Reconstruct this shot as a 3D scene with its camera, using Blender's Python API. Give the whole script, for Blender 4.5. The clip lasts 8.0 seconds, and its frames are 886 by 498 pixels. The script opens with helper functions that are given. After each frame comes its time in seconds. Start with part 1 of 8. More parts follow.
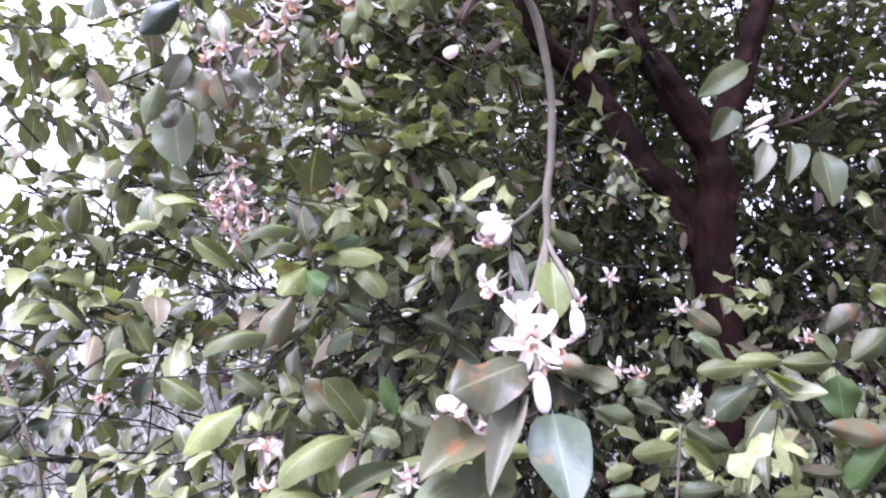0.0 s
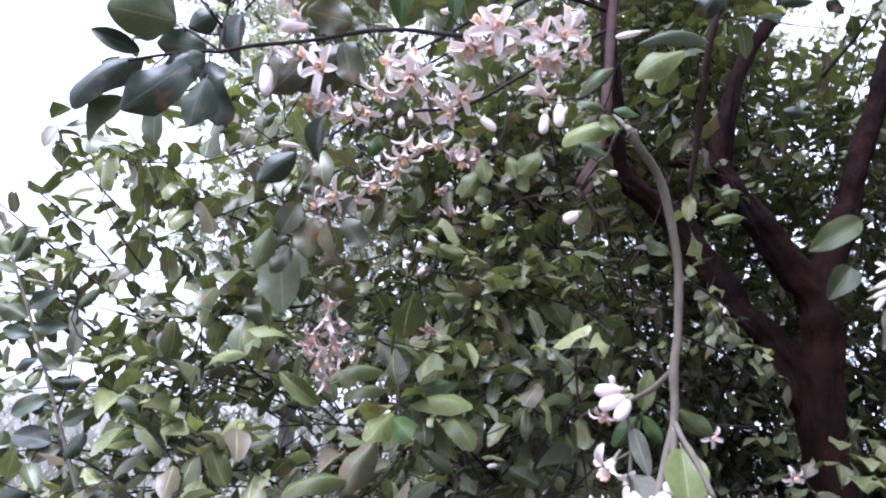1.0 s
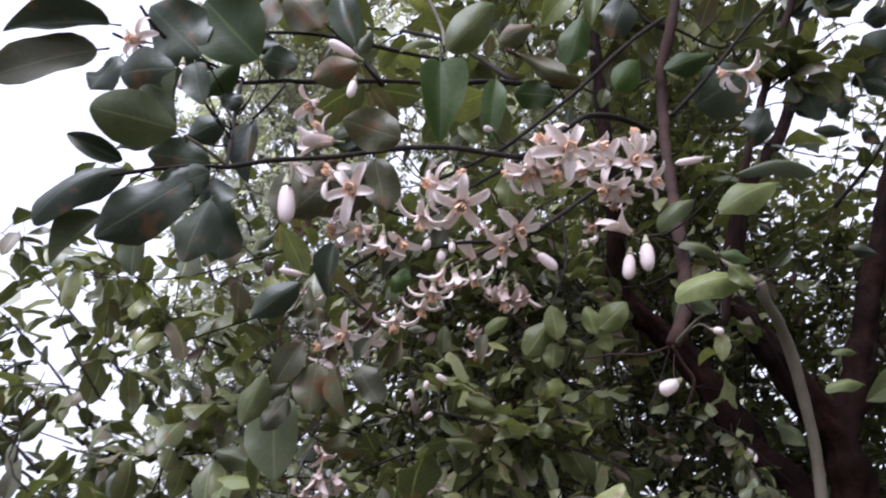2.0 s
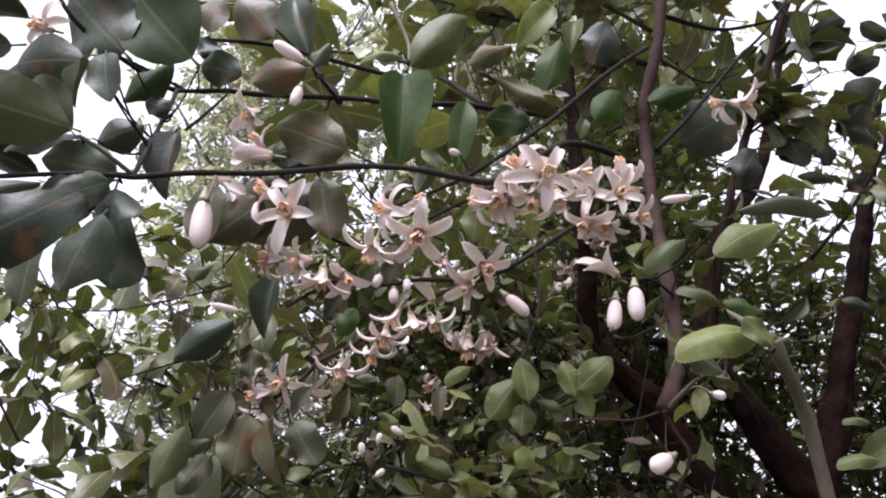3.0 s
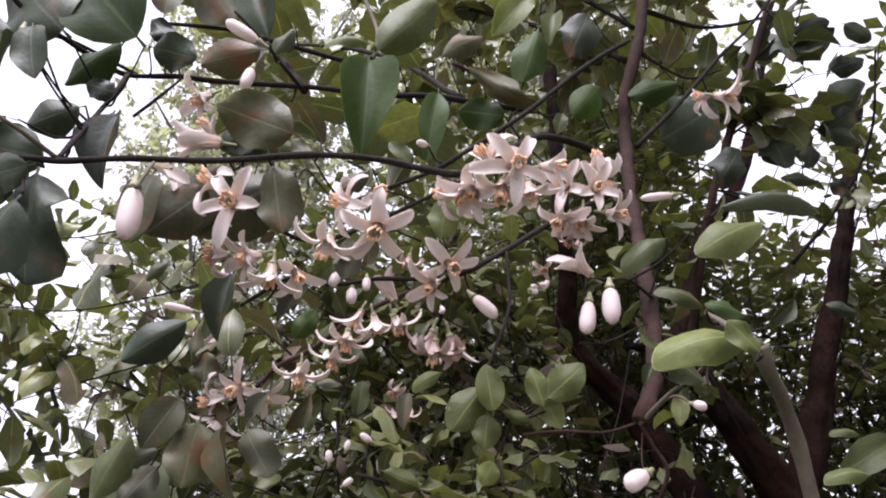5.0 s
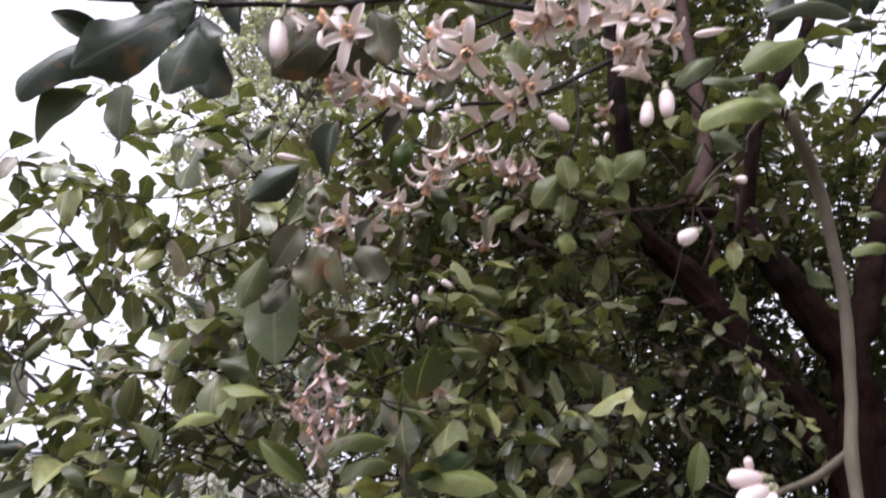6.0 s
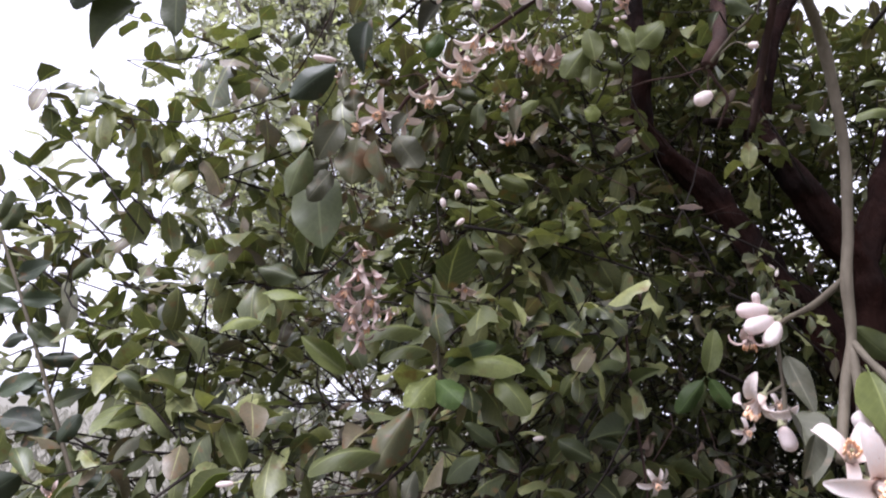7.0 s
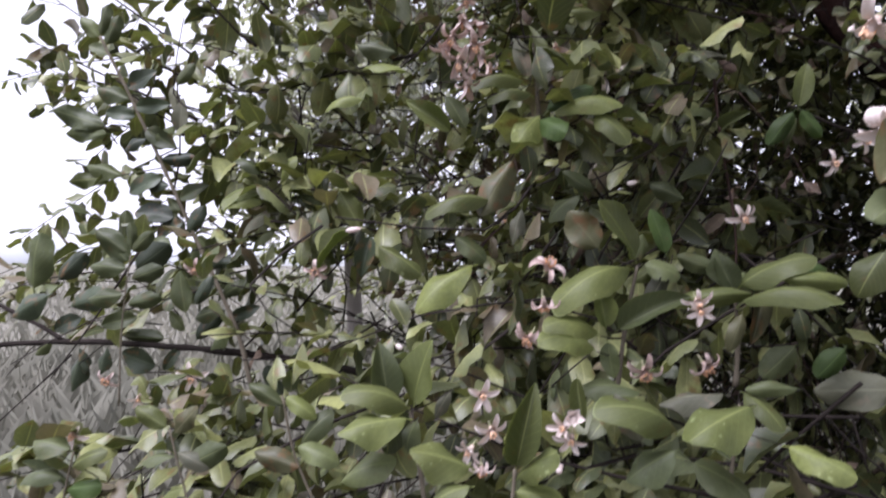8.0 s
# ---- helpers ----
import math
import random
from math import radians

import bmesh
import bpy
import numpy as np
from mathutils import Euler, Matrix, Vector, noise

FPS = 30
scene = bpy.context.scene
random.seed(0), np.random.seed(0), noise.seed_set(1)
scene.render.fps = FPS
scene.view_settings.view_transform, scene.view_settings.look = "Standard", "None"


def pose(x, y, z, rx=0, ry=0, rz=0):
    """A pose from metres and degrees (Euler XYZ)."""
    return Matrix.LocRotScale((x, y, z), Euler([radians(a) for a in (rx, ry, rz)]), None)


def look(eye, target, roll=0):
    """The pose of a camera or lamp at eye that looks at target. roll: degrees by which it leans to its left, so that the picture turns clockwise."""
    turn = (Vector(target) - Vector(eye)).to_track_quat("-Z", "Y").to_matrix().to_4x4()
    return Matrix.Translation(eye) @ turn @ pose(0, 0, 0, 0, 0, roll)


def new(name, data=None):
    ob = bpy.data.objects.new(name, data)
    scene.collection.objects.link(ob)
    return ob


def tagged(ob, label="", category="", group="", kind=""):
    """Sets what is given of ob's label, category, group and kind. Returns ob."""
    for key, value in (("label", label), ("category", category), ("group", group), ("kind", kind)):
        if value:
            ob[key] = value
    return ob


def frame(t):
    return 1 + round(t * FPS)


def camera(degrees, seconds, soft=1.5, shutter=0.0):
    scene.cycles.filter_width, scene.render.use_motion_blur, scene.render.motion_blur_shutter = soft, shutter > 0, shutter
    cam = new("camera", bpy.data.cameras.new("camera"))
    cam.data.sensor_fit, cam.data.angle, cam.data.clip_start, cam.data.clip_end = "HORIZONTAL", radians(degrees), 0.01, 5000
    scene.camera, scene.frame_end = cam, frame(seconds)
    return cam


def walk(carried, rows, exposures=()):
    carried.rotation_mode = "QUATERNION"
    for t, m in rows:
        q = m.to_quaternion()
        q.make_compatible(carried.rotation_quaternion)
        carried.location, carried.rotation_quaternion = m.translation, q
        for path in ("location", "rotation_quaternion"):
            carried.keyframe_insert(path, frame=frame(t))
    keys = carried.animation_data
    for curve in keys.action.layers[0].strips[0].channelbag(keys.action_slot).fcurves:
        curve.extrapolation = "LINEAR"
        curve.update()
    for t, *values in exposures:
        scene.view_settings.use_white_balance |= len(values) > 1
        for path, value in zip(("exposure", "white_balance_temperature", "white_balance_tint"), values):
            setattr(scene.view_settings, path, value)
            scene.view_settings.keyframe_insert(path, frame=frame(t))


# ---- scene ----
cam = camera(65.3, 8.0, soft=2.0, shutter=0.25)
PATH = [
    (0, (-0.005, 0.054, 1.442), (0.008, 2.05, 1.569), 0.5),
    (0.5, (-0.03, 0.053, 1.47), (-0.099, 2.035, 1.731), 2.3),
    (1, (-0.039, 0.069, 1.475), (-0.235, 2.004, 1.941), 3.9),
    (1.5, (-0.097, 0.12, 1.502), (-0.3, 2.022, 2.087), 4.3),
    (2, (-0.105, 0.161, 1.531), (-0.225, 2.001, 2.304), 4.6),
    (2.2, (-0.103, 0.175, 1.534), (-0.169, 1.995, 2.36), 4.5),
    (3.3, (-0.098, 0.24, 1.565), (-0.135, 2.029, 2.457), 5.7),
    (3.5, (-0.096, 0.248, 1.568), (-0.124, 2.034, 2.466), 5.7),
    (4, (-0.096, 0.256, 1.571), (-0.103, 2.036, 2.482), 5.8),
    (5.3, (-0.088, 0.248, 1.564), (-0.08, 2.042, 2.449), 5.4),
    (5.5, (-0.091, 0.239, 1.554), (-0.098, 2.054, 2.394), 5.2),
    (6, (-0.103, 0.204, 1.486), (-0.23, 2.094, 2.127), 4.5),
    (6.5, (-0.111, 0.185, 1.441), (-0.272, 2.115, 1.942), 3.5),
    (7, (-0.113, 0.173, 1.431), (-0.273, 2.111, 1.899), 3.3),
    (7.5, (-0.134, 0.147, 1.357), (-0.362, 2.116, 1.627), 1.9),
    (8, (-0.163, 0.118, 1.295), (-0.47, 2.094, 1.339), 0.5),
]
walk(cam, [(t, look(eye, target, roll)) for t, eye, target, roll in PATH],
     exposures=[(0.0, 2.31, 5190, 38), (0.5, 2.08, 5190, 35), (1.0, 1.65, 5120, 27), (1.5, 1.09, 5320, 22), (2.0, 0.83, 5620, 23), (3.5, 0.95, 5970, 23),
                (5.5, 0.95, 6020, 24), (6.5, 1.09, 5870, 24), (7.5, 1.04, 5820, 24), (8.0, 0.95, 5820, 24)])

# ---- world and sun: a bright, hazy, overcast sky ----
world = bpy.data.worlds.new("world")
scene.world = world
world.use_nodes = True
wn, wl = world.node_tree.nodes, world.node_tree.links
background = wn["Background"]
sky = wn.new("ShaderNodeTexSky")
sky.sky_type, sky.sun_disc = "NISHITA", False
sky.sun_elevation, sky.sun_rotation = radians(60), radians(220)
sky.air_density, sky.dust_density, sky.ozone_density = 1.0, 6.0, 1.0
cloud = wn.new("ShaderNodeMix")
cloud.data_type = "RGBA"
cloud.inputs[0].default_value = 0.86
cloud.inputs[7].default_value = (10.5, 10.4, 10.7, 1)
wl.new(sky.outputs[0], cloud.inputs[6])
wl.new(cloud.outputs[2], background.inputs[0])
background.inputs[1].default_value = 0.084
sun = new("sun", bpy.data.lights.new("sun", "SUN"))
sun.data.energy, sun.data.angle, sun.data.color = 3.25, radians(44), (1.0, 0.985, 0.96)
sun.matrix_basis = look((-1.9, -1.5, 7.5), (0, 0.6, 1.4))


# ---- materials ----
def shader(name):
    mat = bpy.data.materials.new(name)
    mat.use_nodes = True
    return mat, mat.node_tree.nodes, mat.node_tree.links, mat.node_tree.nodes["Principled BSDF"]


def maths(nodes, links, op, a, b=None, c=None, clamp=False):
    n = nodes.new("ShaderNodeMath")
    n.operation, n.use_clamp = op, clamp
    for i, v in enumerate((a, b, c)):
        if v is None:
            continue
        if isinstance(v, (int, float)):
            n.inputs[i].default_value = v
        else:
            links.new(v, n.inputs[i])
    return n.outputs[0]


def blend(nodes, links, fac, a, b, mode="MIX"):
    n = nodes.new("ShaderNodeMix")
    n.data_type, n.blend_type = "RGBA", mode
    for i, v in ((0, fac), (6, a), (7, b)):
        if isinstance(v, tuple):
            n.inputs[i].default_value = (*v, 1)
        elif isinstance(v, (int, float)):
            n.inputs[i].default_value = v
        else:
            links.new(v, n.inputs[i])
    return n.outputs[2]


def noise_at(nodes, links, scale, detail=3.0, where="position"):
    n = nodes.new("ShaderNodeTexNoise")
    n.inputs["Scale"].default_value, n.inputs["Detail"].default_value = scale, detail
    if where == "position":
        links.new(nodes.new("ShaderNodeNewGeometry").outputs["Position"], n.inputs["Vector"])
    return n.outputs["Fac"]


def ramp(nodes, links, fac, low, high):
    n = nodes.new("ShaderNodeMapRange")
    n.inputs[1].default_value, n.inputs[2].default_value = low, high
    links.new(fac, n.inputs[0])
    return n.outputs[0]


def leaf_material(name, one, two, blotch, blotchy=0.3, through_light=0.3, island=False, rough=0.46):
    """Citrus leaf: pale midrib and side veins, mottling, dry spots; thin enough to let light through."""
    mat, nodes, links, bsdf = shader(name)
    if island:
        chance = nodes.new("ShaderNodeNewGeometry").outputs["Random Per Island"]
    else:
        chance = nodes.new("ShaderNodeObjectInfo").outputs["Random"]
    colour = blend(nodes, links, chance, one, two)
    value = maths(nodes, links, "MULTIPLY_ADD", maths(nodes, links, "FRACT", maths(nodes, links, "MULTIPLY", chance, 17.3)), 1.0, 0.5)
    shade = nodes.new("ShaderNodeCombineColor")
    for i in range(3):
        links.new(value, shade.inputs[i])
    colour = blend(nodes, links, 1.0, colour, shade.outputs[0], "MULTIPLY")
    if island:
        dry = maths(nodes, links, "GREATER_THAN", maths(nodes, links, "FRACT", maths(nodes, links, "MULTIPLY", chance, 29.7)), 0.9)
        colour = blend(nodes, links, dry, colour, (0.165, 0.13, 0.085))
    broad = ramp(nodes, links, noise_at(nodes, links, 38, 3), 0.35, 0.7)
    colour = blend(nodes, links, maths(nodes, links, "MULTIPLY", broad, 0.45), colour, tuple(c * f for c, f in zip(two, (0.72, 0.78, 0.9))))
    fine = ramp(nodes, links, noise_at(nodes, links, 260, 4), 0.3, 0.75)
    colour = blend(nodes, links, maths(nodes, links, "MULTIPLY", fine, 0.35), colour, tuple(c * 0.6 for c in two))
    uv = nodes.new("ShaderNodeUVMap")
    split = nodes.new("ShaderNodeSeparateXYZ")
    links.new(uv.outputs[0], split.inputs[0])
    off = maths(nodes, links, "ABSOLUTE", maths(nodes, links, "SUBTRACT", split.outputs[0], 0.5))
    rib = maths(nodes, links, "SUBTRACT", 1.0, ramp(nodes, links, off, 0.012, 0.035))
    way = maths(nodes, links, "FRACT", maths(nodes, links, "SUBTRACT", maths(nodes, links, "MULTIPLY", split.outputs[1], 9.0), maths(nodes, links, "MULTIPLY", off, 5.0)))
    vein = maths(nodes, links, "SUBTRACT", 1.0, ramp(nodes, links, maths(nodes, links, "ABSOLUTE", maths(nodes, links, "SUBTRACT", way, 0.5)), 0.02, 0.09))
    lines = maths(nodes, links, "MAXIMUM", maths(nodes, links, "MULTIPLY", rib, 0.42), maths(nodes, links, "MULTIPLY", vein, 0.09))
    colour = blend(nodes, links, lines, colour, tuple(min(1, c * 1.7 + 0.03) for c in one))
    spots = ramp(nodes, links, noise_at(nodes, links, 55, 5), 0.66 - 0.18 * blotchy, 0.74 - 0.1 * blotchy)
    colour = blend(nodes, links, maths(nodes, links, "MULTIPLY", spots, min(0.9, blotchy * 1.6)), colour, blotch)
    links.new(colour, bsdf.inputs["Base Color"])
    bsdf.inputs["Roughness"].default_value = rough
    bsdf.inputs["Specular IOR Level"].default_value = 0.36
    bump = nodes.new("ShaderNodeBump")
    bump.inputs["Strength"].default_value, bump.inputs["Distance"].default_value = 0.35, 0.0006
    links.new(maths(nodes, links, "ADD", maths(nodes, links, "MULTIPLY", lines, -1.2), noise_at(nodes, links, 420, 2)), bump.inputs["Height"])
    links.new(bump.outputs[0], bsdf.inputs["Normal"])
    thin = nodes.new("ShaderNodeBsdfTranslucent")
    links.new(blend(nodes, links, 1.0, colour, (1.4, 1.5, 0.7), "MULTIPLY"), thin.inputs[0])
    both = nodes.new("ShaderNodeMixShader")
    both.inputs[0].default_value = through_light
    links.new(bsdf.outputs[0], both.inputs[1])
    links.new(thin.outputs[0], both.inputs[2])
    links.new(both.outputs[0], nodes["Material Output"].inputs[0])
    return mat


def bark_material(name, one, two, scale=60, rough=0.85, depth=0.004):
    mat, nodes, links, bsdf = shader(name)
    coarse = ramp(nodes, links, noise_at(nodes, links, scale * 0.3, 4), 0.3, 0.7)
    fine = nodes.new("ShaderNodeTexNoise")
    fine.inputs["Scale"].default_value, fine.inputs["Detail"].default_value = scale * 3, 5.0
    along = nodes.new("ShaderNodeVectorMath")
    along.operation = "MULTIPLY"
    along.inputs[1].default_value = (1.0, 1.0, 0.22)
    links.new(nodes.new("ShaderNodeNewGeometry").outputs["Position"], along.inputs[0])
    links.new(along.outputs[0], fine.inputs["Vector"])
    fine = fine.outputs["Fac"]
    colour = blend(nodes, links, coarse, one, two)
    colour = blend(nodes, links, maths(nodes, links, "MULTIPLY", ramp(nodes, links, fine, 0.45, 0.75), 0.5), colour, tuple(c * 0.5 for c in one))
    links.new(colour, bsdf.inputs["Base Color"])
    bsdf.inputs["Roughness"].default_value = rough
    bsdf.inputs["Specular IOR Level"].default_value = 0.1
    bump = nodes.new("ShaderNodeBump")
    bump.inputs["Strength"].default_value, bump.inputs["Distance"].default_value = 0.7, depth
    links.new(maths(nodes, links, "ADD", fine, coarse), bump.inputs["Height"])
    links.new(bump.outputs[0], bsdf.inputs["Normal"])
    return mat


def petal_material(name, one, two, base):
    """Waxy petal, flushed at its root, finely streaked along its length."""
    mat, nodes, links, bsdf = shader(name)
    chance = nodes.new("ShaderNodeObjectInfo").outputs["Random"]
    colour = blend(nodes, links, chance, one, two)
    split = nodes.new("ShaderNodeSeparateXYZ")
    links.new(nodes.new("ShaderNodeUVMap").outputs[0], split.inputs[0])
    root = maths(nodes, links, "SUBTRACT", 1.0, ramp(nodes, links, split.outputs[1], 0.0, 0.45))
    colour = blend(nodes, links, maths(nodes, links, "MULTIPLY", root, 0.62), colour, base)
    streak = nodes.new("ShaderNodeTexNoise")
    streak.inputs["Scale"].default_value = 14
    links.new(nodes.new("ShaderNodeUVMap").outputs[0], streak.inputs["Vector"])
    colour = blend(nodes, links, maths(nodes, links, "MULTIPLY", ramp(nodes, links, streak.outputs["Fac"], 0.4, 0.7), 0.3), colour, base)
    specks = ramp(nodes, links, noise_at(nodes, links, 500, 3), 0.68, 0.74)
    colour = blend(nodes, links, maths(nodes, links, "MULTIPLY", specks, 0.5), colour, (0.35, 0.2, 0.11))
    links.new(colour, bsdf.inputs["Base Color"])
    bsdf.inputs["Roughness"].default_value = 0.5
    bsdf.inputs["Specular IOR Level"].default_value = 0.3
    thin = nodes.new("ShaderNodeBsdfTranslucent")
    links.new(colour, thin.inputs[0])
    both = nodes.new("ShaderNodeMixShader")
    both.inputs[0].default_value = 0.3
    links.new(bsdf.outputs[0], both.inputs[1])
    links.new(thin.outputs[0], both.inputs[2])
    links.new(both.outputs[0], nodes["Material Output"].inputs[0])
    return mat


SPOT = (0.16, 0.085, 0.035)
LEAF = {
    "g": leaf_material("leaf_green", (0.13, 0.15, 0.058), (0.09, 0.108, 0.046), SPOT, 0.2, 0.38),
    "b": leaf_material("leaf_young", (0.2, 0.222, 0.07), (0.135, 0.155, 0.052), SPOT, 0.15, 0.45),
    "v": leaf_material("leaf_vivid", (0.09, 0.14, 0.035), (0.075, 0.12, 0.032), SPOT, 0.15, 0.5, rough=0.55),
    # tone d: grey-green with the leaf's shade painted in
    "d": leaf_material("leaf_shadow_tone", (0.056, 0.072, 0.038), (0.042, 0.056, 0.03), SPOT, 0.45, 0.16),
    "o": leaf_material("leaf_olive", (0.11, 0.108, 0.05), (0.09, 0.09, 0.04), SPOT, 0.8, 0.22),
    "p": leaf_material("leaf_underside", (0.15, 0.15, 0.095), (0.12, 0.122, 0.075), (0.23, 0.17, 0.115), 0.4, 0.2, rough=0.6),
}
UNDER = {
    "g": leaf_material("underside_green", (0.14, 0.165, 0.08), (0.11, 0.135, 0.065), SPOT, 0.2),
    "b": leaf_material("underside_young", (0.32, 0.35, 0.14), (0.24, 0.28, 0.11), SPOT, 0.12, 0.36),
    "v": leaf_material("underside_vivid", (0.12, 0.16, 0.05), (0.1, 0.14, 0.045), SPOT, 0.15, 0.5, rough=0.55),
    # lower skin of the same shadow tone
    "d": leaf_material("underside_shadow_tone", (0.085, 0.095, 0.065), (0.07, 0.08, 0.05), SPOT, 0.4, 0.16),
    "o": leaf_material("underside_olive", (0.13, 0.12, 0.065), (0.11, 0.1, 0.05), SPOT, 0.9, 0.22),
    "p": leaf_material("underside_grey", (0.16, 0.155, 0.115), (0.125, 0.122, 0.09), (0.2, 0.13, 0.08), 0.5, 0.2, rough=0.6),
}
CROWN_LEAF = leaf_material("crown_leaf", (0.25, 0.26, 0.098), (0.07, 0.084, 0.041), SPOT, 0.4, 0.14, island=True, rough=0.34)
DEAD_LEAF = leaf_material("dead_leaf", (0.15, 0.11, 0.075), (0.075, 0.05, 0.036), SPOT, 0.3, 0.15, island=True, rough=0.8)
# leaves of the trees behind: green bleached pale, haze put into the colour
HAZED_FAR_LEAF = leaf_material("hazed_far_tree_leaf", (0.45, 0.45, 0.4), (0.34, 0.345, 0.3), (0.28, 0.25, 0.2), 0.3, 0.4, island=True, rough=0.7)
BARK = {
    # reddish bark taken down to near black, canopy shade included in the colour
    "trunk": bark_material("shaded_trunk_bark", (0.026, 0.0098, 0.0068), (0.006, 0.0036, 0.003), 46, depth=0.009),
    "twig": bark_material("twig_bark", (0.032, 0.025, 0.022), (0.02, 0.017, 0.014), 160, depth=0.0012),
    "brown": bark_material("brown_twig_bark", (0.06, 0.034, 0.027), (0.03, 0.02, 0.017), 140, depth=0.0015),
    "green": bark_material("green_shoot_bark", (0.145, 0.125, 0.09), (0.105, 0.09, 0.065), 140, 0.6, depth=0.0008),
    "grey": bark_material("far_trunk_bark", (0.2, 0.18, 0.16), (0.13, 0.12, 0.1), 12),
}
PETAL = petal_material("petal_white", (0.82, 0.76, 0.72), (0.81, 0.73, 0.68), (0.8, 0.58, 0.46))
WITHERED = petal_material("petal_withered", (0.58, 0.45, 0.4), (0.7, 0.6, 0.56), (0.46, 0.3, 0.23))
BUD = petal_material("bud_skin", (0.84, 0.77, 0.73), (0.82, 0.71, 0.68), (0.76, 0.6, 0.53))


def plain_material(name, one, two, rough, scale):
    mat, nodes, links, bsdf = shader(name)
    links.new(blend(nodes, links, ramp(nodes, links, noise_at(nodes, links, scale, 4), 0.3, 0.7), one, two), bsdf.inputs["Base Color"])
    bsdf.inputs["Roughness"].default_value = rough
    return mat


STAMEN = plain_material("stamen_orange", (0.86, 0.46, 0.22), (0.9, 0.66, 0.48), 0.6, 300)
DRY_STAMEN = plain_material("stamen_withered", (0.6, 0.27, 0.1), (0.55, 0.36, 0.24), 0.7, 300)
CALYX = plain_material("calyx_green", (0.2, 0.22, 0.1), (0.3, 0.27, 0.17), 0.6, 400)
SOIL = plain_material("field_soil", (0.165, 0.155, 0.12), (0.125, 0.12, 0.092), 0.95, 1.3)
STRAW = plain_material("field_grass", (0.24, 0.23, 0.18), (0.17, 0.17, 0.13), 0.8, 2.0)
# bluish grey of the woods' line carries the haze as paint
HAZE = plain_material("hazed_woods", (0.5, 0.52, 0.53), (0.42, 0.44, 0.45), 1.0, 0.05)


# ---- builders ----
WORLD = {}


def put(name, mesh, parent=None, m=None, label=""):
    """Links a mesh as one object, under parent if given, at the world pose m."""
    ob = new(name, mesh)
    m = m or Matrix()
    WORLD[ob] = m
    if parent is not None:
        ob.parent = parent
        ob.matrix_parent_inverse = WORLD[parent].inverted()
    ob.matrix_basis = m
    return tagged(ob, label) if label else ob


def mesh_of(name, verts, faces, mats, uvs=None, smooth=True, index=None):
    me = bpy.data.meshes.new(name)
    me.from_pydata([tuple(v) for v in verts], [], faces)
    for mat in mats:
        me.materials.append(mat)
    if uvs is not None:
        layer = me.uv_layers.new(name="UVMap")
        flat = np.array([uvs[i] for f in faces for i in f], dtype=np.float32).ravel()
        layer.data.foreach_set("uv", flat)
    me.polygons.foreach_set("use_smooth", [smooth] * len(me.polygons))
    if index is not None:
        me.polygons.foreach_set("material_index", index)
    me.update()
    return me


def smooth_line(points, steps=6):
    """Catmull-Rom through the points."""
    p = [Vector(q) for q in points]
    if len(p) == 2:
        return [p[0].lerp(p[1], i / steps) for i in range(steps + 1)]
    p = [2 * p[0] - p[1]] + p + [2 * p[-1] - p[-2]]
    out = []
    for a, b, c, d in zip(p, p[1:], p[2:], p[3:]):
        for i in range(steps):
            t = i / steps
            out.append(0.5 * ((2 * b) + (c - a) * t + (2 * a - 5 * b + 4 * c - d) * t * t + (3 * b - a - 3 * c + d) * t ** 3))
    return out + [p[-2]]


def tube(points, r0, r1, sides=8, steps=6, rough=0.12, freq=90.0, taper=1.0, ridge=0.0):
    """Vertices and faces of a tapering, slightly uneven stem along a smooth line."""
    line = smooth_line(points, steps)
    verts, faces, n = [], [], len(line)
    side = None
    for i, c in enumerate(line):
        way = (line[min(i + 1, n - 1)] - line[max(i - 1, 0)]).normalized()
        if side is None:
            side = way.orthogonal().normalized()
        side = (side - way * side.dot(way)).normalized()
        up = way.cross(side)
        r = r0 + (r1 - r0) * (i / (n - 1)) ** taper
        for k in range(sides):
            a = 2 * math.pi * k / sides
            way_out = side * math.cos(a) + up * math.sin(a)
            bump = 1 + rough * noise.noise((c + way_out * r) * freq) * 2 + ridge * noise.noise((math.cos(a) * 2.6, math.sin(a) * 2.6, i * 0.11))
            verts.append(c + way_out * r * bump)
    for i in range(n - 1):
        for k in range(sides):
            a, b = i * sides + k, i * sides + (k + 1) % sides
            faces.append((a, b, b + sides, a + sides))
    faces.append(tuple(range(sides))[::-1])
    faces.append(tuple(range((n - 1) * sides, n * sides)))
    return verts, faces


def leaf_outline(t):
    """Half width of a citrus leaf along its length, 0 to 1: a stalk on the first tenth, then an oval with a blunt tip."""
    if t < 0.1:
        return 0.022
    s = (t - 0.1) / 0.9
    oval = max(0.0, 1 - abs(2 * s ** 0.9 - 1) ** 1.95) ** 0.72
    return 0.5 * oval * (1 - 0.2 * max(0.0, s - 0.5)) + 0.012 * (1 - s)


def leaf_rows(rows):
    """Where the cross-rows of a leaf stand along its length, closer at its two ends."""
    if rows == 2:
        return [0.08, 0.52, 1.0]
    return [0.0] + [0.1 + 0.9 * (0.5 - 0.5 * math.cos(math.pi * k / (rows - 1))) for k in range(rows)]


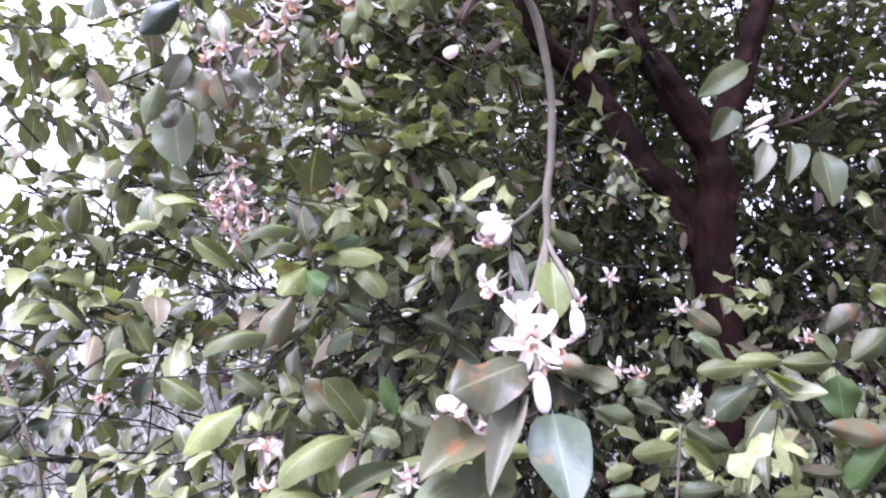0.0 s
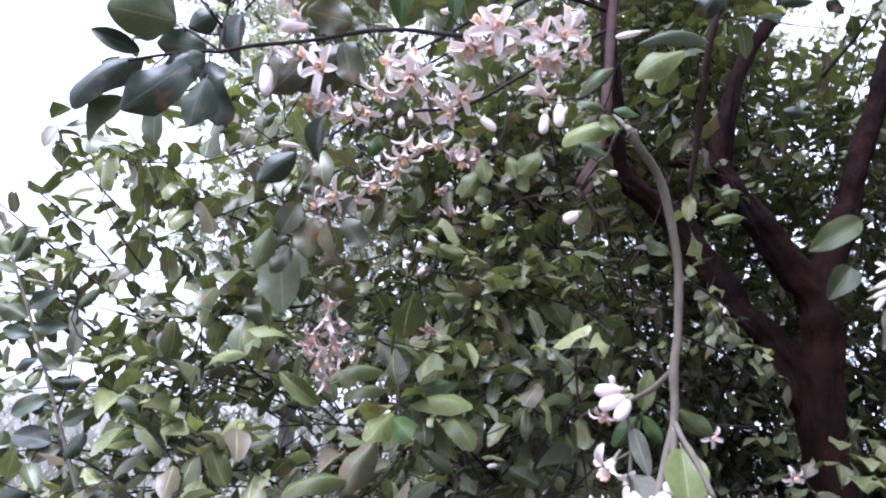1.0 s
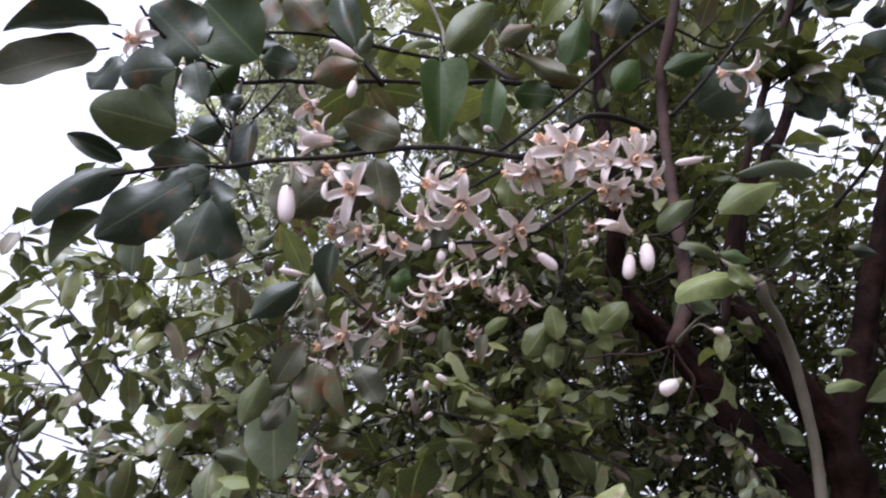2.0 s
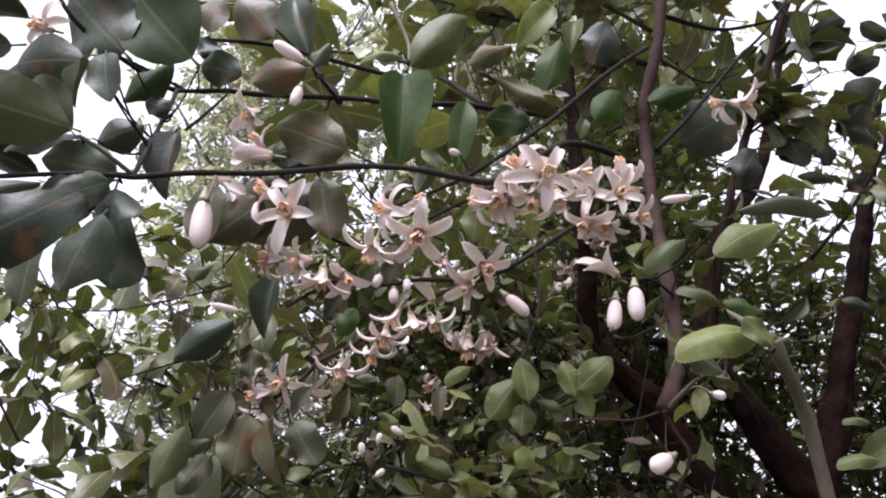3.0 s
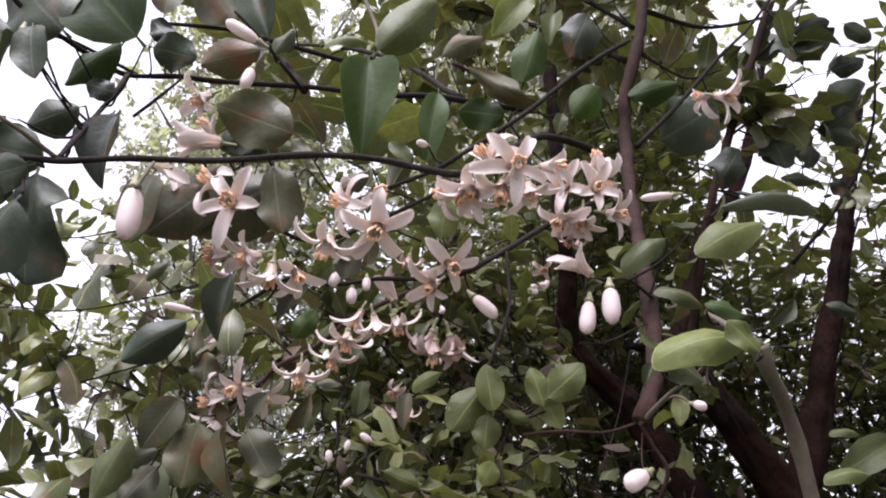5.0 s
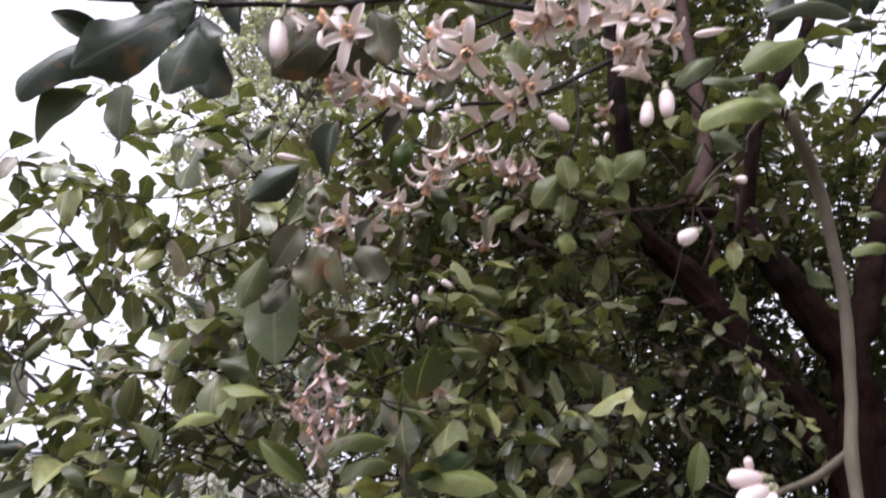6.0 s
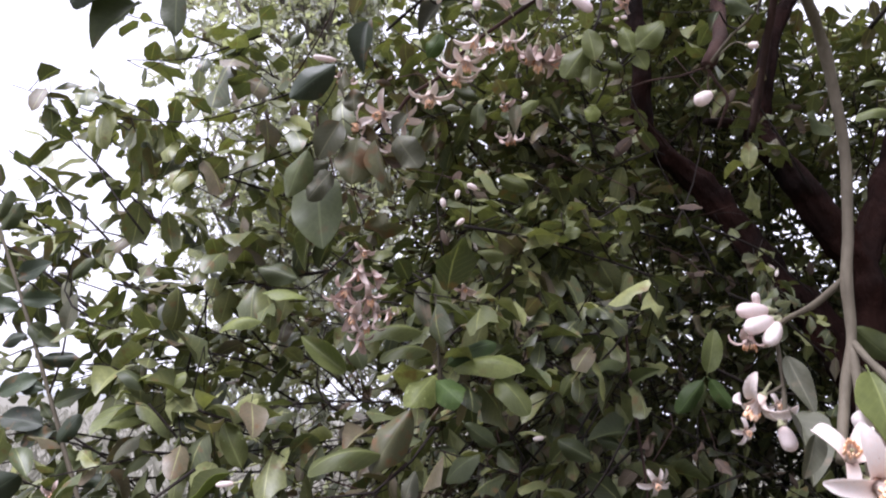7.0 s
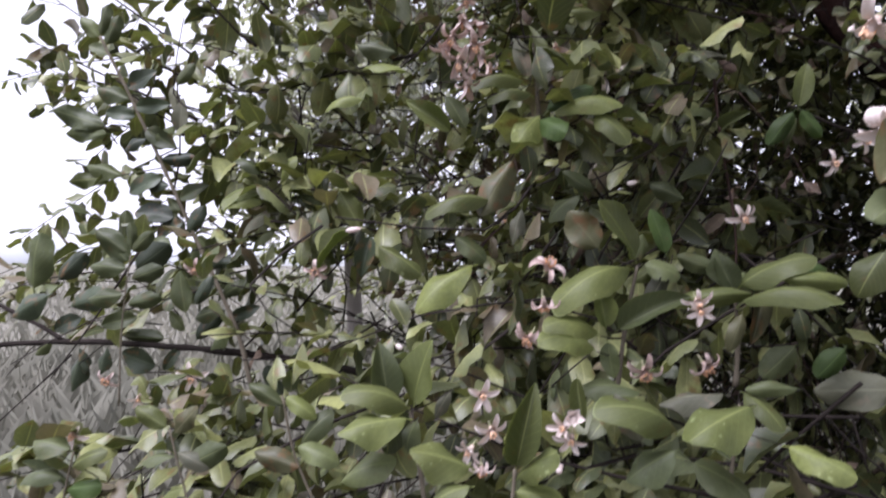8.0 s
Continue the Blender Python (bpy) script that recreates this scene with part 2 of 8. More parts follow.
def leaf_shape(fold, arch, twist, wave, rows=12, across=6, depth=0.012, seed=0, notch=0.0):
    """A leaf one long and one wide along +Y, face up, with an upper and a lower skin."""
    rng = random.Random(seed)
    phase = rng.uniform(0, 6)
    top, uvs, places = [], [], leaf_rows(rows)
    for i in range(rows + 1):
        t = places[i]
        half = leaf_outline(t)
        turn = twist * (t - 0.3)
        bend = arch * (t - 0.1)
        y = math.sin(bend) / arch + 0.1 if abs(arch) > 0.05 else t
        z = (math.cos(bend) - 1) / arch if abs(arch) > 0.05 else 0.0
        for k in range(across + 1):
            u = 2 * k / across - 1
            x = u * half * (1 - notch * (0.5 + 0.5 * math.sin(t * 23 + phase * u)) * abs(u))
            rise = abs(u) ** 1.3 * half * fold + wave * math.sin(t * 9 + phase + u * 1.5) * abs(u) * half - 0.07 * half * max(0.0, 1 - 3 * abs(u))
            top.append((x * math.cos(turn) - rise * math.sin(turn) * 0.3, y, z + rise * 0.52 + x * math.sin(turn) * 0.5))
            uvs.append((k / across, t))
    n, w = len(top), across + 1
    verts = top + [(x, y, z - depth) for x, y, z in top]
    faces, index = [], []
    for i in range(rows):
        for k in range(across):
            a = i * w + k
            faces.append((a, a + 1, a + 1 + w, a + w))
            index.append(0)
    for f in list(faces):
        faces.append(tuple(v + n for v in reversed(f)))
        index.append(1)
    return verts, faces, uvs * 2, index


# fold, arch, twist, wave
SHAPES = [
    (0.25, 0.5, 0.2, 0.2, 0.0), (0.8, 0.8, -0.3, 0.2, 0.02), (-0.3, 0.4, 0.35, 0.45, 0.06), (-0.5, 1.2, 0.2, 0.24, 0.02),
    (-0.7, 0.8, -0.25, 0.32, 0.04), (-0.6, 1.7, 0.15, 0.2, 0.02), (-0.5, 0.5, 0.55, 0.7, 0.1), (-0.5, 1.1, -0.7, 0.5, 0.1),
]
LEAF_MESH = {}
LEAF_TIP = {}
LEAF_LABEL = {"b": "young yellow-green leaf", "o": "olive leaf with brown blotches", "p": "pale greyish leaf underside", "d": "dark leaf, shade put into its colour"}


def leaf_mesh(tone, kind):
    if (tone, kind) not in LEAF_MESH:
        fold, arch, twist, wave, notch = SHAPES[kind]
        v, f, uv, ix = leaf_shape(fold, arch, twist, wave, seed=kind, notch=notch)
        end = v[len(v) // 2 - 4]
        LEAF_TIP[kind] = (math.atan2(end[2], end[1]), math.hypot(end[1], end[2]))
        LEAF_MESH[tone, kind] = mesh_of("leaf", v, f, [LEAF[tone], UNDER[tone]], uv, index=ix)
    return LEAF_MESH[tone, kind]


OUT = Vector((0.0, -0.93, -0.36))


def leaf(parent, base, tip, width, tone, face=0.0, kind=0, lift=0.0):
    """A leaf from base to tip; face turns it about its length (0: broad side towards the path, 90: edge on), lift tips it to the sky."""
    base, tip = Vector(base), Vector(tip)
    way = tip - base
    long = way.length
    way.normalize()
    out = OUT + Vector((0, 0, lift))
    n = (out - way * out.dot(way)).normalized()
    n = Matrix.Rotation(radians(face), 3, way) @ n
    x = way.cross(n)
    mesh = leaf_mesh(tone, kind)
    rise, size = LEAF_TIP[kind]
    along = (way * math.cos(rise) - n * math.sin(rise)) * long / size
    above = (way * math.sin(rise) + n * math.cos(rise)) * long / size
    m = Matrix((x * long * width, along, above)).transposed().to_4x4()
    m.translation = base
    return put("leaf", mesh, parent, m, LEAF_LABEL.get(tone, ""))


def twig(parent, name, r0, r1, bark, *points):
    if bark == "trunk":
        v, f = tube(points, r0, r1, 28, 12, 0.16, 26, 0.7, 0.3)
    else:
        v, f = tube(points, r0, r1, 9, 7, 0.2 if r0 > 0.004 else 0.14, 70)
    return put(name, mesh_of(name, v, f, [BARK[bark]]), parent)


def petal_shape(spread, curl, wide, seed, rows=9, across=4):
    """A petal one long: rises along +Z, leans out along +Y by spread, tip curled back."""
    rng = random.Random(seed)
    verts, uvs, faces = [], [], []
    y = z = 0.0
    for i in range(rows + 1):
        t = i / rows
        a = spread * min(1, t * 2.2) + curl * max(0, t - 0.35) ** 1.2 * 1.9
        if i:
            y += math.sin(a) / rows
            z += math.cos(a) / rows
        half = wide * (0.32 + 0.68 * math.sin(math.pi * min(1, t * 0.62 + 0.16)) ** 1.3)
        if t > 0.72:
            half *= math.sqrt(max(0.02, 1 - ((t - 0.72) / 0.29) ** 2))
        for k in range(across + 1):
            u = 2 * k / across - 1
            cup = 0.5 * half * (u * u) + rng.uniform(-0.008, 0.008)
            verts.append((u * half, 0.07 + y - cup * math.cos(a), z + cup * math.sin(a)))
            uvs.append((k / across, t))
    w = across + 1
    for i in range(rows):
        for k in range(across):
            b = i * w + k
            faces.append((b, b + 1, b + 1 + w, b + w))
    n = len(verts)
    verts += [(x, yy - 0.018, zz - 0.012) for x, yy, zz in verts]
    faces += [tuple(v + n for v in reversed(f)) for f in faces]
    return verts, faces, uvs * 2


PETALS = {}


def petal_mesh(key, mat):
    if (key, mat.name) not in PETALS:
        spread, curl, wide = {"open": (1.3, 0.6, 0.145), "back": (1.3, 1.2, 0.14), "half": (0.8, 0.75, 0.15),
                              "cup": (0.4, 0.3, 0.2), "dry": (0.9, 1.9, 0.12)}[key]
        v, f, uv = petal_shape(spread, curl, wide, len(PETALS))
        PETALS[key, mat.name] = mesh_of("petal", v, f, [mat], uv)
    return PETALS[key, mat.name]


def ball(c, r, stretch=1.0, rings=4, sides=6):
    verts, faces = [], []
    for i in range(rings + 1):
        a = math.pi * i / rings
        for k in range(sides):
            b = 2 * math.pi * k / sides
            verts.append((c[0] + r * math.sin(a) * math.cos(b), c[1] + r * math.sin(a) * math.sin(b), c[2] + r * stretch * math.cos(a)))
    for i in range(rings):
        for k in range(sides):
            p, q = i * sides + k, i * sides + (k + 1) % sides
            faces.append((p, p + sides, q + sides, q))
    return verts, faces


def gather(pieces):
    verts, faces, index = [], [], []
    for (v, f), slot in pieces:
        n = len(verts)
        verts += [tuple(p) for p in v]
        faces += [tuple(i + n for i in q) for q in f]
        index += [slot] * len(f)
    return verts, faces, index


def flower_core():
    """Green cup with its short stalk, and the pistil, one petal's length being one."""
    pieces = [(tube([(0, 0, -0.35), (0.01, 0.02, -0.15), (0, 0, 0)], 0.035, 0.05, 6, 3), 0), (ball((0, 0, 0.0), 0.11, 0.7), 0),
              (tube([(0, 0, 0), (0, 0, 0.45)], 0.03, 0.02, 6, 2), 0), (ball((0, 0, 0.48), 0.05), 0)]
    v, f, ix = gather(pieces)
    return mesh_of("flower", v, f, [CALYX], index=ix)


def stamen_ring(spread, seed):
    rng = random.Random(seed)
    pieces = []
    for k in range(18):
        a = 2 * math.pi * k / 18 + rng.uniform(-0.1, 0.1)
        s = spread * rng.uniform(0.6, 1.3)
        h = rng.uniform(0.42, 0.6)
        end = (math.cos(a) * (0.07 + s), math.sin(a) * (0.07 + s), h)
        pieces.append((tube([(math.cos(a) * 0.06, math.sin(a) * 0.06, 0.02), (math.cos(a) * 0.08, math.sin(a) * 0.08, h * 0.6), end], 0.024, 0.017, 4, 2), 0))
        pieces.append((ball(end, 0.036, 2.2, 3, 5), 1))
    v, f, ix = gather(pieces)
    return mesh_of("stamen_tuft", v, f, [PETAL, STAMEN] if seed < 3 else [WITHERED, DRY_STAMEN], [(0.5, 0.9)] * len(v), index=ix)


CORE = flower_core()
STAMENS = [stamen_ring(0.035, 1), stamen_ring(0.06, 2), stamen_ring(0.13, 3)]


def flower(parent, at, facing, size, style="open", seed=0, missing=0):
    """Five-petalled citrus blossom at a point, opening towards facing."""
    rng = random.Random(seed * 7 + 3)
    z = Vector(facing).normalized()
    m = z.to_track_quat("Z", "Y").to_matrix().to_4x4() @ Matrix.Rotation(rng.uniform(0, 6.28), 4, "Z") @ Matrix.Scale(size, 4)
    m.translation = Vector(at)
    core = put("flower", CORE, parent, m, "withered brownish-pink blossom" if style in ("dry", "faded") else "")
    mat = WITHERED if style in ("dry", "faded") else PETAL
    for k in range(5 - missing):
        key = style
        if style == "open":
            key = rng.choice(("open", "open", "back", "half"))
        if style == "faded":
            key = rng.choice(("half", "cup", "back", "dry"))
        if style == "dry":
            key = rng.choice(("dry", "dry", "back"))
        turn = Matrix.Rotation(2 * math.pi * k / 5 + rng.uniform(-0.22, 0.22), 4, "Z") @ Matrix.Rotation(rng.uniform(-0.16, 0.16), 4, "X") @ Matrix.Scale(rng.uniform(0.88, 1.12), 4)
        put("petal", petal_mesh(key, mat), core, m @ turn)
    if style != "cup":
        put("stamen_tuft", STAMENS[{"open": 1, "back": 1, "dry": 2}.get(style, 0)], core, m)
    return core


def bud_shape():
    verts, faces, uvs = [], [], []
    rows, sides = 10, 10
    for i in range(rows + 1):
        t = i / rows
        r = 0.5 * max(0.0, 1 - abs(2 * t - 1.04) ** 2.8) ** 0.5 * (0.86 + 0.14 * t)
        for k in range(sides):
            a = 2 * math.pi * k / sides
            rr = r * (1 + 0.05 * math.cos(5 * a))
            verts.append((rr * math.cos(a), t, rr * math.sin(a)))
            uvs.append((k / sides, t))
    for i in range(rows):
        for k in range(sides):
            a, b = i * sides + k, i * sides + (k + 1) % sides
            faces.append((a, a + sides, b + sides, b))
    faces += [tuple(range(sides)), tuple(range(rows * sides, (rows + 1) * sides))[::-1]]
    return mesh_of("bud", verts, faces, [BUD], uvs)


def bud_cup():
    v, f = tube([(0, -0.28, 0.03), (0, -0.1, 0), (0, 0.03, 0)], 0.1, 0.3, 8, 3)
    return mesh_of("calyx", v, f, [CALYX])


BUD_MESH, BUD_CUP = bud_shape(), bud_cup()


def bud(parent, base, tip, thick):
    """A closed, waxy flower bud on its green cup."""
    base, tip = Vector(base), Vector(tip)
    way = tip - base
    long = way.length
    m = way.to_track_quat("Y", "Z").to_matrix().to_4x4() @ Matrix.Diagonal((thick, long, thick, 1))
    m.translation = base
    ob = put("bud", BUD_MESH, parent, m, "closed waxy pinkish-white bud")
    put("calyx", BUD_CUP, ob, m, "small green cup")
    return ob


# ---- ground, field and distance ----
def ground_sheet():
    n, size = 60, 700.0
    verts, faces = [], []
    for j in range(n + 1):
        for i in range(n + 1):
            u, v = 2 * i / n - 1, 2 * j / n - 1
            x, y = size * u ** 3, size * v ** 3
            verts.append((x, y, 0.05 * noise.noise((x * 0.3, y * 0.3, 0)) if abs(x) > 0.2 or abs(y) > 0.2 else 0))
    for j in range(n):
        for i in range(n):
            a = j * (n + 1) + i
            faces.append((a, a + 1, a + n + 2, a + n + 1))
    return put("ground", mesh_of("ground", verts, faces, [SOIL]))


tagged(ground_sheet(), "flat field of dry pale grass and soil", "ground", kind="structure")


def field_grass():
    rng = np.random.default_rng(4)
    count = 52000
    d = 2.0 + 65 * rng.random(count) ** 2.0
    a = np.radians(rng.uniform(-80, 35, count))
    a[:22000] = rng.uniform(-np.pi, np.pi, 22000)
    d[:22000] = 9 * np.sqrt(rng.random(22000))
    x, y = np.sin(a) * d, np.cos(a) * d
    h = rng.uniform(0.15, 0.5, count)
    w = 0.001 + 0.00028 * d
    lean = rng.normal(0, 0.12, (count, 2))
    turn = rng.uniform(0, np.pi, count)
    sx, sy = np.cos(turn) * w, np.sin(turn) * w
    zero = np.full(count, -0.05)
    v = np.stack([np.stack([x - sx, y - sy, zero], 1), np.stack([x + sx, y + sy, zero], 1),
                  np.stack([x + lean[:, 0] * 0.5 + sx * 0.6, y + lean[:, 1] * 0.5 + sy * 0.6, h * 0.6], 1),
                  np.stack([x + lean[:, 0] * 1.4, y + lean[:, 1] * 1.4, h], 1)], 1).reshape(-1, 3)
    f = np.arange(count * 4).reshape(-1, 4)
    me = mesh_of("field_grass", v.tolist(), f.tolist(), [STRAW])
    return put("field_grass", me)


tagged(field_grass(), "tall dry grass and stubble on the field", "grass", kind="stuff")


def hazed_woods():
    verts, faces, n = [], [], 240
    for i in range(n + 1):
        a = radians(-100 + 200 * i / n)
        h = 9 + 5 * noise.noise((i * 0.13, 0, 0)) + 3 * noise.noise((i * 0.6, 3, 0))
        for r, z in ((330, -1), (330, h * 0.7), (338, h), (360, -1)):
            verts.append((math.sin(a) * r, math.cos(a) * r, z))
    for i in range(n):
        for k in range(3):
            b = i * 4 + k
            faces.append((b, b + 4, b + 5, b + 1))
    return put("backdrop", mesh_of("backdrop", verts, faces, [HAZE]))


tagged(hazed_woods(), "line of far woods, the haze painted into its pale grey", "backdrop", kind="structure")


# ---- foliage made in bulk ----
def crown_leaf_template(kind, rows=5):
    v, f, uv, ix = leaf_shape(*SHAPES[kind][:4], rows=rows, across=2, depth=0.0, seed=kind)
    half = len(v) // 2
    return np.array(v[:half]), [q for q, s in zip(f, ix) if s == 0], np.array(uv[:half])


TEMPLATES = [crown_leaf_template(k) for k in range(8)] + [crown_leaf_template(k, 7) for k in range(8)] + [crown_leaf_template(k, 3) for k in range(8)]
FAR_TEMPLATES = [crown_leaf_template(k, 2) for k in range(8)]


def bulk_leaves(name, poses, mat, templates):
    """One mesh of many leaves; poses are (origin, x, y, z, kind) with scaled axes."""
    verts, uvs, faces, total = [], [], [], 0
    for o, x, y, z, kind in poses:
        v, f, uv = templates[kind]
        verts.append(v @ np.stack([x, y, z]) + o)
        uvs.append(uv)
        faces.append(np.array(f) + total)
        total += len(v)
    verts, uvs, faces = np.concatenate(verts), np.concatenate(uvs), np.concatenate(faces)
    me = bpy.data.meshes.new(name)
    me.vertices.add(len(verts))
    me.vertices.foreach_set("co", verts.astype(np.float32).ravel())
    me.loops.add(faces.size)
    me.loops.foreach_set("vertex_index", faces.astype(np.int32).ravel())
    me.polygons.add(len(faces))
    me.polygons.foreach_set("loop_start", np.arange(0, faces.size, 4, dtype=np.int32))
    me.update(calc_edges=True)
    me.uv_layers.new(name="UVMap").data.foreach_set("uv", uvs[faces.ravel()].astype(np.float32).ravel())
    me.polygons.foreach_set("use_smooth", [True] * len(faces))
    me.materials.append(mat)
    me.validate()
    return me


def leaf_axes(rng, way, normal, long, wide):
    way = way / np.linalg.norm(way)
    n = normal - way * normal.dot(way)
    n = n / np.linalg.norm(n)
    x = np.cross(way, n)
    return x * long * wide, way * long, n * long


def spray(rng, base, way, length, count, leaf_long, poses, stems, radius=0.0022):
    """A twig with alternate leaves and a tuft at its end, drooping a little."""
    way = way / np.linalg.norm(way)
    p1 = base + way * length * 0.5 + rng.normal(0, 0.02, 3)
    p2 = base + way * length + np.array([0, 0, -0.12 * length]) + rng.normal(0, 0.02, 3)
    stems.append(((base, p1, p2), radius, radius * 0.5))
    side = np.cross(way, [0.1, 0.2, 1.0])
    side = side / np.linalg.norm(side)
    over = np.cross(side, way)
    turn = rng.uniform(0, 6.28)
    for k in range(count):
        t = 0.12 + 0.88 * ((k + 0.5) / count) ** 0.85
        at = base * (1 - t) ** 2 + 2 * p1 * t * (1 - t) + p2 * t * t
        turn += 2.4 + rng.normal(0, 0.25)
        radial = side * math.cos(turn) + over * math.sin(turn) * 0.8
        out = way * rng.uniform(0.35, 0.8) + radial * rng.uniform(0.7, 1.1) + np.array([0, 0, rng.normal(-0.2, 0.25)])
        up = np.array([0, 0, 1.0]) + rng.normal(0, 0.28, 3) + way * 0.12
        ax = leaf_axes(rng, out, up, leaf_long * rng.uniform(0.65, 1.15), rng.uniform(0.4, 0.52))
        poses.append((at, *ax, int(rng.integers(0, 8))))


def bulk_stems(name, stems, mat, sides=3):
    verts, faces = [], []
    for pts, r0, r1 in stems:
        v, f = tube([tuple(p) for p in pts], r0, r1, sides, 2, 0.1)
        n = len(verts)
        verts += [tuple(p) for p in v]
        faces += [tuple(i + n for i in q) for q in f]
    return mesh_of(name, verts, faces, [mat])


# ---- the lemon tree ----
tree = tagged(new("lemon_tree"), "flowering lemon tree with dusty green leaves and a dark reddish trunk, darkened for shade", "tree")
tree.matrix_basis = Matrix.Translation((0.64, 1.56, 0))
WORLD[tree] = tree.matrix_basis.copy()


def front(x, z):
    """How near the crown comes to the path at a place."""
    y = 1.1 if z < 1.5 else 1.2
    if x < -0.35:
        y = 1.2 + 0.1 * min(1.0, (-0.35 - x))
    if (0.2 if z > 1.55 else 0.1) < x < 0.9 and z > 1.0:
        y = 1.95 if z < 1.95 else 1.7
    if x >= 0.85:
        y = 1.4
    if z < 1.45 and not (0.12 < x < 0.85 and z > 1.0):
        y -= min(0.4, (1.45 - z) * 1.4)
    if x < -0.6 and z < 1.3:
        y += 0.25
    return y


def top(x, y):
    """The crown's upper edge, sloping down towards the field."""
    if x < -0.3:
        far = (y + 0.05) / 1.45
        return 1.5 + far * (0.7 + 0.75 * min(0.3, x / far + 0.6))
    return 3.3 if x < 0.3 else 3.6


def crown():
    rng = np.random.default_rng(11)
    poses, stems = [], []
    heart = np.array([0.45, 1.75, 1.6])
    made = tries = 0
    while made < 5500 and tries < 250000:
        tries += 1
        p = np.array([rng.uniform(-1.75, 2.3), rng.uniform(0.5, 3.4), rng.uniform(0.2, 3.6)])
        yf = front(p[0], p[2])
        hollow = 0.12 < p[0] < 0.85 and p[1] > 1.3 and rng.random() < 0.07
        if p[1] < yf + 0.1 and not hollow:
            continue
        round_off = ((p[0] - 0.45) / 2.1) ** 2 + ((p[1] - 1.75) / 1.6) ** 2 + ((p[2] - 1.5) / 1.9) ** 2
        if round_off > 1 + 0.35 * noise.noise(Vector(p) * 2.5):
            continue
        if p[1] > yf + (0.55 if p[0] < -0.35 else 0.9 if p[0] < 0.12 else 0.8) and rng.random() > (0.12 if p[0] < -0.35 else 0.3 if p[0] < 0.12 else 0.62):
            continue
        if p[2] > top(p[0], p[1]) - 0.12 * math.sin(p[0] * 9):
            continue
        if p[0] < -0.12 - (0.8 if p[2] > 1.4 else 0.92) * (p[1] - 0.12):
            continue
        keep = 1.0
        if p[0] < -0.25:
            keep = max(0.08, 0.34 + 0.4 * (p[0] + 0.25))
            if p[2] < (1.62 if p[0] > -0.5 else 1.3):
                keep = max(keep, 0.46 if p[0] > -0.5 else 0.27)
        if p[2] > 2.3 and not (p[0] > 0.15 and p[1] > 1.7):
            keep *= 0.4 if p[0] < 0.3 else 0.7
        if 0.1 < p[0] < 1.1 and 0.9 < p[2] < 2.2 and p[1] < 2.1:
            keep *= 0.22
        if p[2] > 1.6 + 0.5 * (p[1] - 0.25) and 0.44 < (p[0] + 0.1) / (p[1] - 0.25) < 1.05:
            keep *= 0.1
        if -0.6 < p[0] < 0.25 and p[2] > 1.56 + 0.44 * (p[1] - 0.2):
            keep *= 0.3
        if p[0] > 0.7 and p[2] > 1.95:
            keep *= 0.78
        if rng.random() > keep:
            continue
        way = p - heart
        way = way / np.linalg.norm(way) + np.array([-0.1, -0.35, 0.25]) + rng.normal(0, 0.45, 3)
        way = way / np.linalg.norm(way)
        length = rng.uniform(0.2, 0.46)
        if p[1] - 0.0 + way[1] * length < yf:
            way[1] = abs(way[1]) * 0.2
        spray(rng, p - way * length * 0.5, way, length, int(length * 45), 0.069, poses, stems, 0.0024)
        made += 1
    # canopy overhead, mostly out of view, added to shade the trunk and limbs
    for k in range(190):
        p = np.array([rng.uniform(-0.1, 1.3), rng.uniform(0.6, 1.7), rng.uniform(2.7, 3.35)])
        if p[2] > 1.6 + 0.5 * (p[1] - 0.25) and 0.46 < (p[0] + 0.1) / (p[1] - 0.25) < 0.85:
            continue
        spray(rng, p, rng.normal(0, 1, 3) + np.array([0, -0.3, 0]), rng.uniform(0.2, 0.4), 12, 0.09, poses, stems, 0.0026)
    # unseen overhang above and beside the path, added to darken the right side
    for k in range(1250):
        p = np.array([rng.uniform(0.42, 2.4), rng.uniform(-0.7, 1.35), rng.uniform(1.95, 3.3)])
        if p[0] < 0.35 + 0.85 * p[1] and p[2] < 1.8 + 1.3 * max(0.0, p[1]):
            continue
        if p[1] > 0.3 and p[2] > 1.5 + 0.45 * (p[1] - 0.25) and 0.42 < (p[0] + 0.1) / (p[1] - 0.25) < 1.0:
            continue
        if ((p[0] - 0.6) / 1.75) ** 2 + ((p[1] - 1.3) / 1.95) ** 2 + ((p[2] - 1.7) / 1.6) ** 2 > 1:
            continue
        spray(rng, p, p - heart + rng.normal(0, 0.5, 3), rng.uniform(0.25, 0.45), 15, 0.09, poses, stems, 0.0026)
    # low sprays outside the view, added to keep sky light off the hollow
    for k in range(320):
        p = np.array([rng.uniform(0.9, 2.6), rng.uniform(-0.6, 2.4), rng.uniform(0.4, 2.2)])
        if p[0] < 0.55 + 0.85 * max(0.0, p[1]):
            continue
        spray(rng, p, p - heart + rng.normal(0, 0.5, 3), rng.uniform(0.25, 0.45), 14, 0.085, poses, stems, 0.0026)
    for k in range(170):
        p = np.array([rng.uniform(0.7, 1.7), rng.uniform(2.0, 3.1), rng.uniform(0.9, 2.1)])
        spray(rng, p, p - heart + rng.normal(0, 0.5, 3), rng.uniform(0.25, 0.45), 15, 0.08, poses, stems, 0.0024)
    for k in range(9):
        p = np.array([rng.uniform(0.29, 0.39), rng.uniform(1.35, 1.5), rng.uniform(1.66, 1.76)])
        spray(rng, p, rng.normal(0, 1, 3) + np.array([-0.4, 0, 0.2]), rng.uniform(0.1, 0.18), 8, 0.05, poses, stems, 0.0014)
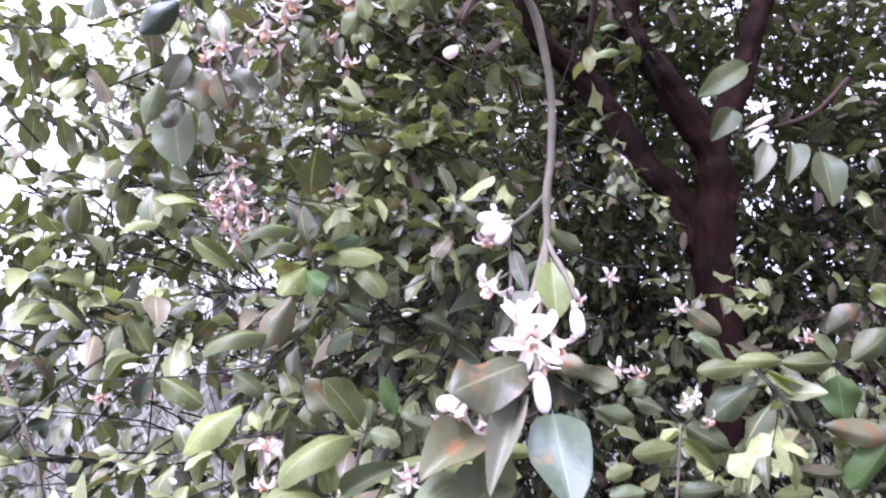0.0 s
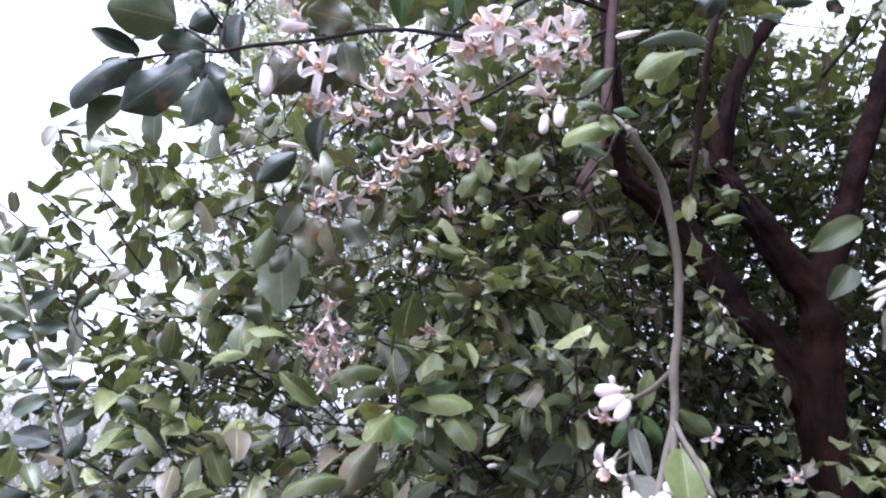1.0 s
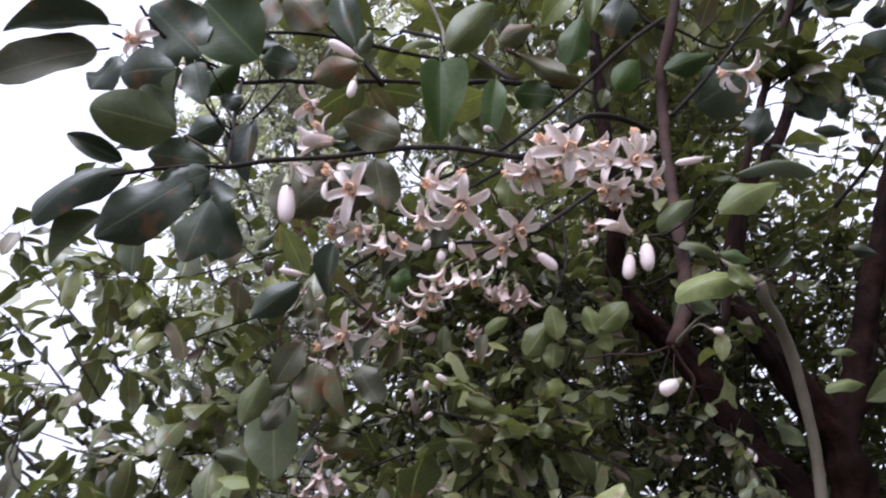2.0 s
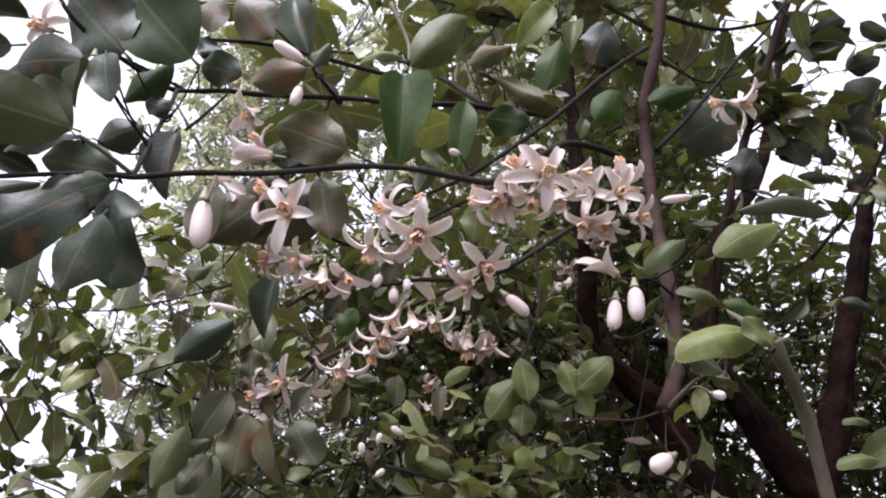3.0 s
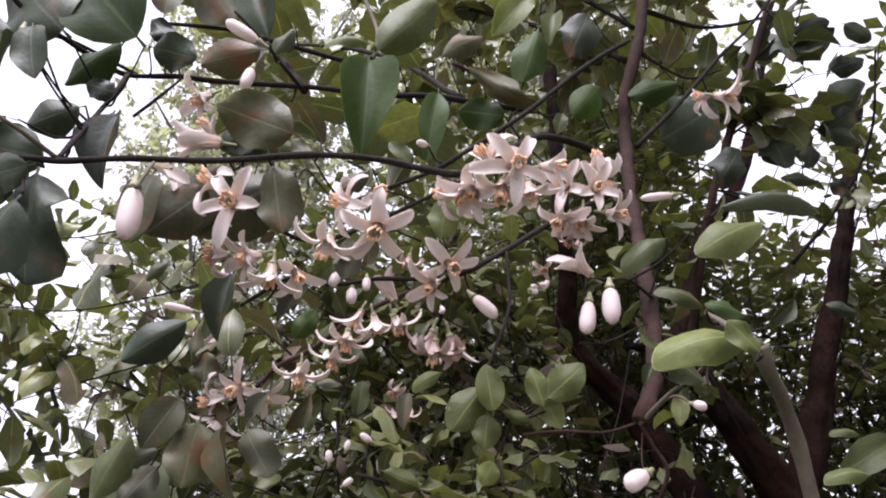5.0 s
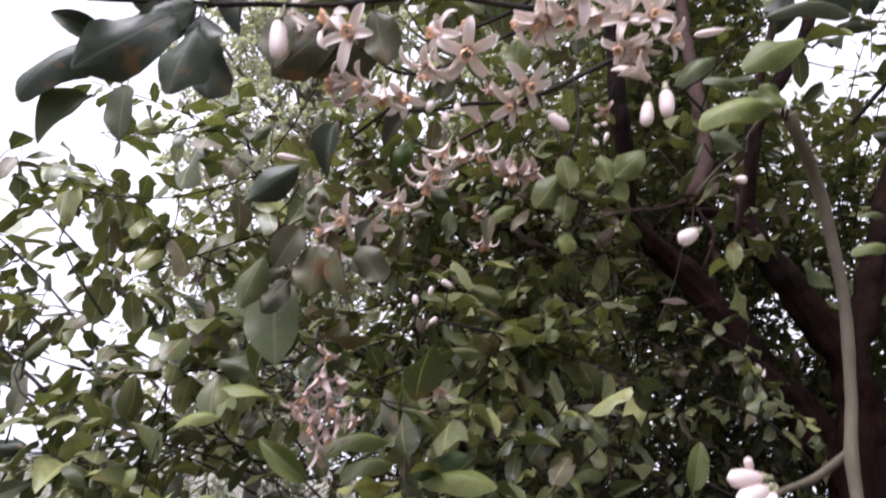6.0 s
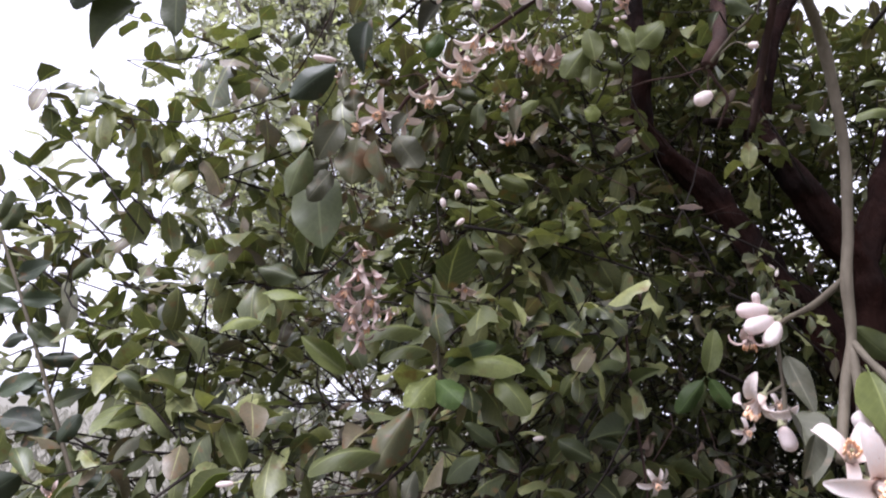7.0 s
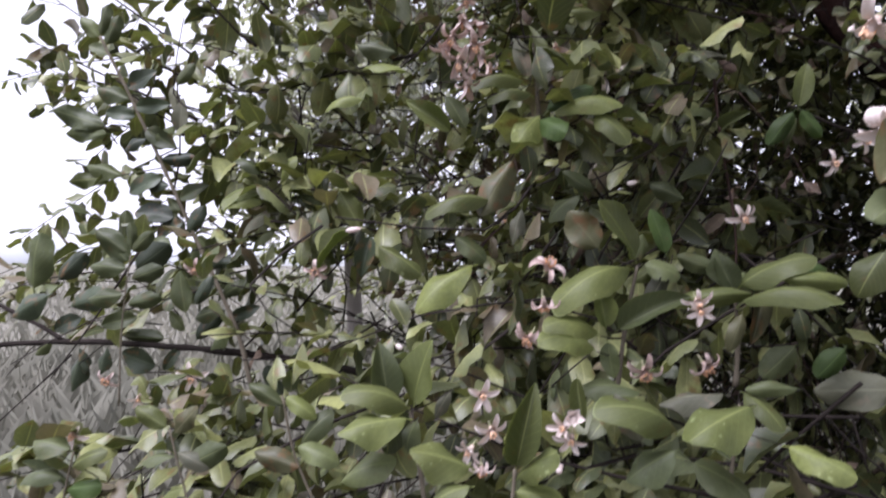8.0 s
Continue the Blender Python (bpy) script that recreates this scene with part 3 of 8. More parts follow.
    for k in range(52):
        p = np.array([rng.uniform(0.4, 0.75), rng.uniform(1.2, 1.42), rng.uniform(0.75, 1.4)])
        spray(rng, p, rng.normal(0, 1, 3) + np.array([0, -0.4, 0.1]), rng.uniform(0.14, 0.26), 9, 0.066, poses, stems, 0.0018)
    for k in range(170):
        a = np.array([rng.uniform(-0.75, 0.75), rng.uniform(0.95, 1.5), rng.uniform(0.85, 1.75)])
        if a[1] < front(a[0], a[2]) - 0.05:
            continue
        b = a + rng.normal(0, 0.16, 3)
        stems.append(((a, (a + b) / 2 + rng.normal(0, 0.03, 3), b), 0.0024, 0.001))
    return poses, stems


def field_gap(p):
    """Whether a place lies in the thin part of the crown under the low branch, through which the field shows."""
    side, fall = (p[0] + 0.16) / (p[1] - 0.12), (p[2] - 1.3) / (p[1] - 0.12)
    if side < -0.64 and p[1] < 2.2:
        return -0.27 < fall < -0.115
    return side < -0.4 and -0.2 < fall < -0.05 and (p[0] * 37) % 1 < 0.7


def bare_limb(p):
    """Whether a place lies before the bare stretch of the leaning limb."""
    side, rise = (p[0] + 0.11) / (p[1] - 0.18), (p[2] - 1.44) / (p[1] - 0.18)
    return 1.0 < p[1] < 1.62 and 0.3 < rise < 0.52 and abs(side - 0.24 - (0.51 - rise) * 0.37) < 0.05


POSES, STEMS = crown()
POSES = [one for one in POSES if not field_gap(one[0] + one[2] * 0.5) and not bare_limb(one[0] + one[2] * 0.5)]
STEMS = [stem for stem in STEMS if not field_gap(stem[0][1])]
LEAFY = np.random.default_rng(77)


def leafy(count, long, *points):
    """Leaves set along a branch on short stalks, and a tuft at its end."""
    line = smooth_line(points, 8)
    for k in range(count):
        f = (k + LEAFY.uniform(0, 1)) / count * (len(line) - 2)
        i = int(f)
        at = np.array(line[i].lerp(line[i + 1], f - i))
        way = np.array((line[i + 1] - line[i]).normalized())
        out = LEAFY.normal(0, 1, 3) + way * 0.5 + np.array([0, 0, 0.2])
        out = out / np.linalg.norm(out)
        if k % 3 == 0:
            spray(LEAFY, at, out, long * LEAFY.uniform(0.8, 1.6), 5, long, POSES, STEMS, 0.0014)
            continue
        up = np.array([0, 0, 1.0]) + LEAFY.normal(0, 0.5, 3)
        POSES.append((at, *leaf_axes(LEAFY, out, up, long * LEAFY.uniform(0.7, 1.1), LEAFY.uniform(0.42, 0.6)), int(LEAFY.integers(0, 8))))


def stray_blossoms():
    """Small flowers scattered deep in the crown."""
    rng = random.Random(5)
    for k in range(46):
        o = POSES[rng.randrange(len(POSES))][0]
        if o[1] > 1.9 or o[2] > 2.3:
            continue
        flower(tree, Vector(o) + Vector((0, -0.03, 0)), (rng.uniform(-0.6, 0.6), rng.uniform(-1, 0), rng.uniform(-1, 0.1)), rng.uniform(0.016, 0.022),
               rng.choice(("open", "half", "dry")), k + 200)


stray_blossoms()


def stray_buds():
    """Small closed buds in pairs and threes among the leaves."""
    rng = random.Random(9)
    made = 0
    while made < 34:
        o = POSES[rng.randrange(len(POSES))][0]
        if o[1] > 1.75 or o[2] > 2.2 or o[2] < 1.0:
            continue
        made += 1
        for k in range(rng.randint(1, 3)):
            at = Vector(o) + Vector((rng.uniform(-0.02, 0.02), rng.uniform(-0.04, -0.01), rng.uniform(-0.02, 0.01)))
            way = Vector((rng.uniform(-1, 1), rng.uniform(-0.8, 0.3), rng.uniform(-1, 0.3))).normalized()
            bud(tree, at, at + way * rng.uniform(0.011, 0.019), rng.uniform(0.006, 0.0085))


stray_buds()


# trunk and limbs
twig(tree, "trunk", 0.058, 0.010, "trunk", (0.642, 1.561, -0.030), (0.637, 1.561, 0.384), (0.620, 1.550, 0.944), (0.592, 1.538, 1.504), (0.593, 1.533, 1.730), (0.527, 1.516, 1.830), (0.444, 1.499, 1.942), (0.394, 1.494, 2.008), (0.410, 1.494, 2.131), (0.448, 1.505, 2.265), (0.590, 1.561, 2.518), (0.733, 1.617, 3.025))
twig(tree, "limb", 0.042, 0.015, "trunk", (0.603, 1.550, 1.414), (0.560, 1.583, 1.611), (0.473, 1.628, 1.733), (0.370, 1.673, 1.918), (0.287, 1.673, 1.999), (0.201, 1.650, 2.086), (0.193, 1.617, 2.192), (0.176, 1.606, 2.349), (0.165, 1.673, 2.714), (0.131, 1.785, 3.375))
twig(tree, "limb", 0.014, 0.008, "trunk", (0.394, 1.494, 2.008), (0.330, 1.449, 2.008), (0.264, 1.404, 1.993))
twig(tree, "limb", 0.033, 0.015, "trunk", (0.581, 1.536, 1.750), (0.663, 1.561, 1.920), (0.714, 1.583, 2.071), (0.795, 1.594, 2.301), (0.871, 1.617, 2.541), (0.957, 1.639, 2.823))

# upper flowering branch
upper = twig(tree, "branch", 0.0011, 0.0027, "twig", (-0.300, 0.470, 1.692), (-0.287, 0.495, 1.711), (-0.266, 0.505, 1.719), (-0.257, 0.510, 1.722), (-0.240, 0.530, 1.739), (-0.207, 0.550, 1.755), (-0.163, 0.555, 1.767), (-0.131, 0.560, 1.772), (-0.103, 0.565, 1.772), (-0.084, 0.570, 1.774), (-0.068, 0.585, 1.793), (-0.045, 0.610, 1.827), (-0.025, 0.640, 1.857), (0.009, 0.680, 1.882), (0.046, 0.710, 1.888))
twig(tree, "twig", 0.0009, 0.0011, "green", (-0.276, 0.487, 1.728), (-0.268, 0.495, 1.726), (-0.258, 0.510, 1.723))
leftarm = twig(tree, "twig", 0.0016, 0.0012, "twig", (-0.319, 0.640, 1.875), (-0.300, 0.600, 1.824), (-0.277, 0.550, 1.767), (-0.258, 0.510, 1.723))
leftarm = twig(tree, "twig", 0.0010, 0.0007, "twig", (-0.398, 0.720, 1.851), (-0.418, 0.700, 1.814), (-0.432, 0.690, 1.783))
leaf(leftarm, (-0.424, 0.700, 1.819), (-0.474, 0.660, 1.746), .36, "d", 15, 5)
leaf(leftarm, (-0.438, 0.710, 1.830), (-0.492, 0.690, 1.847), .36, "d", 5, 1)
leaf(leftarm, (-0.438, 0.700, 1.774), (-0.462, 0.680, 1.716), .5, "g", 10, 1)
upleft = twig(tree, "twig", 0.0012, 0.0015, "twig", (-0.429, 0.620, 1.905), (-0.391, 0.620, 1.889), (-0.361, 0.630, 1.892), (-0.337, 0.685, 1.911))
leaf(upleft, (-0.424, 0.620, 1.914), (-0.508, 0.600, 1.887), .36, "d", 10, 1)
leaf(upleft, (-0.428, 0.620, 1.890), (-0.508, 0.600, 1.840), .42, "p", 10, 0)
leaf(upleft, (-0.415, 0.620, 1.885), (-0.426, 0.610, 1.841), .6, "d", 10, 2)

# second branch above
second = twig(tree, "branch", 0.0014, 0.0026, "twig", (-0.366, 0.550, 1.874), (-0.356, 0.555, 1.862), (-0.344, 0.570, 1.855), (-0.336, 0.590, 1.859), (-0.326, 0.610, 1.862), (-0.319, 0.640, 1.875), (-0.288, 0.650, 1.886), (-0.265, 0.660, 1.893), (-0.200, 0.680, 1.912), (-0.153, 0.690, 1.919), (-0.108, 0.700, 1.931), (-0.078, 0.710, 1.937), (-0.017, 0.730, 1.950))
twig(tree, "twig", 0.0009, 0.0012, "twig", (-0.277, 0.630, 1.867), (-0.283, 0.620, 1.842), (-0.294, 0.620, 1.826))
twig(tree, "twig", 0.0010, 0.0015, "twig", (-0.250, 0.620, 1.924), (-0.228, 0.630, 1.908), (-0.211, 0.640, 1.893), (-0.201, 0.660, 1.892))
twig(tree, "twig", 0.0015, 0.0022, "twig", (-0.335, 0.680, 1.962), (-0.280, 0.680, 1.962), (-0.235, 0.690, 1.962), (-0.190, 0.700, 1.960), (-0.141, 0.700, 1.951))
twig(tree, "twig", 0.002, 0.0014, "green", (-0.174, 0.660, 2.000), (-0.154, 0.650, 1.950), (-0.148, 0.630, 1.912))

# rising twig and upright stems
rising = twig(tree, "twig", 0.0012, 0.0022, "twig", (-0.146, 0.600, 1.766), (-0.101, 0.620, 1.806), (-0.080, 0.630, 1.830), (-0.037, 0.660, 1.891), (0.018, 0.690, 1.972), (0.062, 0.720, 2.032))
twig(tree, "twig", 0.0022, 0.0015, "brown", (-0.094, 0.700, 1.968), (-0.057, 0.700, 1.950), (-0.024, 0.700, 1.935))
upright = twig(tree, "stem", 0.0058, 0.0042, "brown", (0.091, 0.745, 2.153), (0.077, 0.735, 2.050), (0.060, 0.730, 1.977), (0.059, 0.730, 1.935), (0.051, 0.700, 1.864), (0.043, 0.660, 1.794), (0.035, 0.620, 1.729), (0.026, 0.590, 1.685), (0.015, 0.570, 1.659), (0.010, 0.569, 1.648))
twig(tree, "twig", 0.0022, 0.0013, "twig", (0.064, 0.720, 1.915), (0.089, 0.720, 1.946), (0.115, 0.730, 1.984), (0.155, 0.740, 2.044), (0.198, 0.760, 2.105), (0.248, 0.780, 2.189))
twig(tree, "twig", 0.0016, 0.0010, "twig", (0.071, 0.735, 2.036), (0.091, 0.740, 2.029), (0.126, 0.750, 2.022), (0.169, 0.770, 2.055))
rightstem = twig(tree, "stem", 0.006, 0.0045, "brown", (0.378, 0.970, 2.449), (0.299, 0.950, 2.234), (0.254, 0.940, 2.111), (0.222, 0.930, 2.019), (0.215, 0.950, 1.969), (0.216, 1.000, 1.898), (0.215, 1.050, 1.817))
leafy(7, .055, (0.378, 0.970, 2.449), (0.299, 0.950, 2.234), (0.254, 0.940, 2.111), (0.222, 0.930, 2.019), (0.215, 0.950, 1.969), (0.216, 1.000, 1.898), (0.215, 1.050, 1.817))
twig(tree, "twig", 0.0018, 0.001, "twig", (0.254, 0.940, 2.107), (0.296, 0.930, 2.152), (0.336, 0.930, 2.236), (0.374, 0.930, 2.337))
leafy(8, .06, (0.254, 0.940, 2.107), (0.296, 0.930, 2.152), (0.336, 0.930, 2.236), (0.374, 0.930, 2.337))
twig(tree, "twig", 0.0014, 0.0006, "brown", (0.261, 0.940, 2.116), (0.295, 0.920, 2.131), (0.333, 0.900, 2.131))
leafy(8, .06, (0.261, 0.940, 2.116), (0.295, 0.920, 2.131), (0.333, 0.900, 2.131))
dry = twig(tree, "twig", 0.0011, 0.0005, "brown", (0.457, 1.100, 2.301), (0.446, 1.100, 2.351), (0.442, 1.120, 2.415))
dry = twig(tree, "twig", 0.0012, 0.0005, "brown", (0.351, 1.100, 2.229), (0.414, 1.100, 2.247), (0.485, 1.120, 2.249))
dry = twig(tree, "twig", 0.0012, 0.0005, "brown", (0.385, 1.100, 2.298), (0.467, 1.100, 2.365), (0.525, 1.100, 2.384))
dry = twig(tree, "twig", 0.0016, 0.0006, "twig", (0.259, 1.100, 2.147), (0.350, 1.120, 2.222), (0.454, 1.150, 2.233), (0.556, 1.200, 2.245))
dry = twig(tree, "twig", 0.0016, 0.0006, "twig", (0.170, 0.950, 2.199), (0.234, 1.000, 2.302), (0.291, 1.050, 2.451))
dry = twig(tree, "twig", 0.0018, 0.0008, "twig", (0.355, 1.200, 2.200), (0.463, 1.250, 2.209), (0.611, 1.300, 2.231))
leaf(rightstem, (0.337, 0.930, 2.241), (0.391, 0.900, 2.268), .5, "d", 20, 1)
leaf(rightstem, (0.337, 0.930, 2.270), (0.330, 0.900, 2.203), .6, "d", 10, 2)
leaf(rightstem, (0.300, 0.930, 2.109), (0.308, 0.920, 2.054), .8, "d", 0, 2)

# canopy twigs overhead
twig(tree, "branch", 0.0035, 0.002, "twig", (0.118, 0.900, 2.176), (0.021, 0.950, 2.268), (-0.105, 1.000, 2.346), (-0.262, 1.050, 2.438))
leafy(20, .075, (0.118, 0.900, 2.176), (0.021, 0.950, 2.268), (-0.105, 1.000, 2.346), (-0.262, 1.050, 2.438))
twig(tree, "branch", 0.003, 0.002, "twig", (0.127, 0.900, 2.233), (0.035, 0.950, 2.356), (-0.043, 1.000, 2.462))
leafy(9, .075, (0.127, 0.900, 2.233), (0.035, 0.950, 2.356), (-0.043, 1.000, 2.462))
twig(tree, "branch", 0.003, 0.002, "twig", (-0.209, 0.690, 1.916), (-0.316, 0.850, 2.126), (-0.433, 0.950, 2.303))
leafy(10, .075, (-0.209, 0.690, 1.916), (-0.316, 0.850, 2.126), (-0.433, 0.950, 2.303))
twig(tree, "branch", 0.003, 0.0018, "twig", (0.106, 0.800, 2.157), (0.229, 0.900, 2.247), (0.403, 1.000, 2.402))
leafy(4, .07, (0.106, 0.800, 2.157), (0.229, 0.900, 2.247), (0.403, 1.000, 2.402))
twig(tree, "branch", 0.004, 0.002, "twig", (0.545, 1.350, 2.159), (0.615, 1.300, 2.255), (0.672, 1.250, 2.387), (0.681, 1.200, 2.545))
leafy(8, .06, (0.545, 1.350, 2.159), (0.615, 1.300, 2.255), (0.672, 1.250, 2.387), (0.681, 1.200, 2.545))
twig(tree, "branch", 0.003, 0.002, "twig", (-0.084, 0.710, 1.939), (-0.172, 0.850, 2.102), (-0.304, 1.000, 2.243), (-0.443, 1.100, 2.307))
leafy(12, .075, (-0.084, 0.710, 1.939), (-0.172, 0.850, 2.102), (-0.304, 1.000, 2.243), (-0.443, 1.100, 2.307))

# lower flowering branch
twig(tree, "branch", 0.0007, 0.0021, "twig", (-0.184, 0.620, 1.710), (-0.172, 0.600, 1.715), (-0.158, 0.600, 1.714), (-0.139, 0.600, 1.716), (-0.121, 0.600, 1.721), (-0.099, 0.600, 1.723), (-0.075, 0.600, 1.730), (-0.052, 0.620, 1.755), (-0.021, 0.660, 1.797), (0.022, 0.690, 1.840), (0.052, 0.700, 1.862))
side = twig(tree, "twig", 0.0010, 0.0013, "twig", (-0.190, 0.570, 1.740), (-0.176, 0.580, 1.735), (-0.161, 0.590, 1.735), (-0.140, 0.600, 1.748), (-0.108, 0.620, 1.782), (-0.078, 0.620, 1.803))
side = twig(tree, "twig", 0.0013, 0.0010, "twig", (-0.204, 0.640, 1.713), (-0.177, 0.610, 1.717), (-0.164, 0.600, 1.719))
third = twig(tree, "branch", 0.0019, 0.0016, "brown", (-0.248, 0.770, 1.663), (-0.231, 0.750, 1.676), (-0.208, 0.740, 1.692), (-0.196, 0.730, 1.703), (-0.170, 0.720, 1.717), (-0.143, 0.690, 1.730), (-0.113, 0.660, 1.736), (-0.081, 0.610, 1.731))

# yellow-green tufts
tuft = twig(tree, "twig", 0.0007, 0.0010, "twig", (-0.048, 0.570, 1.647), (-0.062, 0.580, 1.662), (-0.056, 0.600, 1.686), (-0.048, 0.610, 1.716), (-0.050, 0.620, 1.755))

# low crossing twigs
low = twig(tree, "twig", 0.0006, 0.0007, "brown", (-0.039, 0.600, 1.644), (-0.024, 0.580, 1.643), (-0.006, 0.570, 1.642), (0.010, 0.569, 1.648))
low = twig(tree, "twig", 0.0011, 0.0009, "green", (0.010, 0.569, 1.647), (0.019, 0.550, 1.658), (0.026, 0.540, 1.663), (0.029, 0.520, 1.669), (0.034, 0.505, 1.674))
low = twig(tree, "twig", 0.0011, 0.0008, "brown", (0.010, 0.569, 1.648), (0.016, 0.570, 1.638), (0.022, 0.570, 1.627), (0.019, 0.580, 1.612))
low = twig(tree, "twig", 0.0006, 0.0005, "green", (0.014, 0.569, 1.651), (0.023, 0.560, 1.659), (0.030, 0.555, 1.655))
low = twig(tree, "twig", 0.0004, 0.0004, "brown", (0.011, 0.569, 1.643), (0.009, 0.565, 1.632), (0.008, 0.560, 1.623))
twig(tree, "twig", 0.0010, 0.0007, "twig", (0.037, 0.620, 1.734), (0.011, 0.580, 1.725), (-0.008, 0.555, 1.712), (-0.022, 0.550, 1.711))
low = twig(tree, "twig", 0.0004, 0.0004, "twig", (-0.020, 0.560, 1.680), (-0.004, 0.570, 1.686), (0.021, 0.600, 1.707), (0.033, 0.610, 1.715))

# leaves of the upper branch
leaf(leftarm, (-0.275, 0.487, 1.730), (-0.321, 0.467, 1.731), 0.62, "g", 0, 3)
stalk = twig(tree, "twig", 0.0005, 0.0008, "twig", (-0.297, 0.530, 1.755), (-0.283, 0.539, 1.753), (-0.272, 0.539, 1.754))
leaf(leftarm, (-0.297, 0.530, 1.755), (-0.340, 0.530, 1.743), 0.32, "d", 0, 3, 0.9)
leaf(leftarm, (-0.351, 0.600, 1.728), (-0.347, 0.600, 1.682), 0.5, "g", 10, 0)
stalk = twig(tree, "twig", 0.0005, 0.0008, "twig", (-0.305, 0.520, 1.797), (-0.291, 0.544, 1.782), (-0.280, 0.557, 1.775))
leaf(leftarm, (-0.305, 0.520, 1.797), (-0.345, 0.520, 1.791), 0.8, "d", 5, 3)
stalk = twig(tree, "twig", 0.0005, 0.0008, "twig", (-0.285, 0.500, 1.735), (-0.279, 0.497, 1.730), (-0.275, 0.488, 1.728))
leaf(leftarm, (-0.285, 0.500, 1.735), (-0.317, 0.500, 1.768), 0.5, "g", 0, 0)
stalk = twig(tree, "twig", 0.0005, 0.0008, "twig", (-0.259, 0.500, 1.714), (-0.261, 0.508, 1.717), (-0.263, 0.506, 1.720))
leaf(leftarm, (-0.259, 0.500, 1.714), (-0.292, 0.500, 1.698), 0.6, "d", 0, 2)
stalk = twig(tree, "twig", 0.0005, 0.0008, "twig", (-0.291, 0.505, 1.794), (-0.282, 0.531, 1.772), (-0.274, 0.544, 1.761))
leaf(leftarm, (-0.291, 0.505, 1.794), (-0.279, 0.505, 1.761), 0.56, "d", 5, 0)
stalk = twig(tree, "twig", 0.0005, 0.0008, "twig", (-0.299, 0.510, 1.791), (-0.287, 0.536, 1.775), (-0.277, 0.550, 1.767))
leaf(leftarm, (-0.299, 0.510, 1.791), (-0.298, 0.510, 1.759), 0.3, "g", 20, 1)
stalk = twig(tree, "twig", 0.0005, 0.0008, "twig", (-0.281, 0.550, 1.781), (-0.281, 0.558, 1.777), (-0.280, 0.557, 1.775))
leaf(leftarm, (-0.281, 0.550, 1.781), (-0.306, 0.550, 1.765), 0.72, "d", 0, 4)
stalk = twig(tree, "twig", 0.0005, 0.0008, "twig", (-0.273, 0.530, 1.735), (-0.269, 0.532, 1.738), (-0.266, 0.527, 1.742))
leaf(leftarm, (-0.273, 0.530, 1.735), (-0.319, 0.530, 1.740), 0.6, "d", 0, 2)
stalk = twig(tree, "twig", 0.0005, 0.0008, "twig", (-0.285, 0.580, 1.813), (-0.290, 0.587, 1.810), (-0.293, 0.586, 1.808))
leaf(leftarm, (-0.285, 0.580, 1.813), (-0.305, 0.580, 1.818), 0.85, "d", 20, 6)
stalk = twig(tree, "twig", 0.0005, 0.0008, "twig", (-0.268, 0.560, 1.787), (-0.276, 0.566, 1.784), (-0.284, 0.564, 1.783))
leaf(leftarm, (-0.268, 0.560, 1.787), (-0.263, 0.560, 1.738), 0.5, "d", 10, 1)
leaf(leftarm, (-0.265, 0.505, 1.718), (-0.309, 0.485, 1.663), 0.46, "d", 0, 2)
stalk = twig(tree, "twig", 0.0005, 0.0008, "twig", (-0.253, 0.490, 1.694), (-0.262, 0.501, 1.705), (-0.269, 0.504, 1.718))
leaf(leftarm, (-0.253, 0.490, 1.694), (-0.261, 0.490, 1.654), 0.62, "d", 0, 4)
leaf(leftarm, (-0.265, 0.510, 1.720), (-0.251, 0.510, 1.664), 0.48, "d", 15, 6)
stalk = twig(tree, "twig", 0.0005, 0.0008, "twig", (-0.277, 0.570, 1.794), (-0.282, 0.575, 1.792), (-0.287, 0.571, 1.791))
leaf(leftarm, (-0.277, 0.570, 1.794), (-0.279, 0.570, 1.781), 0.6, "d", 20, 2)
stalk = twig(tree, "twig", 0.0005, 0.0008, "twig", (-0.311, 0.560, 1.834), (-0.303, 0.582, 1.822), (-0.297, 0.593, 1.816))
leaf(second, (-0.311, 0.560, 1.834), (-0.365, 0.560, 1.883), 0.74, "d", 0, 2)
stalk = twig(tree, "twig", 0.0005, 0.0008, "twig", (-0.268, 0.560, 1.833), (-0.282, 0.578, 1.816), (-0.293, 0.586, 1.808))
leaf(second, (-0.268, 0.560, 1.833), (-0.324, 0.560, 1.890), 0.68, "v", 0, 0)
stalk = twig(tree, "twig", 0.0005, 0.0008, "twig", (-0.304, 0.600, 1.872), (-0.316, 0.610, 1.865), (-0.326, 0.610, 1.862))
leaf(second, (-0.304, 0.600, 1.872), (-0.331, 0.600, 1.831), 0.5, "v", 10, 4)
stalk = twig(tree, "twig", 0.0005, 0.0008, "twig", (-0.300, 0.620, 1.885), (-0.303, 0.637, 1.881), (-0.306, 0.644, 1.880))
leaf(second, (-0.300, 0.620, 1.885), (-0.266, 0.620, 1.879), 0.8, "d", 10, 2)
stalk = twig(tree, "twig", 0.0005, 0.0008, "twig", (-0.260, 0.660, 1.946), (-0.264, 0.677, 1.953), (-0.267, 0.683, 1.962))
leaf(second, (-0.260, 0.660, 1.946), (-0.303, 0.660, 1.995), 0.62, "o", 5, 4)
stalk = twig(tree, "twig", 0.0005, 0.0008, "twig", (-0.169, 0.585, 1.788), (-0.156, 0.597, 1.774), (-0.146, 0.600, 1.766))
leaf(second, (-0.169, 0.585, 1.788), (-0.225, 0.585, 1.791), 0.36, "g", 0, 3)
stalk = twig(tree, "twig", 0.0005, 0.0008, "twig", (-0.173, 0.600, 1.788), (-0.158, 0.604, 1.774), (-0.146, 0.600, 1.766))
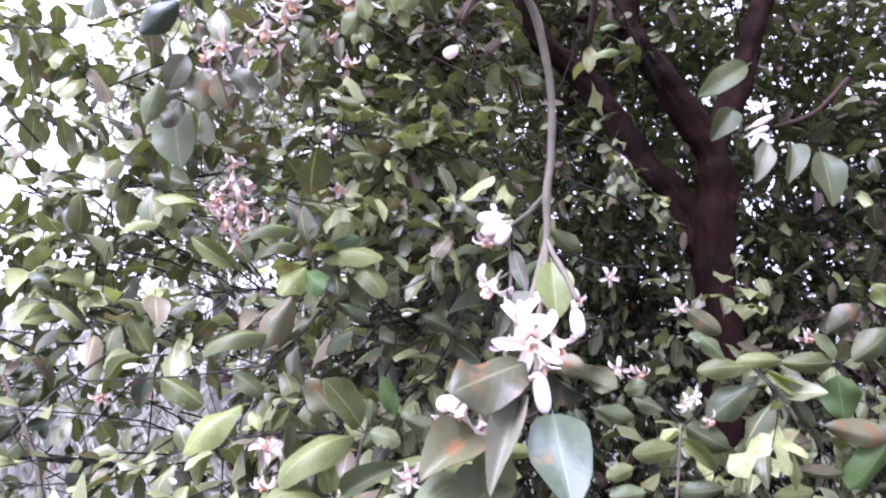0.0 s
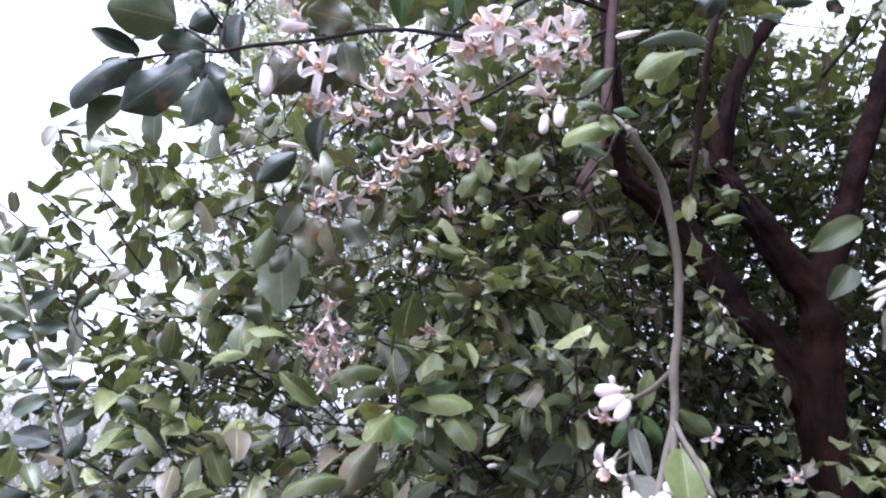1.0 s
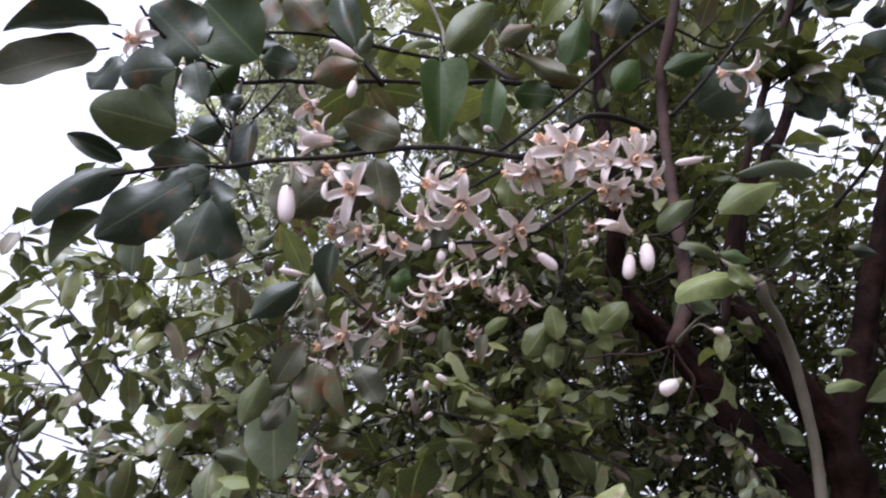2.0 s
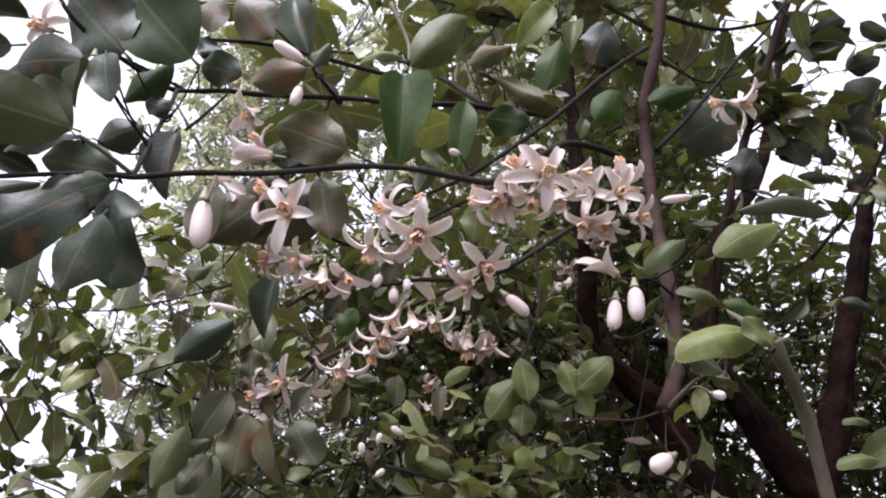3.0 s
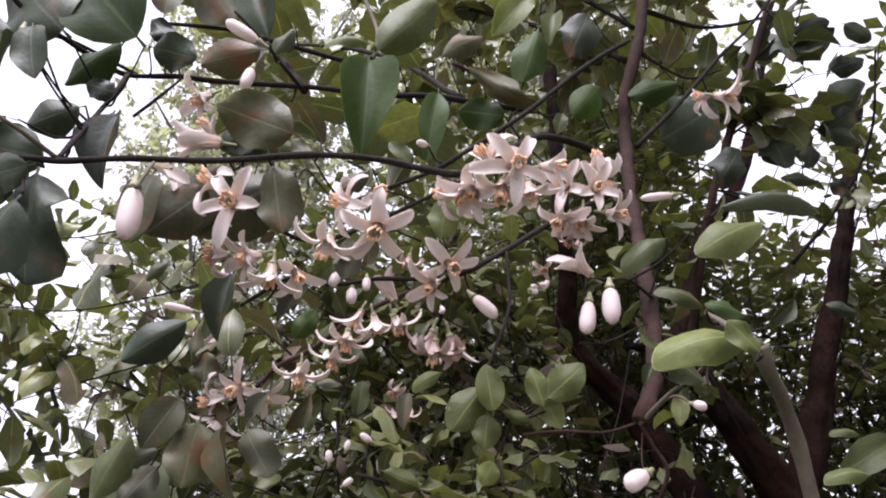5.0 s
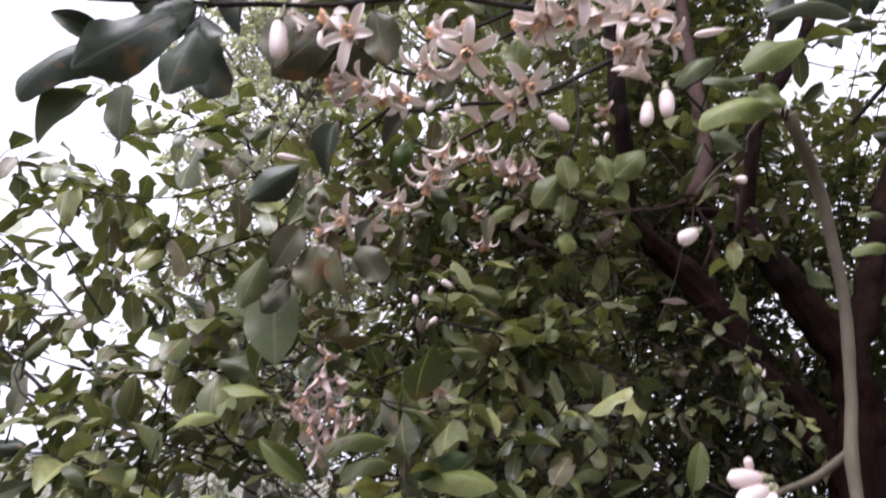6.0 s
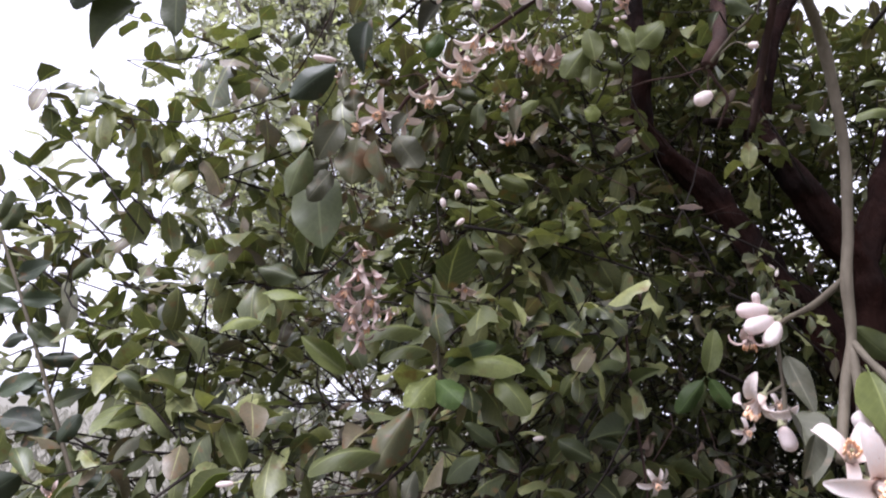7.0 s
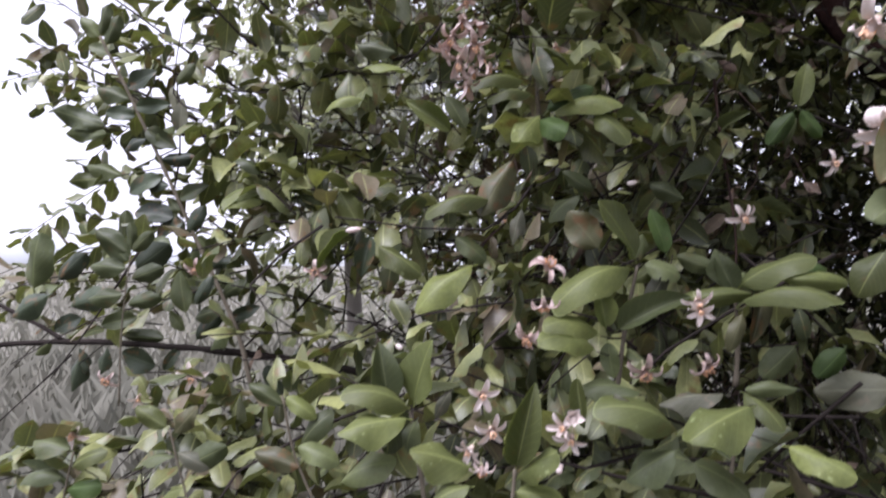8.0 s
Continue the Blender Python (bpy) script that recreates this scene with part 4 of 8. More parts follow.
leaf(second, (-0.173, 0.600, 1.788), (-0.227, 0.600, 1.737), 0.5, "o", 0, 4)
stalk = twig(tree, "twig", 0.0005, 0.0008, "twig", (-0.208, 0.590, 1.778), (-0.204, 0.572, 1.764), (-0.201, 0.551, 1.757))
leaf(second, (-0.208, 0.590, 1.778), (-0.250, 0.590, 1.730), 0.55, "o", 5, 2)
stalk = twig(tree, "twig", 0.0005, 0.0008, "twig", (-0.203, 0.570, 1.770), (-0.198, 0.564, 1.762), (-0.194, 0.551, 1.758))
leaf(second, (-0.203, 0.570, 1.770), (-0.205, 0.570, 1.794), 0.8, "d", 10, 0)
stalk = twig(tree, "twig", 0.0005, 0.0008, "twig", (-0.284, 0.620, 1.890), (-0.280, 0.629, 1.876), (-0.277, 0.630, 1.867))
leaf(second, (-0.284, 0.620, 1.890), (-0.305, 0.620, 1.909), 0.7, "d", 20, 6)
stalk = twig(tree, "twig", 0.0005, 0.0008, "twig", (-0.297, 0.620, 1.911), (-0.297, 0.639, 1.893), (-0.297, 0.647, 1.883))
leaf(second, (-0.297, 0.620, 1.911), (-0.300, 0.620, 1.950), 0.6, "o", 10, 0)
leaf(second, (-0.196, 0.550, 1.831), (-0.229, 0.550, 1.816), 0.62, "o", -10, 4)
stalk = twig(tree, "twig", 0.0005, 0.0008, "twig", (-0.212, 0.600, 1.878), (-0.214, 0.624, 1.886), (-0.216, 0.637, 1.897))
leaf(second, (-0.212, 0.600, 1.878), (-0.235, 0.600, 1.935), 0.42, "d", 0, 1)
leaf(second, (-0.151, 0.490, 1.733), (-0.189, 0.490, 1.745), 0.66, "o", 0, 2)
stalk = twig(tree, "twig", 0.0005, 0.0008, "twig", (-0.148, 0.620, 1.904), (-0.148, 0.630, 1.907), (-0.148, 0.630, 1.912))
leaf(second, (-0.148, 0.620, 1.904), (-0.183, 0.620, 1.899), 0.36, "b", 0, 5, 0.9)
stalk = twig(tree, "twig", 0.0005, 0.0008, "twig", (-0.148, 0.600, 1.878), (-0.148, 0.621, 1.894), (-0.148, 0.630, 1.912))
leaf(second, (-0.148, 0.600, 1.878), (-0.142, 0.600, 1.799), 0.46, "v", -12, 1)
stalk = twig(tree, "twig", 0.0005, 0.0008, "twig", (-0.148, 0.610, 1.886), (-0.148, 0.625, 1.898), (-0.148, 0.630, 1.912))
leaf(second, (-0.148, 0.610, 1.886), (-0.108, 0.610, 1.942), 0.46, "g", 15, 4)
leaf(upper, (-0.225, 0.530, 1.735), (-0.226, 0.530, 1.696), 0.55, "o", 10, 0)
stalk = twig(tree, "twig", 0.0005, 0.0008, "twig", (-0.204, 0.550, 1.740), (-0.208, 0.552, 1.746), (-0.212, 0.547, 1.753))
leaf(upper, (-0.204, 0.550, 1.740), (-0.229, 0.550, 1.712), 0.7, "o", 0, 2)
stalk = twig(tree, "twig", 0.0005, 0.0008, "twig", (-0.186, 0.570, 1.788), (-0.180, 0.565, 1.773), (-0.176, 0.554, 1.764))
leaf(upper, (-0.186, 0.570, 1.788), (-0.217, 0.570, 1.778), 0.4, "g", 10, 3)
stalk = twig(tree, "twig", 0.0005, 0.0008, "twig", (-0.194, 0.580, 1.794), (-0.187, 0.569, 1.774), (-0.182, 0.553, 1.762))
leaf(upper, (-0.194, 0.580, 1.794), (-0.203, 0.580, 1.777), 0.7, "d", 10, 6)
stalk = twig(tree, "twig", 0.0005, 0.0008, "twig", (-0.184, 0.570, 1.771), (-0.183, 0.565, 1.765), (-0.182, 0.553, 1.762))
leaf(upper, (-0.184, 0.570, 1.771), (-0.171, 0.570, 1.728), 0.6, "o", 10, 2)
stalk = twig(tree, "twig", 0.0005, 0.0008, "twig", (-0.163, 0.580, 1.793), (-0.158, 0.571, 1.777), (-0.154, 0.556, 1.768))
leaf(upper, (-0.163, 0.580, 1.793), (-0.191, 0.580, 1.796), 0.34, "g", 30, 1)
stalk = twig(tree, "twig", 0.0005, 0.0008, "twig", (-0.134, 0.600, 1.792), (-0.130, 0.609, 1.786), (-0.127, 0.609, 1.783))
leaf(upper, (-0.134, 0.600, 1.792), (-0.151, 0.600, 1.774), 0.5, "o", 20, 4)
stalk = twig(tree, "twig", 0.0005, 0.0008, "twig", (-0.164, 0.570, 1.776), (-0.161, 0.566, 1.771), (-0.158, 0.556, 1.768))
leaf(upper, (-0.164, 0.570, 1.776), (-0.177, 0.570, 1.786), 0.6, "p", 20, 2)
stalk = twig(tree, "twig", 0.0005, 0.0008, "twig", (-0.103, 0.680, 1.924), (-0.106, 0.695, 1.927), (-0.108, 0.700, 1.931))
leaf(rising, (-0.103, 0.680, 1.924), (-0.106, 0.680, 1.853), 0.32, "v", 0, 0)
stalk = twig(tree, "twig", 0.0005, 0.0008, "twig", (-0.044, 0.700, 1.917), (-0.038, 0.704, 1.928), (-0.033, 0.700, 1.939))
leaf(rising, (-0.044, 0.700, 1.917), (-0.086, 0.700, 1.919), 0.72, "v", 5, 2)
leaf(rising, (-0.024, 0.690, 2.008), (-0.036, 0.690, 1.947), 0.5, "v", 0, 4)
stalk = twig(tree, "twig", 0.0005, 0.0008, "twig", (-0.068, 0.700, 2.001), (-0.080, 0.704, 1.979), (-0.089, 0.700, 1.965))
leaf(rising, (-0.068, 0.700, 2.001), (-0.102, 0.700, 1.976), 0.5, "o", 10, 3)
leaf(rising, (-0.034, 0.660, 2.017), (-0.065, 0.660, 1.964), 0.42, "b", 5, 0)
stalk = twig(tree, "twig", 0.0005, 0.0008, "twig", (0.022, 0.700, 2.043), (0.037, 0.710, 2.025), (0.049, 0.711, 2.015))
leaf(rising, (0.022, 0.700, 2.043), (0.004, 0.700, 1.987), 0.62, "d", 0, 2)
stalk = twig(tree, "twig", 0.0005, 0.0008, "twig", (-0.086, 0.690, 1.958), (-0.085, 0.700, 1.960), (-0.083, 0.700, 1.963))
leaf(rising, (-0.086, 0.690, 1.958), (-0.023, 0.690, 1.920), 0.28, "o", 25, 7)
stalk = twig(tree, "twig", 0.0005, 0.0008, "twig", (-0.088, 0.640, 1.803), (-0.085, 0.633, 1.800), (-0.082, 0.620, 1.800))
leaf(rising, (-0.088, 0.640, 1.803), (-0.090, 0.640, 1.770), 0.66, "b", 0, 2)
stalk = twig(tree, "twig", 0.0005, 0.0008, "twig", (-0.115, 0.660, 1.836), (-0.099, 0.646, 1.826), (-0.086, 0.627, 1.823))
leaf(rising, (-0.115, 0.660, 1.836), (-0.133, 0.660, 1.854), 0.5, "g", 20, 0)
stalk = twig(tree, "twig", 0.0005, 0.0008, "twig", (0.013, 0.740, 1.953), (-0.003, 0.739, 1.949), (-0.017, 0.730, 1.950))
leaf(rising, (0.013, 0.740, 1.953), (0.041, 0.740, 1.993), 0.62, "v", 0, 4)
leaf(rising, (-0.003, 0.740, 2.078), (-0.006, 0.740, 2.036), 0.5, "g", 15, 1)
stalk = twig(tree, "twig", 0.0005, 0.0008, "twig", (0.003, 0.720, 1.944), (-0.008, 0.730, 1.946), (-0.017, 0.730, 1.950))
leaf(rising, (0.003, 0.720, 1.944), (-0.002, 0.720, 1.920), 0.5, "b", 10, 0)
stalk = twig(tree, "twig", 0.0005, 0.0008, "twig", (-0.218, 0.660, 1.953), (-0.220, 0.682, 1.956), (-0.222, 0.693, 1.961))
leaf(rising, (-0.218, 0.660, 1.953), (-0.230, 0.660, 1.923), 0.5, "g", 10, 4)
leaf(rising, (-0.090, 0.740, 2.046), (-0.093, 0.740, 2.004), 0.4, "g", 10, 1)
stalk = twig(tree, "twig", 0.0005, 0.0008, "twig", (0.109, 0.720, 1.990), (0.112, 0.730, 1.986), (0.115, 0.730, 1.984))
leaf(upright, (0.109, 0.720, 1.990), (0.061, 0.720, 1.968), 0.5, "v", 10, 4)
stalk = twig(tree, "twig", 0.0005, 0.0008, "twig", (0.157, 0.750, 1.996), (0.143, 0.745, 2.001), (0.132, 0.734, 2.010))
leaf(upright, (0.157, 0.750, 1.996), (0.097, 0.750, 1.948), 0.8, "d", 0, 2)
stalk = twig(tree, "twig", 0.0005, 0.0008, "twig", (0.044, 0.550, 1.752), (0.026, 0.571, 1.734), (0.011, 0.580, 1.725))
leaf(upright, (0.044, 0.550, 1.752), (0.101, 0.550, 1.759), 0.27, "g", 0, 5, 0.9)
leaf(upright, (0.100, 0.600, 1.781), (0.057, 0.600, 1.755), 0.48, "b", 5, 3, 0.6)
leaf(upright, (0.113, 0.620, 1.789), (0.091, 0.620, 1.783), 0.5, "g", 20, 0, 0.6)
stalk = twig(tree, "twig", 0.0005, 0.0008, "twig", (0.041, 0.600, 1.764), (0.037, 0.612, 1.745), (0.033, 0.614, 1.733))
leaf(upright, (0.041, 0.600, 1.764), (0.014, 0.600, 1.739), 0.42, "g", 0, 5, 0.8)
leaf(upright, (0.195, 0.800, 1.988), (0.167, 0.800, 1.940), 0.6, "d", 10, 6)
leaf(upright, (0.280, 0.800, 1.820), (0.252, 0.800, 1.825), 0.5, "d", 10, 4)

# leaves against the sky beside the upright stems
leaf(rightstem, (0.346, 0.930, 2.279), (0.408, 0.930, 2.311), 0.36, "d", 10, 3)
leaf(rightstem, (0.350, 0.930, 2.233), (0.345, 0.930, 2.281), 0.5, "d", 10, 0)
leaf(rightstem, (0.321, 0.930, 2.322), (0.349, 0.930, 2.286), 0.5, "d", 20, 2)
leaf(rightstem, (0.319, 0.930, 2.060), (0.291, 0.930, 2.099), 0.62, "d", 10, 4)
leaf(rightstem, (0.354, 0.930, 2.045), (0.305, 0.930, 2.046), 0.32, "d", 10, 3)
leaf(rightstem, (0.388, 0.960, 2.172), (0.461, 0.960, 2.235), 0.5, "d", 10, 4)
leaf(rightstem, (0.374, 0.960, 2.138), (0.436, 0.960, 2.187), 0.45, "d", 20, 0)
leaf(rightstem, (0.409, 0.960, 2.249), (0.467, 0.960, 2.279), 0.5, "d", 0, 2)
leaf(rightstem, (0.440, 0.960, 2.128), (0.396, 0.960, 2.155), 0.5, "d", 10, 4)
leaf(rightstem, (0.369, 0.940, 2.056), (0.392, 0.940, 2.037), 0.6, "d", 10, 2)
leaf(rightstem, (0.358, 0.940, 2.110), (0.346, 0.940, 2.072), 0.6, "d", 10, 2)
leaf(rightstem, (0.446, 0.960, 2.344), (0.484, 0.960, 2.316), 0.6, "d", 10, 4)
leaf(rightstem, (0.302, 0.950, 2.245), (0.338, 0.950, 2.290), 0.4, "d", 30, 1)

# leaves of the lower flowering branch
stalk = twig(tree, "twig", 0.0005, 0.0008, "twig", (-0.135, 0.565, 1.728), (-0.146, 0.584, 1.732), (-0.155, 0.593, 1.739))
leaf(side, (-0.135, 0.565, 1.728), (-0.135, 0.565, 1.703), 0.62, "p", 10, 2)
stalk = twig(tree, "twig", 0.0005, 0.0008, "twig", (-0.160, 0.620, 1.726), (-0.165, 0.615, 1.720), (-0.170, 0.604, 1.718))
leaf(side, (-0.160, 0.620, 1.726), (-0.176, 0.620, 1.697), 0.42, "p", 20, 1)
stalk = twig(tree, "twig", 0.0005, 0.0008, "twig", (-0.162, 0.660, 1.724), (-0.149, 0.678, 1.726), (-0.139, 0.686, 1.731))
leaf(side, (-0.162, 0.660, 1.724), (-0.174, 0.660, 1.702), 0.6, "v", 5, 2)
stalk = twig(tree, "twig", 0.0005, 0.0008, "twig", (-0.164, 0.640, 1.733), (-0.175, 0.632, 1.722), (-0.185, 0.619, 1.716))
leaf(side, (-0.164, 0.640, 1.733), (-0.152, 0.640, 1.748), 0.5, "g", 20, 0)
leaf(third, (-0.259, 0.720, 1.730), (-0.300, 0.720, 1.694), 0.5, "d", 0, 4)
leaf(third, (-0.232, 0.700, 1.761), (-0.232, 0.700, 1.708), 0.42, "d", 10, 1)
stalk = twig(tree, "twig", 0.0005, 0.0008, "twig", (-0.257, 0.730, 1.732), (-0.274, 0.751, 1.711), (-0.287, 0.760, 1.699))
leaf(third, (-0.257, 0.730, 1.732), (-0.255, 0.730, 1.699), 0.34, "o", 30, 7)
stalk = twig(tree, "twig", 0.0005, 0.0008, "twig", (-0.244, 0.730, 1.685), (-0.237, 0.745, 1.678), (-0.231, 0.750, 1.676))
leaf(third, (-0.244, 0.730, 1.685), (-0.247, 0.730, 1.709), 0.9, "o", 0, 2)
stalk = twig(tree, "twig", 0.0005, 0.0008, "twig", (-0.252, 0.720, 1.676), (-0.241, 0.741, 1.674), (-0.231, 0.750, 1.676))
leaf(third, (-0.252, 0.720, 1.676), (-0.270, 0.720, 1.638), 0.65, "o", 5, 0)
stalk = twig(tree, "twig", 0.0005, 0.0008, "twig", (-0.278, 0.720, 1.650), (-0.279, 0.744, 1.640), (-0.281, 0.757, 1.636))
leaf(third, (-0.278, 0.720, 1.650), (-0.292, 0.720, 1.603), 0.5, "g", 5, 4)
stalk = twig(tree, "twig", 0.0005, 0.0008, "twig", (-0.237, 0.720, 1.662), (-0.234, 0.741, 1.668), (-0.231, 0.750, 1.676))
leaf(third, (-0.237, 0.720, 1.662), (-0.239, 0.720, 1.616), 0.8, "o", 0, 2)
stalk = twig(tree, "twig", 0.0005, 0.0008, "twig", (-0.202, 0.700, 1.655), (-0.204, 0.725, 1.673), (-0.206, 0.739, 1.694))
leaf(third, (-0.202, 0.700, 1.655), (-0.180, 0.700, 1.625), 0.74, "p", 10, 6)
stalk = twig(tree, "twig", 0.0005, 0.0008, "twig", (-0.220, 0.720, 1.661), (-0.220, 0.738, 1.671), (-0.221, 0.746, 1.683))
leaf(third, (-0.220, 0.720, 1.661), (-0.203, 0.720, 1.611), 0.34, "o", 25, 1)
stalk = twig(tree, "twig", 0.0005, 0.0008, "twig", (-0.261, 0.730, 1.641), (-0.271, 0.747, 1.632), (-0.279, 0.754, 1.629))
leaf(third, (-0.261, 0.730, 1.641), (-0.283, 0.730, 1.627), 0.5, "p", 0, 7)
stalk = twig(tree, "twig", 0.0005, 0.0008, "twig", (-0.255, 0.720, 1.630), (-0.267, 0.741, 1.621), (-0.277, 0.750, 1.618))
leaf(third, (-0.255, 0.720, 1.630), (-0.275, 0.720, 1.601), 0.6, "p", 10, 6)
stalk = twig(tree, "twig", 0.0005, 0.0008, "twig", (-0.243, 0.740, 1.683), (-0.237, 0.750, 1.678), (-0.231, 0.750, 1.676))
leaf(third, (-0.243, 0.740, 1.683), (-0.226, 0.740, 1.661), 0.5, "o", 20, 2)
stalk = twig(tree, "twig", 0.0005, 0.0008, "twig", (-0.195, 0.720, 1.683), (-0.198, 0.731, 1.691), (-0.199, 0.733, 1.700))
leaf(third, (-0.195, 0.720, 1.683), (-0.206, 0.720, 1.659), 0.5, "p", 20, 1)
leaf(third, (-0.136, 0.740, 1.675), (-0.136, 0.740, 1.702), 0.5, "g", 10, 0)
leaf(third, (-0.078, 0.780, 1.726), (-0.100, 0.780, 1.709), 0.5, "b", 10, 5, 0.6)
leaf(third, (-0.102, 0.720, 1.693), (-0.102, 0.720, 1.665), 0.4, "p", 10, 1)
leaf(third, (-0.118, 0.780, 1.648), (-0.088, 0.780, 1.638), 0.5, "b", 20, 4, 0.6)
stalk = twig(tree, "twig", 0.0005, 0.0008, "twig", (-0.148, 0.740, 1.697), (-0.160, 0.733, 1.706), (-0.170, 0.720, 1.717))
leaf(third, (-0.148, 0.740, 1.697), (-0.168, 0.740, 1.697), 0.4, "p", 50, 3)
stalk = twig(tree, "twig", 0.0005, 0.0008, "twig", (-0.194, 0.780, 1.668), (-0.209, 0.765, 1.674), (-0.221, 0.746, 1.683))
leaf(third, (-0.194, 0.780, 1.668), (-0.178, 0.780, 1.700), 0.4, "o", 30, 1)
leaf(third, (-0.315, 0.790, 1.803), (-0.331, 0.790, 1.783), 0.45, "g", 20, 3)
leaf(third, (-0.167, 0.790, 1.741), (-0.138, 0.790, 1.730), 0.4, "g", 20, 4)

# yellow-green tufts
stalk = twig(tree, "twig", 0.0005, 0.0008, "twig", (-0.063, 0.560, 1.657), (-0.058, 0.572, 1.654), (-0.054, 0.574, 1.653))
leaf(tuft, (-0.063, 0.560, 1.657), (-0.077, 0.560, 1.634), 0.66, "b", 0, 4, 0.3)
stalk = twig(tree, "twig", 0.0005, 0.0008, "twig", (-0.059, 0.555, 1.641), (-0.053, 0.567, 1.643), (-0.048, 0.570, 1.647))
leaf(tuft, (-0.059, 0.555, 1.641), (-0.064, 0.555, 1.664), 0.56, "b", 0, 0, 0.3)
stalk = twig(tree, "twig", 0.0005, 0.0008, "twig", (-0.061, 0.560, 1.644), (-0.054, 0.570, 1.645), (-0.048, 0.570, 1.647))
leaf(tuft, (-0.061, 0.560, 1.644), (-0.062, 0.560, 1.627), 0.8, "b", 5, 2, 0.3)
stalk = twig(tree, "twig", 0.0005, 0.0008, "twig", (-0.056, 0.560, 1.645), (-0.052, 0.570, 1.645), (-0.048, 0.570, 1.647))
leaf(tuft, (-0.056, 0.560, 1.645), (-0.042, 0.560, 1.641), 0.4, "b", 20, 3, 0.3)
stalk = twig(tree, "twig", 0.0005, 0.0008, "twig", (-0.038, 0.550, 1.648), (-0.043, 0.565, 1.646), (-0.048, 0.570, 1.647))
leaf(tuft, (-0.038, 0.550, 1.648), (-0.020, 0.550, 1.667), 0.62, "b", 0, 2, 0.3)
stalk = twig(tree, "twig", 0.0005, 0.0008, "twig", (-0.037, 0.550, 1.644), (-0.043, 0.565, 1.644), (-0.048, 0.570, 1.647))
leaf(tuft, (-0.037, 0.550, 1.644), (-0.044, 0.550, 1.663), 0.54, "b", -10, 4, 0.3)
stalk = twig(tree, "twig", 0.0005, 0.0008, "twig", (-0.037, 0.555, 1.651), (-0.043, 0.567, 1.648), (-0.048, 0.570, 1.647))
leaf(tuft, (-0.037, 0.555, 1.651), (-0.029, 0.555, 1.638), 0.7, "b", 10, 0, 0.3)
stalk = twig(tree, "twig", 0.0005, 0.0008, "twig", (-0.055, 0.580, 1.627), (-0.051, 0.579, 1.636), (-0.048, 0.570, 1.647))
leaf(tuft, (-0.055, 0.580, 1.627), (-0.060, 0.580, 1.615), 0.85, "b", 0, 2, 0.3)

# flowers and buds of the upper branch
flower(tree, (-0.187, 0.540, 1.725), (-0.12, -0.95, -0.28), 0.0235, "open", 201)
flower(tree, (-0.199, 0.550, 1.739), (-0.75, -0.50, 0.25), 0.023, "back", 202, 2)
flower(tree, (-0.179, 0.570, 1.715), (-0.75, -0.35, -0.50), 0.022, "half", 203)
flower(tree, (-0.197, 0.575, 1.715), (-0.93, -0.25, -0.20), 0.02, "dry", 204)
flower(tree, (-0.170, 0.560, 1.706), (0.05, 0.00, -0.95), 0.021, "half", 205, 1)
flower(tree, (-0.162, 0.570, 1.709), (0.50, -0.35, -0.70), 0.019, "half", 206, 1)
flower(tree, (-0.135, 0.560, 1.743), (-0.85, -0.45, -0.10), 0.022, "back", 207)
flower(tree, (-0.131, 0.565, 1.749), (0.70, -0.40, 0.30), 0.021, "back", 208, 3)
flower(tree, (-0.121, 0.550, 1.728), (0.00, -0.62, -0.78), 0.0235, "back", 209)
flower(tree, (-0.143, 0.553, 1.721), (-0.25, 0.10, -0.95), 0.0225, "back", 210)
flower(tree, (-0.086, 0.585, 1.728), (0.45, -0.60, -0.60), 0.021, "open", 211)
flower(tree, (-0.089, 0.590, 1.718), (-0.50, -0.45, -0.70), 0.019, "half", 212)
flower(tree, (-0.106, 0.600, 1.737), (-0.10, 0.40, -0.98), 0.013, "dry", 213)
flower(tree, (-0.112, 0.610, 1.713), (-0.50, -0.10, 0.80), 0.018, "cup", 214, 1)
flower(tree, (-0.056, 0.545, 1.764), (0.05, -0.85, -0.25), 0.0235, "open", 215)
flower(tree, (-0.061, 0.550, 1.760), (-0.05, -0.05, -0.93), 0.022, "back", 216)
flower(tree, (-0.048, 0.555, 1.764), (0.25, 0.00, -0.90), 0.021, "half", 217)
flower(tree, (-0.040, 0.560, 1.777), (0.80, -0.45, -0.10), 0.022, "half", 218, 1)
flower(tree, (-0.067, 0.553, 1.771), (-0.60, -0.70, 0.20), 0.022, "back", 219)
flower(tree, (-0.072, 0.560, 1.762), (-0.45, -0.30, -0.80), 0.021, "half", 220)
flower(tree, (-0.080, 0.560, 1.763), (-0.20, 0.15, -0.97), 0.021, "half", 221)
flower(tree, (-0.086, 0.565, 1.759), (-0.85, -0.20, -0.30), 0.018, "back", 222, 2)
flower(tree, (-0.018, 0.600, 1.790), (-0.35, -0.80, -0.20), 0.022, "half", 223)
flower(tree, (0.001, 0.600, 1.802), (0.30, -0.35, -0.85), 0.022, "back", 224)
flower(tree, (-0.001, 0.605, 1.809), (0.15, -0.30, 0.93), 0.021, "back", 225, 1)
flower(tree, (-0.009, 0.600, 1.777), (-0.10, -0.05, -0.92), 0.021, "half", 226)
flower(tree, (0.005, 0.600, 1.777), (0.75, -0.50, -0.30), 0.021, "half", 227)
flower(tree, (-0.018, 0.605, 1.775), (-0.50, -0.35, -0.75), 0.021, "back", 228)
flower(tree, (-0.005, 0.595, 1.787), (0.20, -0.90, -0.20), 0.021, "half", 229)
flower(tree, (-0.013, 0.610, 1.766), (-0.10, 0.40, -0.98), 0.013, "dry", 230)
